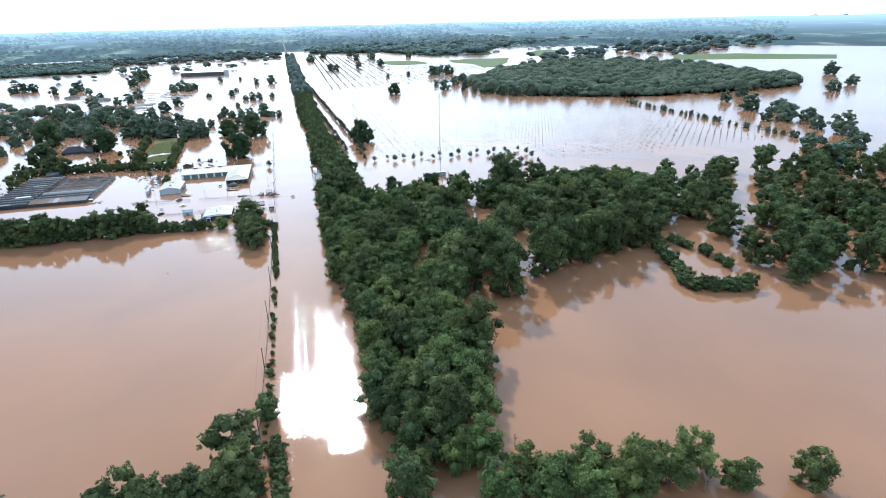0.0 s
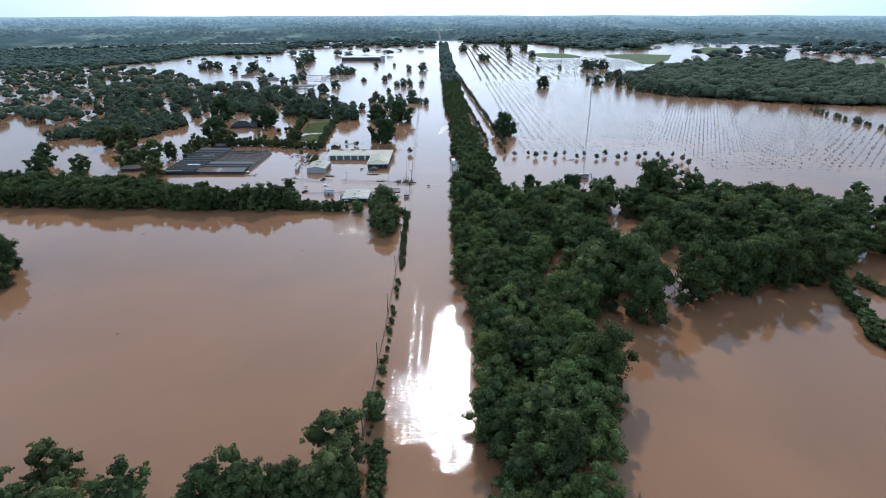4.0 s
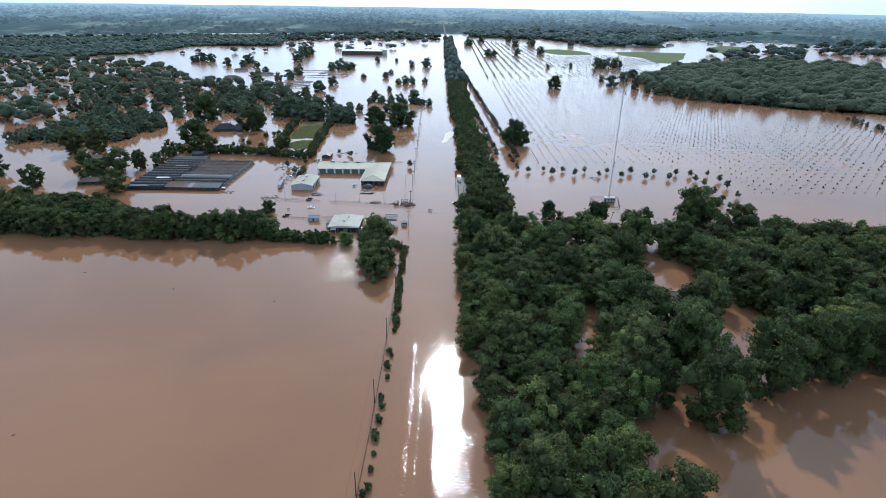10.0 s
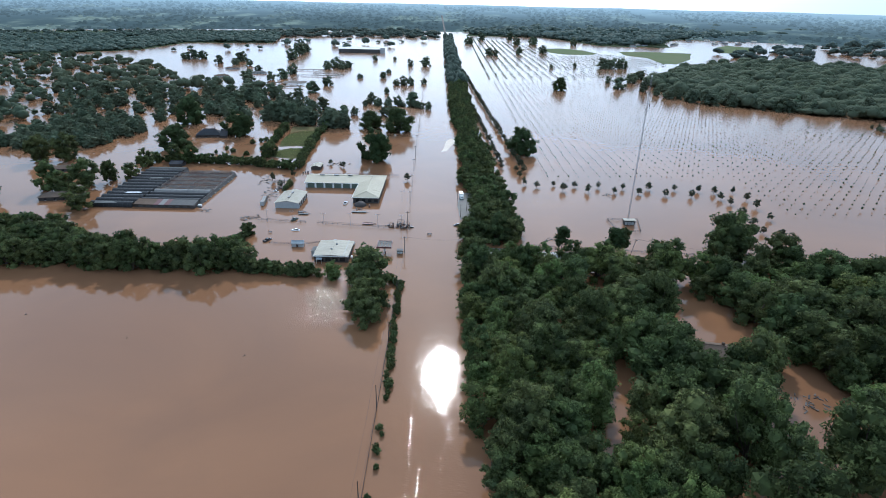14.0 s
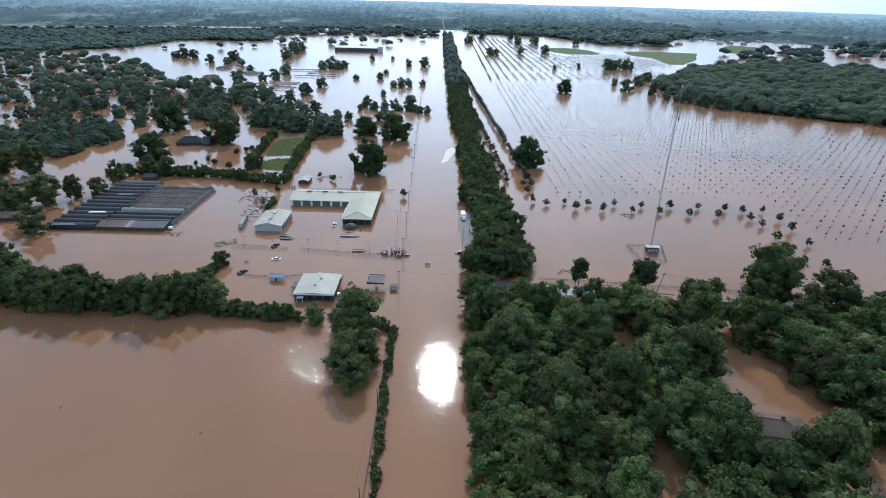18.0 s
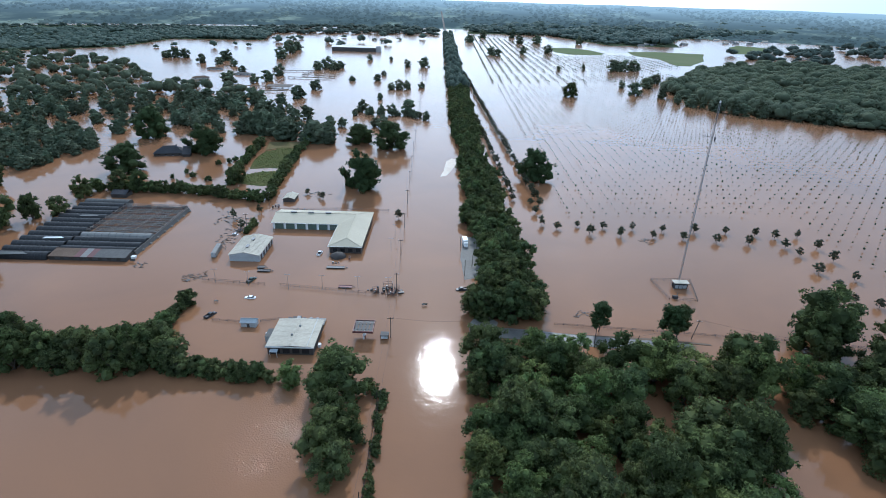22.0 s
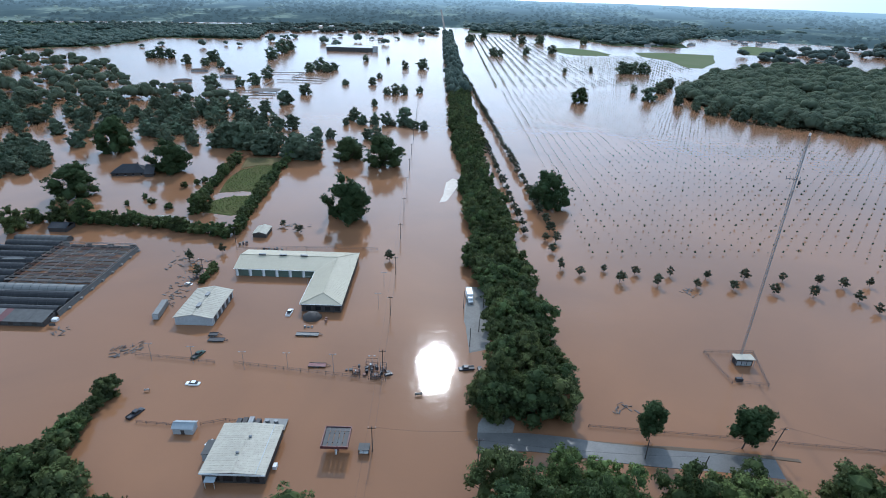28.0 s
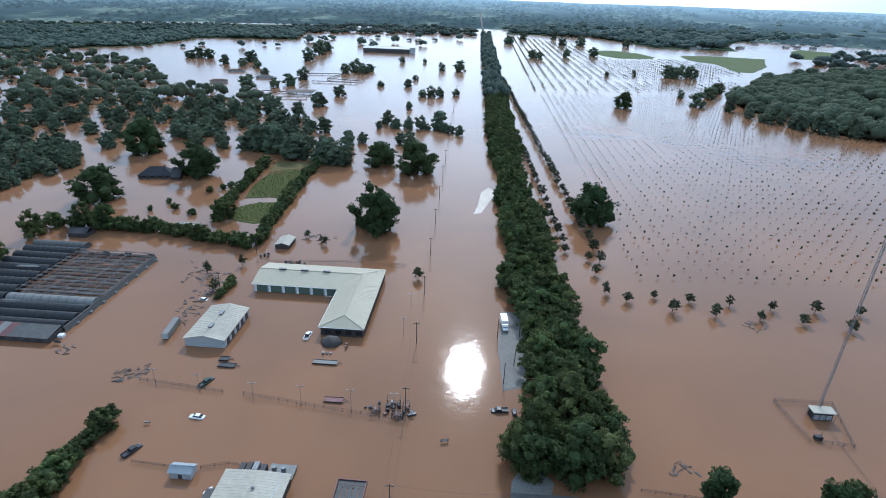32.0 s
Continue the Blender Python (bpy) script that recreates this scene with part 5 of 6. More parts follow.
def side_shed(name, label, x0, x1, y0, y1, eave, ridge, roof, wall, along="x"):
    b = thing(name, label, "shed", at=((x0 + x1) / 2, (y0 + y1) / 2))
    walls(x0, x1, y0, y1, eave - 0.1, b, wall, 0.15)
    if along == "y":
        gable_end(x0 + 0.02, x1 - 0.02, y0, eave - 0.1, ridge - 0.15, b, wall, 0.15)
    gable_roof(x0, x1, y0, y1, eave, ridge, b, roof, along, 0.35, 0.1, 6)
    part("door", box(x0 + (x1 - x0) * 0.4, x0 + (x1 - x0) * 0.4 + 1.1, y0 - 0.05, y0 - 0.005, -1.0, 1.6), DARK_WALL, b, "dark door")
    return b


side_shed("small_shed", "small shed with a light blue-grey roof in the flood", -83.6, -77.6, 174.2, 178.2, 2.2, 3.2, BLUE_ROOF, GREY_WALL)
side_shed("tin_shed", "small open shed with a white tin roof in the flood", -107.0, -99.8, 353.5, 366.5, 2.3, 3.4, WHITE_ROOF, DARK_WALL, "y")
side_shed("low_shed", "low shed with a pale roof behind the hedge", -170, -158, 381, 388, 1.8, 2.8, WHITE_ROOF, GREY_WALL)
side_shed("garden_shed", "small dark-roofed shed behind the greenhouses", -221, -211, 364, 374, 2.4, 4.2, SHINGLE, DARK_WALL)


def canopy():
    b = thing("fuel_canopy", "flat fuel station canopy with a maroon rim above the water", "canopy", at=(-34, 166))
    x0, x1, y0, y1, z = -37.6, -29.9, 161.3, 171.2, 4.6
    for k in range(5):
        xa, xb = x0 + 0.35 + k * (x1 - x0 - 0.7) / 5, x0 + 0.35 + (k + 1) * (x1 - x0 - 0.7) / 5
        part("roof_panel", box(xa + 0.12, xb - 0.12, y0 + 0.35, y1 - 2.2, z, z + 0.08), GREY_FILM, b)
        part("roof_panel", box(xa + 0.03, xb - 0.03, y1 - 2.1, y1 - 0.35, z, z + 0.08), DARK, b)
    for a in ((x0, x1, y0, y0 + 0.32), (x0, x1, y1 - 0.32, y1), (x0, x0 + 0.32, y0 + 0.33, y1 - 0.33), (x1 - 0.32, x1, y0 + 0.33, y1 - 0.33)):
        part("fascia", box(*a, z - 0.55, z + 0.35), MAROON, b, "maroon rim")
    for y in (164, 168.4):
        part("cross_beam", box(x0 + 0.4, x1 - 0.4, y - 0.12, y + 0.12, z - 0.4, z - 0.02), DARK, b)
        part("post", box(-34.0, -33.5, y - 0.25, y + 0.25, -1.6, z - 0.4), WHITE, b)
    pump = part("fuel_pump", bevel(box(-34.3, -33.2, 165.6, 166.9, -1.5, 0.75), 0.08), RED, b, "red fuel pump")
    part("pump_head", bevel(box(-34.4, -33.1, 165.5, 167.0, 0.76, 1.15), 0.06), WHITE, pump)


canopy()


def kiosk():
    b = thing("ice_kiosk", "small open kiosk with a pale flat roof in the water", "kiosk", at=(-26, 165))
    x0, x1, y0, y1 = -27.4, -24.2, 163.2, 166.6
    part("roof", bevel(box(x0, x1, y0, y1, 1.85, 2.05), 0.04), GREY_FILM, b)
    for x in (x0 + 0.15, x1 - 0.15):
        for y in (y0 + 0.15, y1 - 0.15):
            part("post", beam((x, y, -1.5), (x, y, 1.85), 0.09), DARK, b)
    part("counter", box(x0 + 0.3, x1 - 0.3, y0 + 0.5, y1 - 0.5, 0.3, 0.55), WHITE, b)
    part("back_panel", box(x0 + 0.3, x1 - 0.3, y1 - 0.3, y1 - 0.2, -1.0, 1.8), TIMBER, b)


kiosk()


# greenhouses: long film tunnels, bare frames and sheds
def tunnel_mesh(length, width, height, ribs=10):
    bm = bmesh.new()
    n = 10
    rows = []
    steps = ribs * 4
    for i in range(steps + 1):
        x = length * i / steps
        swell = 0.10 * abs(math.sin(math.pi * ribs * i / steps))
        rows.append([bm.verts.new((x, -width / 2 * math.cos(math.pi * k / n) * (1 + swell * 0.1), -1.0 + (height + 1.0) * math.sin(math.pi * k / n) ** 0.75 + swell * (0 < k < n))) for k in range(n + 1)])
    for a, b in zip(rows, rows[1:]):
        for k in range(n):
            bm.faces.new((a[k], b[k], b[k + 1], a[k + 1]))
    bm.faces.new(rows[0])
    bm.faces.new(rows[-1][::-1])
    bmesh.ops.recalc_face_normals(bm, faces=bm.faces[:])
    return bm


def hoop_ribs(parent, length, width, height, count, mat):
    for i in range(count + 1):
        x = length * i / count
        pts = [Vector((x, -width / 2 * math.cos(math.pi * k / 8), -0.9 + (height + 1.0) * math.sin(math.pi * k / 8) ** 0.75)) for k in range(9)]
        part("hoop", tube(pts, 0.07), mat, parent)


def level_thing(name, label, x, y, group=""):
    """A greenhouse set square to the road at x, y on the ground."""
    ob = thing(name, label, "greenhouse", None, group)
    ob.matrix_basis = Matrix.Translation((x, y, 0))
    return ob


for k in range(13):
    left, long = -224.2 - 0.05 * k, 26.4 + 0.05 * k
    t = level_thing("greenhouse_tunnel", "long black film greenhouse tunnel standing in water", left, 188.2 + k * 6.4, "black greenhouse tunnels")
    part("film", tunnel_mesh(long, 6.1, 3.0), GREY_FILM if k == 12 else BLACK_FILM, t, "grey torn film" if k == 12 else "")
    hoop_ribs(t, long, 6.2, 3.05, 9, DARK)
    part("gutter", box(0.2, long - 0.2, 2.95, 3.45, 0.9, 1.15), FRAME_GREY if k % 3 == 1 else DARK, t)
    if k == 0:
        part("torn_sheet", slab((3, -2.5, 2.35), (17, -1.9, 2.75), (14, -0.6, 3.2), (3, -0.8, 3.2), 0.03), LIGHT_FILM, t, "silver torn film sheet")
    if k in (3, 8):
        part("torn_sheet", slab((12, -2.1, 2.7), (23, -1.6, 2.9), (21, -0.5, 3.22), (13, -1.0, 3.15), 0.03), WHITE if k == 3 else LIGHT_FILM, t, "pale torn film sheet")
for k in range(4):
    g = level_thing("greenhouse_bay", "grey film greenhouse bay standing in water", -196.8, 196.2 + k * 5.9, "grey greenhouse bays")
    part("film", tunnel_mesh(37.4, 5.8, 3.0), LIGHT_FILM if k == 3 else BLACK_FILM, g, "pale grey film" if k == 3 else "")
    hoop_ribs(g, 37.4, 5.9, 3.05, 10, DARK)
    part("gutter", box(0.2, 37.2, 2.75, 3.15, 0.8, 1.0), STEEL, g)
    if k == 2:
        part("patch_sheet", slab((0.5, -0.6, 3.05), (8, -0.6, 3.05), (8, 2.2, 2.4), (0.5, 2.2, 2.4), 0.04), LIGHT_FILM, g, "pale film patch")


def bare_frame():
    b = level_thing("frame_greenhouse", "bare rusty greenhouse frame over drowned benches", 0, 0)
    x0, x1, y0, y1 = -196.6, -159.2, 217.4, 257.6
    rnd = random.Random(44)
    bays, rows = 18, 14
    for i in range(7):
        x = x0 + (x1 - x0) * i / 6
        part("rafter", beam((x, y0, 2.7), (x, y1, 2.7), 0.1), FRAME_GREY, b)
    for j in range(rows):
        y = y0 + (y1 - y0) * j / (rows - 1)
        # a lattice girder across the house: two chords and a zigzag between them
        girder = beam((x0, y, 3.45), (x1, y, 3.45), 0.1)
        beam((x0, y + 0.5, 2.6), (x1, y + 0.5, 2.6), 0.09, girder)
        for i in range(bays):
            xa, xm, xb = (x0 + (x1 - x0) * (i + u) / bays for u in (0, 0.5, 1))
            beam((xa, y + 0.5, 2.6), (xm, y, 3.45), 0.07, girder, n=4)
            beam((xm, y, 3.45), (xb, y + 0.5, 2.6), 0.07, girder, n=4)
        part("girder", girder, RUST if j % 3 == 2 else FRAME_GREY, b, "rusty lattice girder" if j % 3 == 2 else "")
        for i in range(0, 7, 2):
            x = x0 + (x1 - x0) * i / 6
            part("post", beam((x, y, -1.6), (x, y, 2.7), 0.08), RUST, b)
        if j < rows - 1:
            deep = (y1 - y0) / (rows - 1)
            xa = x0 + 0.4
            while xa < x1 - 1.5:
                xb = min(x1 - 0.3, xa + rnd.uniform(1.6, 4.2))
                if rnd.random() < 0.97:
                    top = rnd.uniform(0.15, 0.9)
                    part("bench", box(xa, xb - 0.25, y + 0.3, y + deep - rnd.uniform(0.1, 0.5), top - 0.18, top), rnd.choice((BENCH, BENCH, DARK_WALL, BROWN_SHINGLE, WEED)), b)
                xa = xb
    for j in range(16):
        y = 193.6 + (y1 - 193.6) * j / 16
        part("side_panel", slab((x1 + 0.5, y + 0.05, 2.2), (x1 + 1.3, y + 0.05, 0.0), (x1 + 1.3, y + 3.9, 0.0), (x1 + 0.5, y + 3.9, 2.2), 0.06), GREY_FILM, b)
        part("side_rail", beam((x1 + 0.5, y, 2.25), (x1 + 0.5, y + 4.0, 2.25), 0.1), FRAME_GREY, b)
        if j % 2 == 1:
            part("fan_box", box(x1 + 1.1, x1 + 2.0, y + 1.8, y + 2.9, -0.6, 0.8), LIGHT_FILM, b, "pale fan box")
    for i in range(10):
        x = x0 + (x1 - x0) * i / 10
        part("side_panel", box(x + 0.1, x + 3.6, y1 + 0.15, y1 + 0.22, -1.0, 2.0 + 0.6 * (i % 3 == 0)), GREY_FILM if i % 4 else LIGHT_FILM, b)


bare_frame()


def packing_shed():
    b = thing("packing_shed", "long low shed with a patched grey and red roof in water", "shed")
    x0, x1, y0, y1 = -197.0, -159.0, 186.0, 193.0
    walls(x0, x1, y0, y1, 2.2, b, DARK_WALL)
    n = 12
    for k in range(n):
        xa, xb = x0 + (x1 - x0) * k / n, x0 + (x1 - x0) * (k + 1) / n
        part("roof_sheet", slab((xa, y0 - 0.5, 2.25), (xb - 0.05, y0 - 0.5, 2.25), (xb - 0.05, y1 + 0.3, 3.3), (xa, y1 + 0.3, 3.3), 0.12), MAROON if k in (4, 6) else LIGHT_FILM if k == 5 else BROWN_SHINGLE if k < 4 else GREY_FILM, b, "faded maroon roof sheet" if k in (4, 6) else "")
    for k in range(9):
        part("window", box(x0 + 3 + k * 4.6, x0 + 5.6 + k * 4.6, y0 - 0.06, y0 - 0.01, 0.5, 1.7), GREY_FILM, b, "dull window film")
    part("end_box", bevel(box(x1 + 0.3, x1 + 2.4, y0 + 3.5, y0 + 5.5, -1, 1.2), 0.08), WHITE, b, "white crate")


packing_shed()


def hip_house(name, label, x, y, turn, w, d, eave, ridge, roof, wall, porch=True):
    b = thing(name, label, "house", pose(x, y, 0, 0, 0, turn), sized=True)
    walls(-w / 2, w / 2, -d / 2, d / 2, eave - 0.1, b, wall)
    o, r = 0.7, (w - d) / 2
    c = [(-w / 2 - o, -d / 2 - o, eave), (w / 2 + o, -d / 2 - o, eave), (w / 2 + o, d / 2 + o, eave), (-w / 2 - o, d / 2 + o, eave)]
    a, e = (-r, 0, ridge), (r, 0, ridge)
    part("roof", slab(c[0], c[1], e, a, 0.2), roof, b)
    part("roof", slab(c[2], c[3], a, e, 0.2), roof, b)
    part("roof", slab(c[1], c[2], (e[0] + 0.01, 0.01, ridge), (e[0] + 0.01, -0.01, ridge), 0.2), roof, b)
    part("roof", slab(c[3], c[0], (a[0] - 0.01, -0.01, ridge), (a[0] - 0.01, 0.01, ridge), 0.2), roof, b)
    part("ridge_cap", beam(a, e, 0.15), roof, b)
    for k in range(4):
        xx = -w / 2 + (k + 0.6) * w / 4.4
        win = part("window", box(xx, xx + 1.3, -d / 2 - 0.05, -d / 2 - 0.01, 0.4, 1.8), GLASS, b, "dark window")
        part("window_sill", box(xx - 0.1, xx + 1.4, -d / 2 - 0.14, -d / 2 - 0.06, 0.28, 0.38), WHITE, win)
    part("chimney", box(w * 0.2, w * 0.2 + 0.9, 0.6, 1.5, ridge - 1.5, ridge + 0.9), BROWN_SHINGLE, b)
    if porch:
        part("wing_roof", slab((w / 2 - 1, -d / 2 - 5, eave - 0.2), (w / 2 + 6, -d / 2 - 5, eave - 0.2), (w / 2 + 6, 0, ridge - 0.6), (w / 2 - 1, 0, ridge - 0.6), 0.2), roof, b)
        part("wing_wall", box(w / 2 - 0.6, w / 2 + 5.6, -d / 2 - 4.6, -d / 2 + 3, -1.5, eave - 0.5), wall, b)
    return b


hip_house("house", "large house with a dark hipped shingle roof, flooded to the sills", -232, 497, 6, 24, 14, 2.4, 7.5, SHINGLE, DARK_WALL)
hip_house("house", "house with a brown shingle roof hidden among flooded trees", 93.5, 57, -12, 23, 11.5, 2.0, 4.2, BROWN_SHINGLE, GREY_WALL, False)
hip_house("house", "house with a pale grey roof among flooded garden trees", 250, 70, 20, 18, 10, 2.9, 5.4, GREY_FILM, WHITE, False)
hip_house("house", "low brown-roofed house among flooded trees", -257, 272, 8, 26, 11, 2.6, 4.8, BROWN_SHINGLE, DARK_WALL, False)
hip_house("house", "low brown-roofed house in the western yard", -296, 354, 12, 20, 11, 2.4, 4.4, BROWN_SHINGLE, DARK_WALL, False)
hip_house("house", "brown-roofed house drowned among suburb trees", -300, 905, 10, 24, 12, 2.6, 4.8, BROWN_SHINGLE, GREY_WALL, False)
hip_house("house", "grey-roofed house drowned among suburb trees", -345, 1120, -8, 26, 12, 2.6, 4.8, GREY_FILM, GREY_WALL, False)
hip_house("house", "brown-roofed house drowned among suburb trees", -395, 1060, 14, 26, 12, 2.6, 4.8, BROWN_SHINGLE, GREY_WALL, False)
hip_house("house", "brown-roofed house drowned among suburb trees", -420, 1210, 4, 28, 12, 2.6, 4.8, BROWN_SHINGLE, GREY_WALL, False)


def far_warehouse():
    b = thing("warehouse", "very long low grey warehouse far out in the flood", "building", at=(-225, 1667))
    x0, x1, y0, y1 = -281, -176, 1650, 1685
    walls(x0, x1, y0, y1, 8.6, b, GREY_FILM, 0.5)
    gable_roof(x0, x1, y0, y1, 9, 12.5, b, GREY_WALL, "x", 0.6, 0.4)
    part("end_tower", box(x1 + 0.2, x1 + 11, y0 + 2, y0 + 26, -1.5, 13), GREY_WALL, b)
    for k in range(14):
        part("dock_door", box(x0 + 3 + k * 7.4, x0 + 6.6 + k * 7.4, y0 - 0.1, y0 - 0.02, -0.5, 4.2), DARK_WALL, b)


far_warehouse()


def far_house(x, y, turn, roof, first=None):
    """A plain low house with a gabled roof."""
    if first:
        return copy_thing(first, laid(x, y) @ pose(0, 0, 0, 0, 0, turn))
    b = thing("far_house", "small pale-roofed house far out among trees", "house", pose(x, y, 0, 0, 0, turn), "far houses")
    walls(-9, 9, -5.5, 5.5, 3.2, b, GREY_WALL)
    gable_roof(-9, 9, -5.5, 5.5, 3.4, 6.2, b, roof, "x", 0.6, 0.2)
    part("chimney", box(3, 4, -0.5, 0.5, 5.5, 7.2), BROWN_SHINGLE, b)
    return b


FAR_HOMES = random.Random(41)
first_white, first_grey = None, None
for x, y in ((524, 1880), (608, 1928), (782, 2062), (782, 1928), (638, 2214), (786, 2281), (1021, 2420), (951, 2062), (1125, 2214), (461, 1980), (990, 2281)):
    for _ in range(3):
        px, py, turn = x + FAR_HOMES.uniform(-60, 60), y + FAR_HOMES.uniform(-50, 50), FAR_HOMES.uniform(-40, 40)
        if FAR_HOMES.random() < 0.55:
            made = far_house(px, py, turn, WHITE_ROOF, first_white)
            first_white = first_white or made
        else:
            made = far_house(px, py, turn, GREY_FILM, first_grey)
            first_grey = first_grey or made
side_shed("far_barn", "white barn at the edge of the far woods", -1322, -1282, 2128, 2156, 5.5, 8.5, WHITE, WHITE)


def pen_rails():
    b = thing("stock_pen", "dark pipe stock pens and loading sheds standing in the flood", "pen")
    runs = [((-310, 1180), (-237, 1178)), ((-237, 1178), (-245, 1110)), ((-245, 1110), (-186, 1080)), ((-260, 1075), (-190, 1057)), ((-300, 960), (-230, 940)), ((-262, 898), (-225, 900)), ((-265, 1075), (-262, 1010))]
    for a, c in runs:
        (xa, ya), (xb, yb) = site(*a), site(*c)
        part("rail", beam((xa, ya, 1.7), (xb, yb, 1.7), 0.55), TIMBER, b)
        n = int(math.hypot(xb - xa, yb - ya) / 9)
        for i in range(n + 1):
            x, y = xa + (xb - xa) * i / n, ya + (yb - ya) * i / n
            part("post", beam((x, y, -1.5), (x, y, 2.3), 0.35), DARK, b)
    part("shed_roof", slab((*site(-262, 935), 3), (*site(-225, 930), 3), (*site(-224, 948), 4.4), (*site(-261, 952), 4.4), 0.3), DARK_WALL, b)


pen_rails()


# ---- vehicles ----
def loft(sections, bm=None):
    """Joins rings of equal length into a closed skin."""
    bm = bm or bmesh.new()
    rows = [[bm.verts.new(p) for p in s] for s in sections]
    n = len(rows[0])
    for a, b in zip(rows, rows[1:]):
        for k in range(n):
            bm.faces.new((a[k], a[(k + 1) % n], b[(k + 1) % n], b[k]))
    bm.faces.new(rows[0][::-1])
    bm.faces.new(rows[-1])
    bmesh.ops.recalc_face_normals(bm, faces=bm.faces[:])
    return bm


def profile(x, half, z0, z1, tuck=0.12):
    return [(x, -half, z0), (x, half, z0), (x, half, z1 - tuck), (x, half - tuck, z1), (x, -half + tuck, z1), (x, -half, z1 - tuck)]


def wheels(parent, xs, half, r=0.36):
    for x in xs:
        for s in (-1, 1):
            w = part("wheel", beam((x, s * half, r), (x, s * (half - 0.24), r), r, n=12), TYRE, parent)
            part("rim", beam((x, s * (half + 0.01), r), (x, s * (half - 0.05), r), r * 0.6, n=10), STEEL, w)


def sedan(label, x, y, turn, paint, sink=-0.45):
    b = thing("car", label, "car", pose(x, y, sink, 0, 0, turn))
    part("body", loft([profile(-2.4, 0.78, 0.35, 0.78), profile(-2.2, 0.88, 0.25, 0.92), profile(-1.0, 0.9, 0.22, 0.95), profile(0.9, 0.9, 0.22, 0.95), profile(2.1, 0.86, 0.25, 0.85), profile(2.4, 0.74, 0.35, 0.68)]), paint, b, smooth=False)
    part("cabin", loft([profile(-1.75, 0.74, 0.93, 0.98, 0.03), profile(-1.0, 0.68, 0.93, 1.42, 0.1), profile(0.35, 0.68, 0.93, 1.44, 0.1), profile(1.15, 0.74, 0.93, 0.99, 0.03)]), GLASS, b, "dark glass cabin")
    part("roof", loft([profile(-1.05, 0.66, 1.425, 1.46, 0.02), profile(0.4, 0.66, 1.445, 1.48, 0.02)]), paint, b)
    for s in (-0.6, 0.6):
        part("headlight", box(2.3, 2.42, s - 0.16, s + 0.16, 0.56, 0.68), LAMP_GLASS, b, "clear headlight")
        part("taillight", box(-2.42, -2.34, s - 0.16, s + 0.16, 0.62, 0.74), RED, b, "red taillight")
    wheels(b, (-1.45, 1.5), 0.88, 0.32)
    return b


def pickup(label, x, y, turn, paint, sink=-0.5, name="pickup_truck"):
    b = thing(name, label, "truck", pose(x, y, sink, 0, 0, turn))
    part("body", loft([profile(-2.8, 0.92, 0.45, 1.0), profile(-0.4, 0.95, 0.4, 1.05), profile(1.4, 0.95, 0.4, 1.08), profile(2.5, 0.92, 0.42, 1.02), profile(2.8, 0.84, 0.5, 0.85)]), paint, b)
    part("cabin", loft([profile(-0.7, 0.82, 1.05, 1.5, 0.06), profile(-0.5, 0.8, 1.05, 1.78, 0.1), profile(0.9, 0.8, 1.05, 1.8, 0.1), profile(1.6, 0.84, 1.05, 1.12, 0.03)]), GLASS, b, "dark glass cabin")
    part("roof", box(-0.5, 0.9, -0.72, 0.72, 1.8, 1.85), paint, b)
    for s in (-1, 1):
        part("bed_side", box(-2.8, -0.75, s * 0.9 - 0.05, s * 0.9 + 0.05, 1.0, 1.35), paint, b)
        part("headlight", box(2.72, 2.83, s * 0.62 - 0.15, s * 0.62 + 0.15, 0.72, 0.86), LAMP_GLASS, b, "clear headlight")
    part("tailgate", box(-2.82, -2.74, -0.84, 0.84, 1.0, 1.33), paint, b)
    part("bed", box(-2.72, -0.78, -0.82, 0.82, 1.06, 1.09), DARK, b)
    wheels(b, (-1.7, 1.8), 0.93, 0.4)
    return b


def box_trailer(label, x, y, turn, length, paint):
    b = thing("box_trailer", label, "trailer", pose(x, y, -0.6, 0, 0, turn))
    part("box", bevel(box(-length / 2, length / 2, -1.2, 1.2, 0.9, 3.3), 0.06), paint, b)
    part("roof", box(-length / 2 + 0.1, length / 2 - 0.1, -1.12, 1.12, 3.31, 3.36), LIGHT_FILM, b)
    part("door", box(-length / 2 - 0.05, -length / 2 - 0.01, -1.05, 1.05, 1.0, 3.2), GREY_WALL, b)
    part("drawbar", beam((length / 2, 0, 0.8), (length / 2 + 1.6, 0, 0.7), 0.08), DARK, b)
    wheels(b, (-length / 4, -length / 4 + 1.1), 1.1, 0.45)


def flat_trailer(label, x, y, turn, length=8.5, mat=None):
    b = thing("flat_trailer", label, "trailer", pose(x, y, -0.35, 0, 0, turn))
    mat = mat or GREY_FILM
    n = 7
    for k in range(n):
        part("deck_board", box(-length / 2, length / 2, -1.1 + k * 2.2 / n, -1.1 + (k + 1) * 2.2 / n - 0.03, 0.72, 0.8), mat, b)
    for s in (-1.15, 1.15):
        part("side_rail", box(-length / 2, length / 2, s - 0.05, s + 0.05, 0.6, 0.95), DARK, b)
    part("drawbar", beam((length / 2, -0.8, 0.7), (length / 2 + 1.7, 0, 0.65), 0.07), DARK, b)
    part("drawbar", beam((length / 2, 0.8, 0.7), (length / 2 + 1.7, 0, 0.65), 0.07), DARK, b)
    wheels(b, (-0.8, 0.4), 1.3, 0.38)
    return b


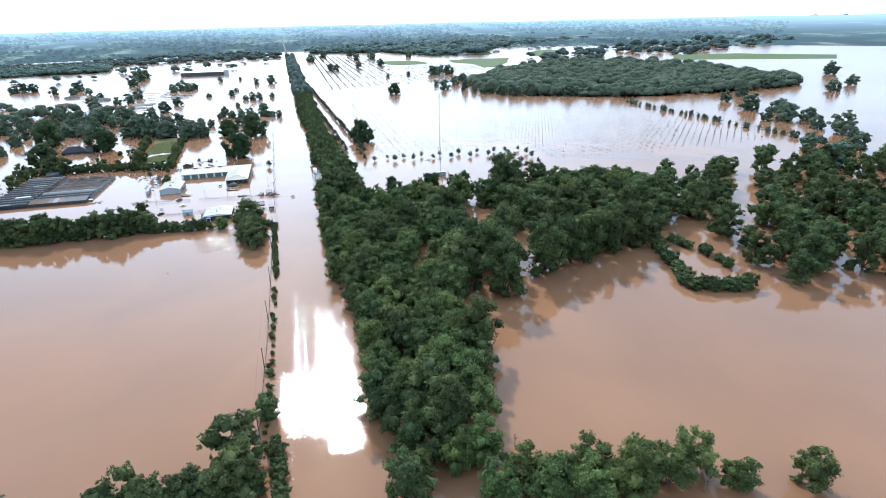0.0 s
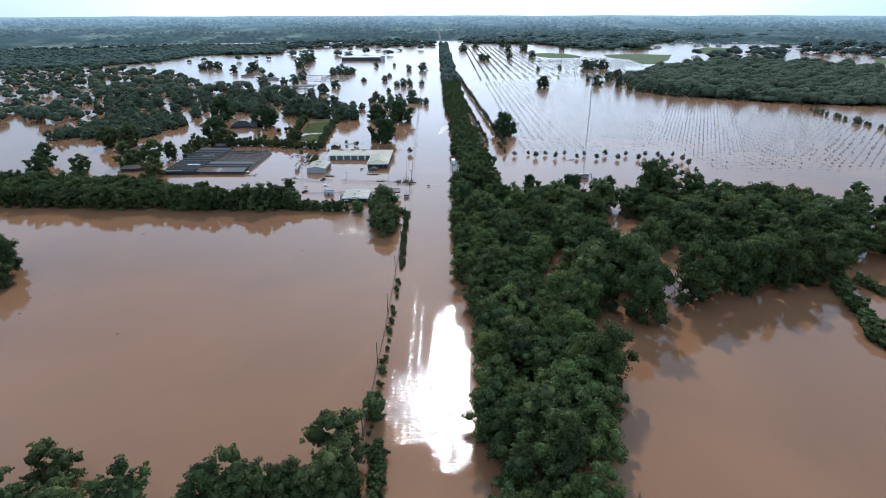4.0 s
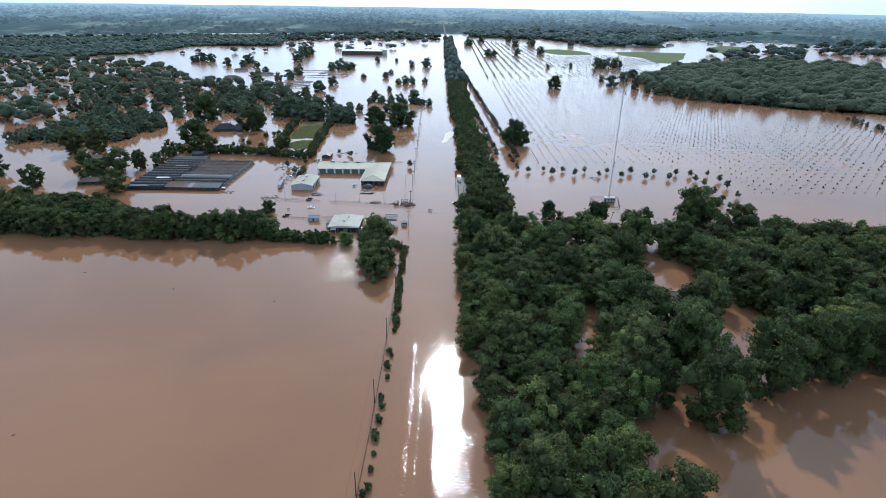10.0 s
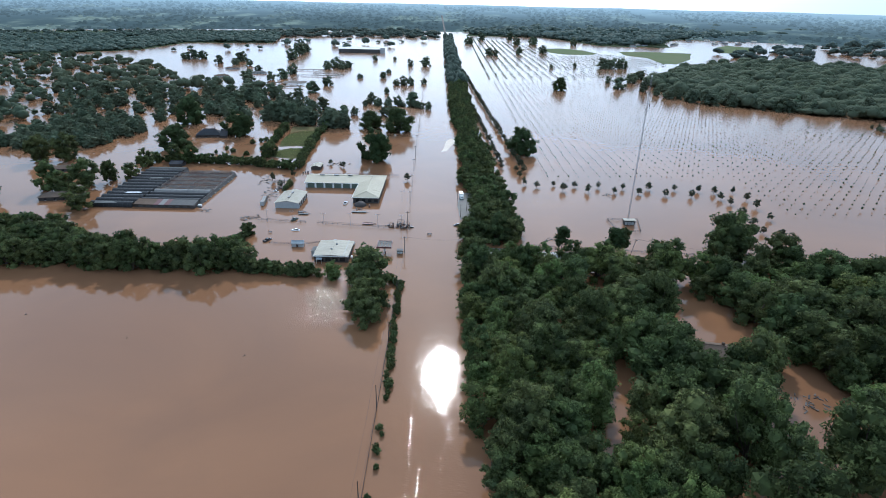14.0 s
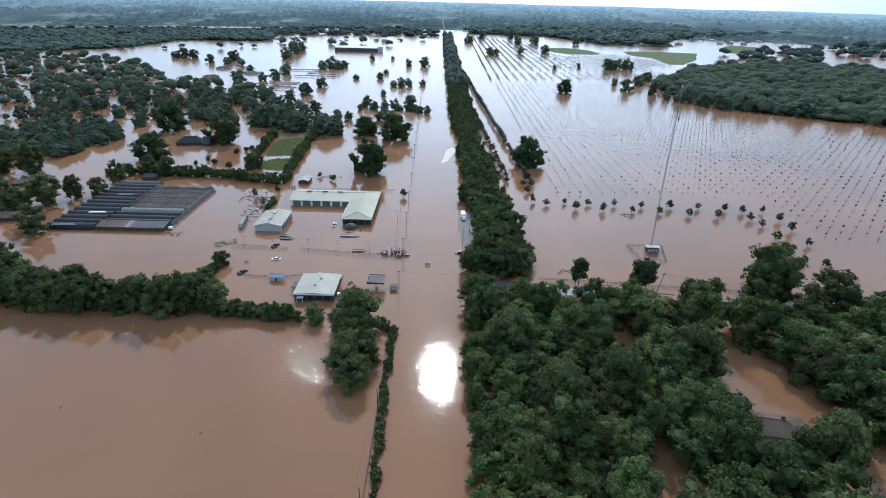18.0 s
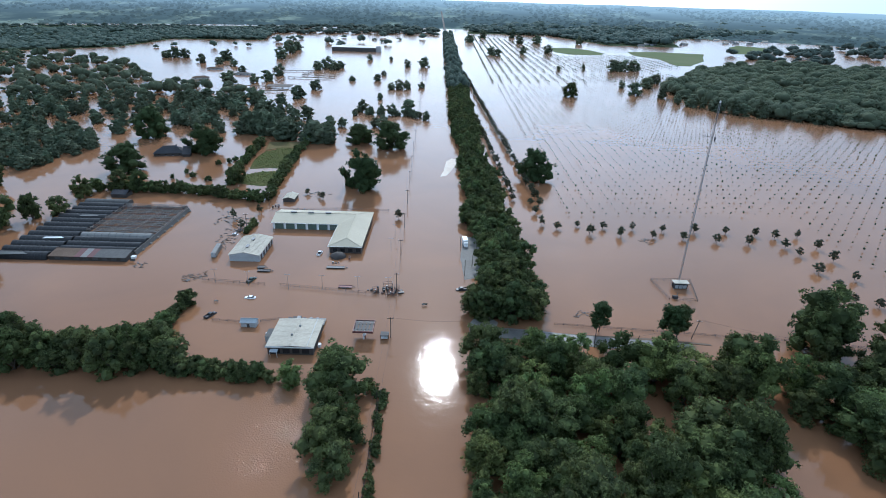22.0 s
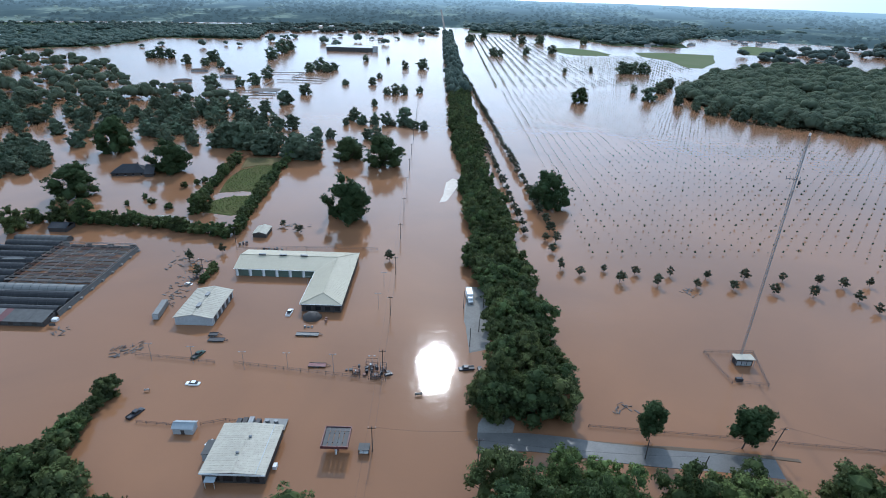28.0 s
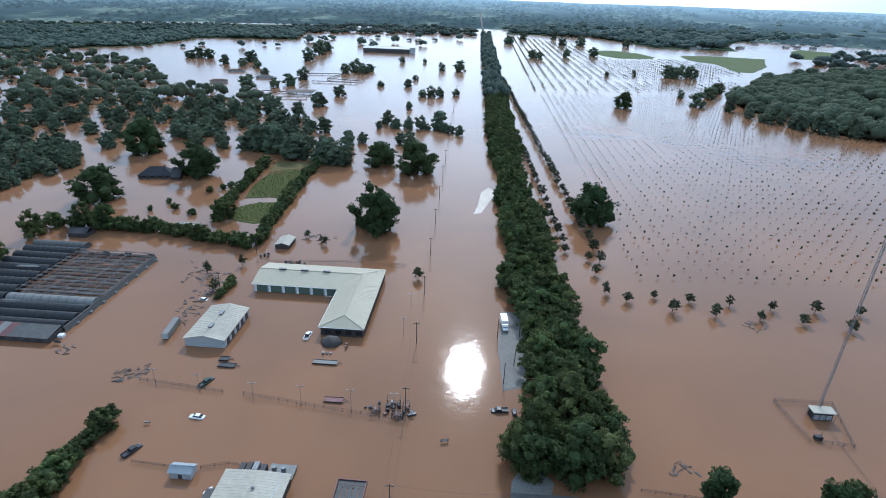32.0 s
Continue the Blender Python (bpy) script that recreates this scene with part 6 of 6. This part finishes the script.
sedan("white saloon car standing in flood water", -87.6, 203.0, 174, CAR_WHITE)
pickup("dark pickup truck parked in the flooded lane", 4.6, 211.5, 184, CAR_DARK)
pickup("white pickup truck standing in the flooded yard", -67.0, 258.5, 82, CAR_WHITE)
pickup("dark green pickup truck in the flooded yard", -92.4, 223.0, 66, CAR_GREEN)
pickup("black pickup truck drifting near the hedge", -99.2, 185.2, 63, CAR_DARK)
sedan("pale car sunk to its roof by the debris", -119.5, 290, 160, CAR_WHITE, -0.9)
box_trailer("white box trailer standing in flood water", -119.8, 259.5, 93, 12, LIGHT_FILM)
flat_trailer("pale flat trailer with low rails in the flood", -56.0, 238.5, -4, 8.8, LIGHT_FILM)
flat_trailer("dark utility trailer standing in the flood", -89.5, 234.5, -4, 6.0, DARK)
flat_trailer("rust-red flat trailer by the yard fence", -48.0, 214.6, -3, 6.2, RED)
flat_trailer("small dark trailer by the barn", -92.0, 239.0, 0, 3.4, DARK)


def lane_truck():
    b = thing("box_truck", "white box truck parked on the gravel pad", "truck", pose(7.3, 271.5, 0.15, 0, 0, 271))
    part("box", bevel(box(-4.2, 1.9, -1.35, 1.35, 0.9, 3.4), 0.06), CAR_WHITE, b)
    part("roof", box(-4.1, 1.8, -1.28, 1.28, 3.41, 3.45), WHITE, b, "white roof sheet")
    part("cab", loft([profile(2.5, 1.1, 0.6, 2.6, 0.12), profile(3.5, 1.1, 0.6, 2.62, 0.12), profile(4.1, 1.05, 0.6, 1.5, 0.12), profile(5.0, 1.0, 0.6, 1.35, 0.12)]), CAR_WHITE, b)
    part("windscreen", solid([(3.46, -0.95, 2.2), (3.46, 0.95, 2.2), (4.12, 0.9, 1.56), (4.12, -0.9, 1.56), (3.5, -0.95, 2.24), (3.5, 0.95, 2.24), (4.17, 0.9, 1.6), (4.17, -0.9, 1.6)], ((3, 2, 1, 0), (4, 5, 6, 7), (0, 1, 5, 4), (1, 2, 6, 5), (2, 3, 7, 6), (3, 0, 4, 7))), GLASS, b)
    wheels(b, (-2.8, 3.7), 1.15, 0.48)
    part("bumper", box(5.02, 5.15, -1.0, 1.0, 0.5, 0.8), STEEL, b)


lane_truck()


def buggy(x, y, turn):
    b = thing("utility_cart", "small dark utility cart on the flooded lane", "cart", pose(x, y, -0.25, 0, 0, turn))
    part("body", loft([profile(-1.4, 0.62, 0.3, 0.75), profile(0.2, 0.66, 0.3, 0.8), profile(1.4, 0.6, 0.3, 0.72)]), CAR_DARK, b)
    for p in ((-0.5, -0.6), (-0.5, 0.6), (0.6, -0.6), (0.6, 0.6)):
        part("roll_bar", beam((*p, 0.75), (p[0] * 0.9, p[1] * 0.9, 1.7), 0.04), DARK, b)
    part("roof", bevel(box(-0.65, 0.65, -0.65, 0.65, 1.7, 1.78), 0.03), DARK, b)
    wheels(b, (-0.9, 0.95), 0.68, 0.3)


buggy(9.2, 210.5, 95)
buggy(-22.4, 208.0, 20)


# ---- poles, lamps, wires, fences ----
def utility_pole(x, y, h=10.5, lean=0.0, arm=True, turn=0.0, label="dark timber utility pole with a crossarm in water"):
    b = thing("utility_pole", label, "pole", pose(x, y, 0, 0, lean, turn), "utility poles")
    part("post", beam((0, 0, -2.0), (0, 0, h), 0.17, r2=0.12, n=8), POLE, b)
    if arm:
        part("crossarm", box(-1.2, 1.2, -0.08, 0.08, h - 0.75, h - 0.55), POLE, b)
        for s in (-1.05, 0.0, 1.05):
            part("insulator", beam((s, 0, h - 0.55), (s, 0, h - 0.3), 0.06), WHITE, b)
    return b


POLE_YS = [-165, -118, -72, -26, 20, 66, 112, 165, 210, 255, 300, 350, 400, 450, 505, 560, 620, 680, 745, 815, 890, 970, 1060, 1160]


def pole_x(y):
    return -23.5 - max(0.0, y - 165) * 0.022


for y in POLE_YS:
    utility_pole(pole_x(y), y, 9.5, arm=y > 150, label="dark timber utility pole with a crossarm in water" if y > 150 else "bare dark timber pole on the drowned roadside")


def wire(a, b, sag, name="power_line", label="thin dark overhead wire along the road"):
    a, b = Vector((*site(a[0], a[1]), a[2])), Vector((*site(b[0], b[1]), b[2]))
    pts = [a.lerp(b, k / 6) - Vector((0, 0, sag * 4 * (k / 6) * (1 - k / 6))) for k in range(7)]
    return tagged(part(name, tube(pts, 0.025, 3), DARK, None), label, "cable", "overhead wires")


for ya, yb in zip(POLE_YS[:16], POLE_YS[1:17]):
    for s in (-1.05, 1.05):
        wire((pole_x(ya) + s, ya, 9.2), (pole_x(yb) + s, yb, 9.2), 0.9)
for x, y, h, lean in ((6.6, 159.5, 9, 0), (66.5, 151.5, 8.5, 8), (92, 163.6, 9, 11), (54, 160, 7.5, 0), (4.6, 262, 8.5, 0), (10.0, 240, 7.5, 2), (12.8, 262, 8, 0), (6.2, 228, 8.5, 0), (-114.5, 297, 10, 0), (-114, 346, 9, 0)):
    utility_pole(x, y, h, lean, arm=h > 8.6, label="bare timber pole leaning over the water" if lean else "dark timber pole standing in water")
wire((7.7, 159.5, 8.4), (67.6, 151.5, 8.0), 1.2)
wire((67.6, 151.5, 8.0), (93.5, 163.6, 8.6), 0.8)
wire((-22.4, 165, 9.2), (6.2, 164, 8.4), 1.0)
wire((94, 164, 8.6), (150, 140, 8.6), 1.5)


def lamp_post(x, y, h=7.5, turn=0):
    b = thing("lamp_post", "grey double-headed yard lamp standing in water", "lamp", pose(x, y, 0, 0, 0, turn), "yard lamps")
    part("pole", beam((0, 0, -1.6), (0, 0, h), 0.09, r2=0.06, n=8), STEEL, b)
    part("arm", beam((-0.8, 0, h), (0.8, 0, h), 0.05), STEEL, b)
    for s in (-0.95, 0.95):
        head = part("lamp_head", bevel(box(s - 0.32, s + 0.32, -0.2, 0.2, h - 0.08, h + 0.1), 0.04), STEEL, b)
        part("lens", box(s - 0.25, s + 0.25, -0.15, 0.15, h - 0.12, h - 0.085), LAMP_GLASS, head)


for x, y in ((-57.6, 211.5), (-41.6, 210.3), (-73.0, 212.5), (-92.0, 216.5), (-107.5, 219), (-28.0, 209.0), (-31.0, 262), (-30.6, 285), (-63.5, 280)):
    lamp_post(x, y)


def mesh_fence(name, label, line, height=1.7, step=3.0, group="", mat=None, rails=2, leaning=0.0, seed=0):
    rnd = random.Random(seed)
    b = thing(name, label, "fence", None, group)
    mat = mat or FENCE
    line = [site(*p) for p in line]
    for (xa, ya), (xb, yb) in zip(line, line[1:]):
        n = max(1, round(math.hypot(xb - xa, yb - ya) / step))
        for i in range(n + 1):
            x, y = xa + (xb - xa) * i / n, ya + (yb - ya) * i / n
            part("post", beam((x, y, -1.5), (x + rnd.uniform(-1, 1) * leaning, y + rnd.uniform(-1, 1) * leaning, height), 0.07, n=5), mat, b)
        for r in range(rails):
            z = height * (1 - 0.55 * r)
            part("rail", beam((xa, ya, z), (xb, yb, z), 0.05, n=4), mat, b)
        bm = bmesh.new()
        d = Vector((xb - xa, yb - ya, 0))
        count = int(d.length / 0.9)
        for i in range(count):
            p = Vector((xa, ya, 0)) + d * (i / count)
            q = Vector((xa, ya, 0)) + d * min(1, (i + 1.6) / count)
            beam((p.x, p.y, 0.02), (q.x, q.y, height), 0.018, bm, n=3)
            beam((q.x, q.y, 0.02), (p.x, p.y, height), 0.018, bm, n=3)
        if count:
            part("wire_mesh", bm, mat, b)
    return b


mesh_fence("yard_fence", "grey wire fence half drowned across the yard", [(-77.5, 216), (-50, 209.5), (-23, 203.6)], 1.6)
mesh_fence("yard_fence", "grey wire fence half drowned across the yard", [(-115, 223), (-84.7, 217)], 1.4)
mesh_fence("yard_fence", "dark wire fence half drowned beside the shed", [(-97, 180.5), (-84, 178.5), (-84, 176)], 1.0, mat=DARK)
mesh_fence("yard_fence", "dark wire fence half drowned beside the store", [(-77, 178.8), (-70, 181), (-66, 180), (-66, 175)], 1.1, mat=DARK)
mesh_fence("yard_fence", "thin wire fence half drowned behind the storage building", [(-110, 334), (-70, 336), (-38, 333)], 1.4, 5)
mesh_fence("mast_fence", "low wire fence round the mast, drowned to half its height", [(92.2, 222), (94.5, 200.4), (106, 198.2), (110, 221), (92.2, 222)], 1.5)
mesh_fence("roadside_fence", "low dark rail fence along the flooded side road", [(41, 176), (59, 173), (83, 169), (102, 165.5), (127, 161.5), (170, 152)], 1.0, 4.0, mat=DARK)
mesh_fence("field_fence", "thin dark wire fence along the drowned roadside", [(-24.5, 125), (-23.5, 40), (-23.2, -40), (-24, -130)], 0.8, 6.0, mat=DARK, rails=1)


# ---- mast with its hut ----
def mast():
    b = thing("radio_mast", "tall slender lattice radio mast in the flooded field", "mast")
    foot, top = Vector((108.0, 177.0, 0.0)), Vector((107.6, 175.5, 86.0))
    axis = (top - foot).normalized()
    side = axis.orthogonal().normalized()
    corners = [Matrix.Rotation(k * math.tau / 3, 3, axis) @ side * 0.42 for k in range(3)]
    n = 44
    for k, c in enumerate(corners):
        part("leg", beam(foot + c - axis * 1.5, top + c, 0.07, n=5), STEEL, b)
    for i in range(n):
        p, q = foot.lerp(top, i / n), foot.lerp(top, (i + 1) / n)
        bm = bmesh.new()
        for k in range(3):
            beam(p + corners[k], p + corners[(k + 1) % 3], 0.045, bm, n=4)
            beam(p + corners[k], q + corners[(k + 1) % 3], 0.04, bm, n=4)
        part("lattice", bm, STEEL, b)
    at = foot.lerp(top, 0.84)
    ant = part("antenna", beam(at + Vector((-3.4, 0, 0)), at + Vector((1.8, 0, -0.6)), 0.09), DARK, b)
    for k in range(5):
        x = -3.2 + k * 1.1
        part("antenna_bar", beam(at + Vector((x, 0, -0.6)), at + Vector((x, 0, 0.7)), 0.06), DARK, ant)
    part("antenna_panel", box(at.x + 1.0, at.x + 1.5, at.y - 0.2, at.y + 0.2, at.z - 2.2, at.z - 0.8), DARK, b)
    part("beacon", beam(top, top + Vector((0, 0, 0.9)), 0.35, n=8), WHITE, b, "white beacon")


mast()


def mast_hut():
    b = thing("equipment_hut", "small equipment hut on legs with a pale flat roof", "hut", at=(103, 214))
    x0, x1, y0, y1 = 99.6, 106.4, 211.6, 215.8
    part("body", bevel(box(x0 + 0.5, x1 - 0.5, y0 + 0.5, y1 - 0.3, 0.1, 2.3), 0.06), DARK, b)
    part("roof", bevel(box(x0, x1, y0 - 0.2, y1, 2.9, 3.1), 0.05), WHITE_ROOF, b, "pale flat roof sheet")
    for x in (x0 + 0.2, (x0 + x1) / 2, x1 - 0.2):
        for y in (y0, y1 - 0.2):
            part("leg", beam((x, y, -1.6), (x, y, 2.9), 0.09), STEEL, b)
    for k in range(3):
        part("cabinet_door", box(x0 + 0.8 + k * 1.8, x0 + 2.3 + k * 1.8, y0 + 0.42, y0 + 0.48, 0.3, 2.0), GREY_WALL, b)
    g = thing("generator", "dark generator box on a plinth inside the mast fence", "generator", at=(97.5, 202))
    part("body", bevel(box(96.4, 98.6, 201.4, 203.0, -0.4, 1.2), 0.08), DARK, g)
    part("exhaust", beam((98.3, 202.6, 1.2), (98.3, 202.6, 2.4), 0.08), STEEL, g)
    part("plinth", box(96.2, 98.8, 201.2, 203.2, -1.6, -0.42), GREY_WALL, g)


mast_hut()


# ---- debris, pallets and small yard things ----
def debris_raft(label, x, y, spread_x, spread_y, count, seed, turn=0.0):
    rnd = random.Random(seed)
    b = thing("debris_raft", label, "debris", pose(x, y, 0, 0, 0, turn), "floating debris")
    for _ in range(int(count * 1.5)):
        m = pose(rnd.uniform(-1, 1) * spread_x, rnd.uniform(-1, 1) * spread_y, rnd.uniform(0.0, 0.25), rnd.uniform(-6, 6), rnd.uniform(-6, 6), rnd.uniform(0, 180))
        l, w = rnd.uniform(0.3, 1.3), rnd.uniform(0.05, 0.3)
        ob = part("plank", box(-l, l, -w, w, -0.05, 0.08), rnd.choice((DRIFT, DRIFT, DRIFT, DARK)), b)
        ob.matrix_basis = m
    return b


debris_raft("floating raft of broken grey fence boards", -120, 227.5, 5.0, 3.2, 30, 81, 25)
debris_raft("scattered floating boards beside the barn", -118, 283, 3.5, 14, 34, 82, -12)
debris_raft("drift of loose grey pallets between barn and greenhouses", -122, 298, 4.5, 18, 46, 181, -4)
debris_raft("thin drowned pipe frames in the flooded yard", -134, 327, 4, 9, 12, 182, 30)
debris_raft("floating brush and boards in the flooded yard", -131, 316, 8, 5, 16, 83, 20)
debris_raft("floating boards by the greenhouse corner", -152, 243, 2.5, 3.5, 8, 84)
debris_raft("dark floating brush north of the sheds", -88, 372, 9, 5, 18, 85)
debris_raft("tangle of drowned pipe frames in the field", 105.5, 277, 4, 3.5, 12, 86, 30)
debris_raft("half drowned brush before the side road", 54, 186, 4.5, 2.5, 12, 87, 10)
debris_raft("drowned wooden frame under the trees", 116, 24, 6, 5, 20, 88)


def yard_stack(name, label, x, y, w, d, h, mat, seed, turn=0.0, group=""):
    """A stack of crates or pipes of mixed height."""
    rnd = random.Random(seed)
    b = thing(name, label, "yard clutter", pose(x, y, 0, 0, 0, turn), group)
    nx, ny = max(1, int(w / 1.3)), max(1, int(d / 1.3))
    for i in range(nx):
        for j in range(ny):
            if nx * ny > 3 and rnd.random() < 0.25:
                continue
            cx, cy, s = (i + 0.5) * w / nx - w / 2, (j + 0.5) * d / ny - d / 2, rnd.uniform(0.3, 0.6)
            part("crate", bevel(box(cx - s, cx + s, cy - s, cy + s, -0.8, h * rnd.uniform(0.35, 1.0)), 0.04), rnd.choice(mat), b)
    return b


for k, (x, y, w, d, h) in enumerate(((-36.5, 211.2, 3.0, 2.2, 1.2), (-33.0, 212.2, 2.4, 3.4, 1.9), (-29.3, 210.6, 3.6, 3.0, 1.6), (-26.2, 212.4, 2.6, 3.0, 2.2), (-25.6, 208.2, 3.0, 2.2, 1.3), (-30.6, 207.8, 2.2, 1.6, 1.0))):
    yard_stack("crate_stack", "dark and rusty crates stacked in the flooded yard", x, y, w, d, h, (DARK, RUST, DARK, GREY_FILM), 90 + k, 4 * k, "yard stacks")
def steel_rack(x, y, turn, w, d, h):
    """An open rack of square bars with boards and parts hung in it."""
    b = thing("steel_rack", "open dark steel rack of machine parts in the flood", "rack", pose(x, y, 0, 0, 0, turn), "steel racks")
    for sx in (-w / 2, w / 2):
        for sy in (-d / 2, d / 2):
            part("post", box(sx - 0.08, sx + 0.08, sy - 0.08, sy + 0.08, -1.2, h), DARK, b)
        for z in (0.35, h * 0.55, h):
            part("side_rail", box(sx - 0.06, sx + 0.06, -d / 2 + 0.09, d / 2 - 0.09, z - 0.06, z + 0.06), DARK, b)
    for sy in (-d / 2, d / 2):
        for z in (0.45, h * 0.6, h - 0.1):
            part("cross_rail", box(-w / 2 + 0.09, w / 2 - 0.09, sy - 0.06, sy + 0.06, z - 0.06, z + 0.06), RUST, b)
    for k in range(4):
        part("machine_part", bevel(box(-w / 2 + 0.3 + k * w / 4.4, -w / 2 + 0.3 + k * w / 4.4 + w / 6, -d / 3, d / 4, 0.1, 0.6 + (k * 7 % 4) * 0.3), 0.05), (DARK, STEEL, RUST, GREY_FILM)[k], b)
    return b


for x, y, turn, w, d, h in ((-28.6, 213.4, 3, 4.2, 2.4, 3.0), (-26.6, 206.6, -4, 3.4, 1.8, 2.2), (-33.6, 209.2, 8, 2.6, 2.0, 2.4), (-24.4, 211.0, 0, 2.0, 2.6, 2.6)):
    steel_rack(x, y, turn, w, d, h)
yard_stack("machine_rack", "grey steel rack of machine parts in water", -57.5, 245.0, 5.5, 2.0, 1.0, (STEEL, GREY_FILM), 97, 2)
yard_stack("crate_stack", "dark crate beside the storage building", -50.8, 250.5, 1.4, 3.0, 1.4, (DARK, RUST), 98, 0, "yard stacks")
yard_stack("equipment_row", "row of rusty farm equipment behind the storage building", -92, 333, 12, 3.5, 1.6, (DARK, RUST, TIMBER), 99, 3)
yard_stack("equipment_row", "row of dark farm equipment near the hedge", -109, 342, 5, 4, 1.6, (DARK, RUST, TIMBER), 100, 8)


def tank_heap():
    b = thing("covered_heap", "rounded dark tarp-covered heap before the building", "heap", pose(-57.0, 253.5, 0))
    bm = bmesh.new()
    got = bmesh.ops.create_icosphere(bm, subdivisions=3, radius=1.0)["verts"]
    for v in got:
        k = 1 + 0.16 * noise.noise(v.co * 2.2)
        v.co = Vector((v.co.x * 3.9 * k, v.co.y * 3.2 * k, v.co.z * 3.0 * k - 0.2))
    part("tarp", bm, DARK_WALL, b, smooth=True)
    for k in range(4):
        part("tie_rope", beam((-2.4 + k * 1.5, -3.1, 0.1), (-2.4 + k * 1.5, -0.6, 2.75), 0.04), DARK, b)


tank_heap()


def sign_frame(x, y, turn, label, w=2.6, h=1.6):
    b = thing("road_sign", label, "sign", pose(x, y, 0, 0, 0, turn))
    for s in (-w / 2 + 0.2, w / 2 - 0.2):
        part("post", beam((s, 0, -1.6), (s, 0, h), 0.06), STEEL, b)
    part("panel", bevel(box(-w / 2, w / 2, -0.05, 0.05, 0.35, h), 0.03), TIMBER, b)
    part("panel_bar", box(-w / 2 + 0.2, w / 2 - 0.2, -0.075, -0.052, 0.8, 1.05), WHITE, b)


sign_frame(-11.5, 194.5, 8, "low grey sign standing in the drowned road", 2.4, 1.3)
sign_frame(-101.0, 198.6, 5, "small dark sign in the flooded yard", 1.8, 1.0)


def dead_tree(x, y, h, seed):
    rnd = random.Random(seed)
    b = thing("dead_tree", "bare dead tree with broken grey limbs", "tree", pose(x, y, 0))
    part("trunk", beam((0, 0, -1.5), (0.3, 0.1, h * 0.55), 0.18, r2=0.12), TIMBER, b)
    for k in range(7):
        a, z = rnd.uniform(0, 6.28), h * rnd.uniform(0.3, 0.55)
        mid = Vector((0.2 + math.cos(a) * h * 0.16, math.sin(a) * h * 0.16, z + h * 0.18))
        tip = mid + Vector((math.cos(a + 0.5) * h * 0.14, math.sin(a + 0.5) * h * 0.14, h * rnd.uniform(0.08, 0.24)))
        limb = part("limb", beam((0.2, 0, z), mid, 0.09, r2=0.06, n=5), TIMBER, b)
        part("twig", beam(mid, tip, 0.06, r2=0.02, n=4), TIMBER, limb)


dead_tree(89, -182, 8.5, 1)
dead_tree(99, -185, 7, 2)
dead_tree(49, -146, 4, 3)
dead_tree(316, 700, 9, 4)


def small_boat(x, y, turn):
    b = thing("small_boat", "small white boat hull adrift by the shed", "boat", pose(x, y, 0, 0, 0, turn))
    part("hull", loft([profile(-1.4, 0.5, -0.3, 0.25, 0.05), profile(0.4, 0.55, -0.3, 0.3, 0.05), profile(1.3, 0.15, -0.1, 0.4, 0.03)]), CAR_WHITE, b)
    part("bench", box(-0.4, -0.1, -0.42, 0.42, 0.31, 0.36), TIMBER, b)


small_boat(-71.5, 170.0, 60)


def floating_log(x, y, l, turn):
    b = thing("floating_log", "dark log adrift on the brown flood", "log", pose(x, y, 0.02, 0, 0, turn), "drift logs")
    part("stem", beam((-l / 2, 0, 0), (l / 2, 0.1, 0.02), 0.16, r2=0.1), BARK, b)
    part("stub", beam((l * 0.1, 0, 0.05), (l * 0.18, 0.3, 0.4), 0.06), BARK, b)


for k in range(7):
    r = random.Random(200 + k)
    floating_log(r.uniform(-190, -40), r.uniform(-60, 118), r.uniform(0.6, 1.3), r.uniform(0, 180))
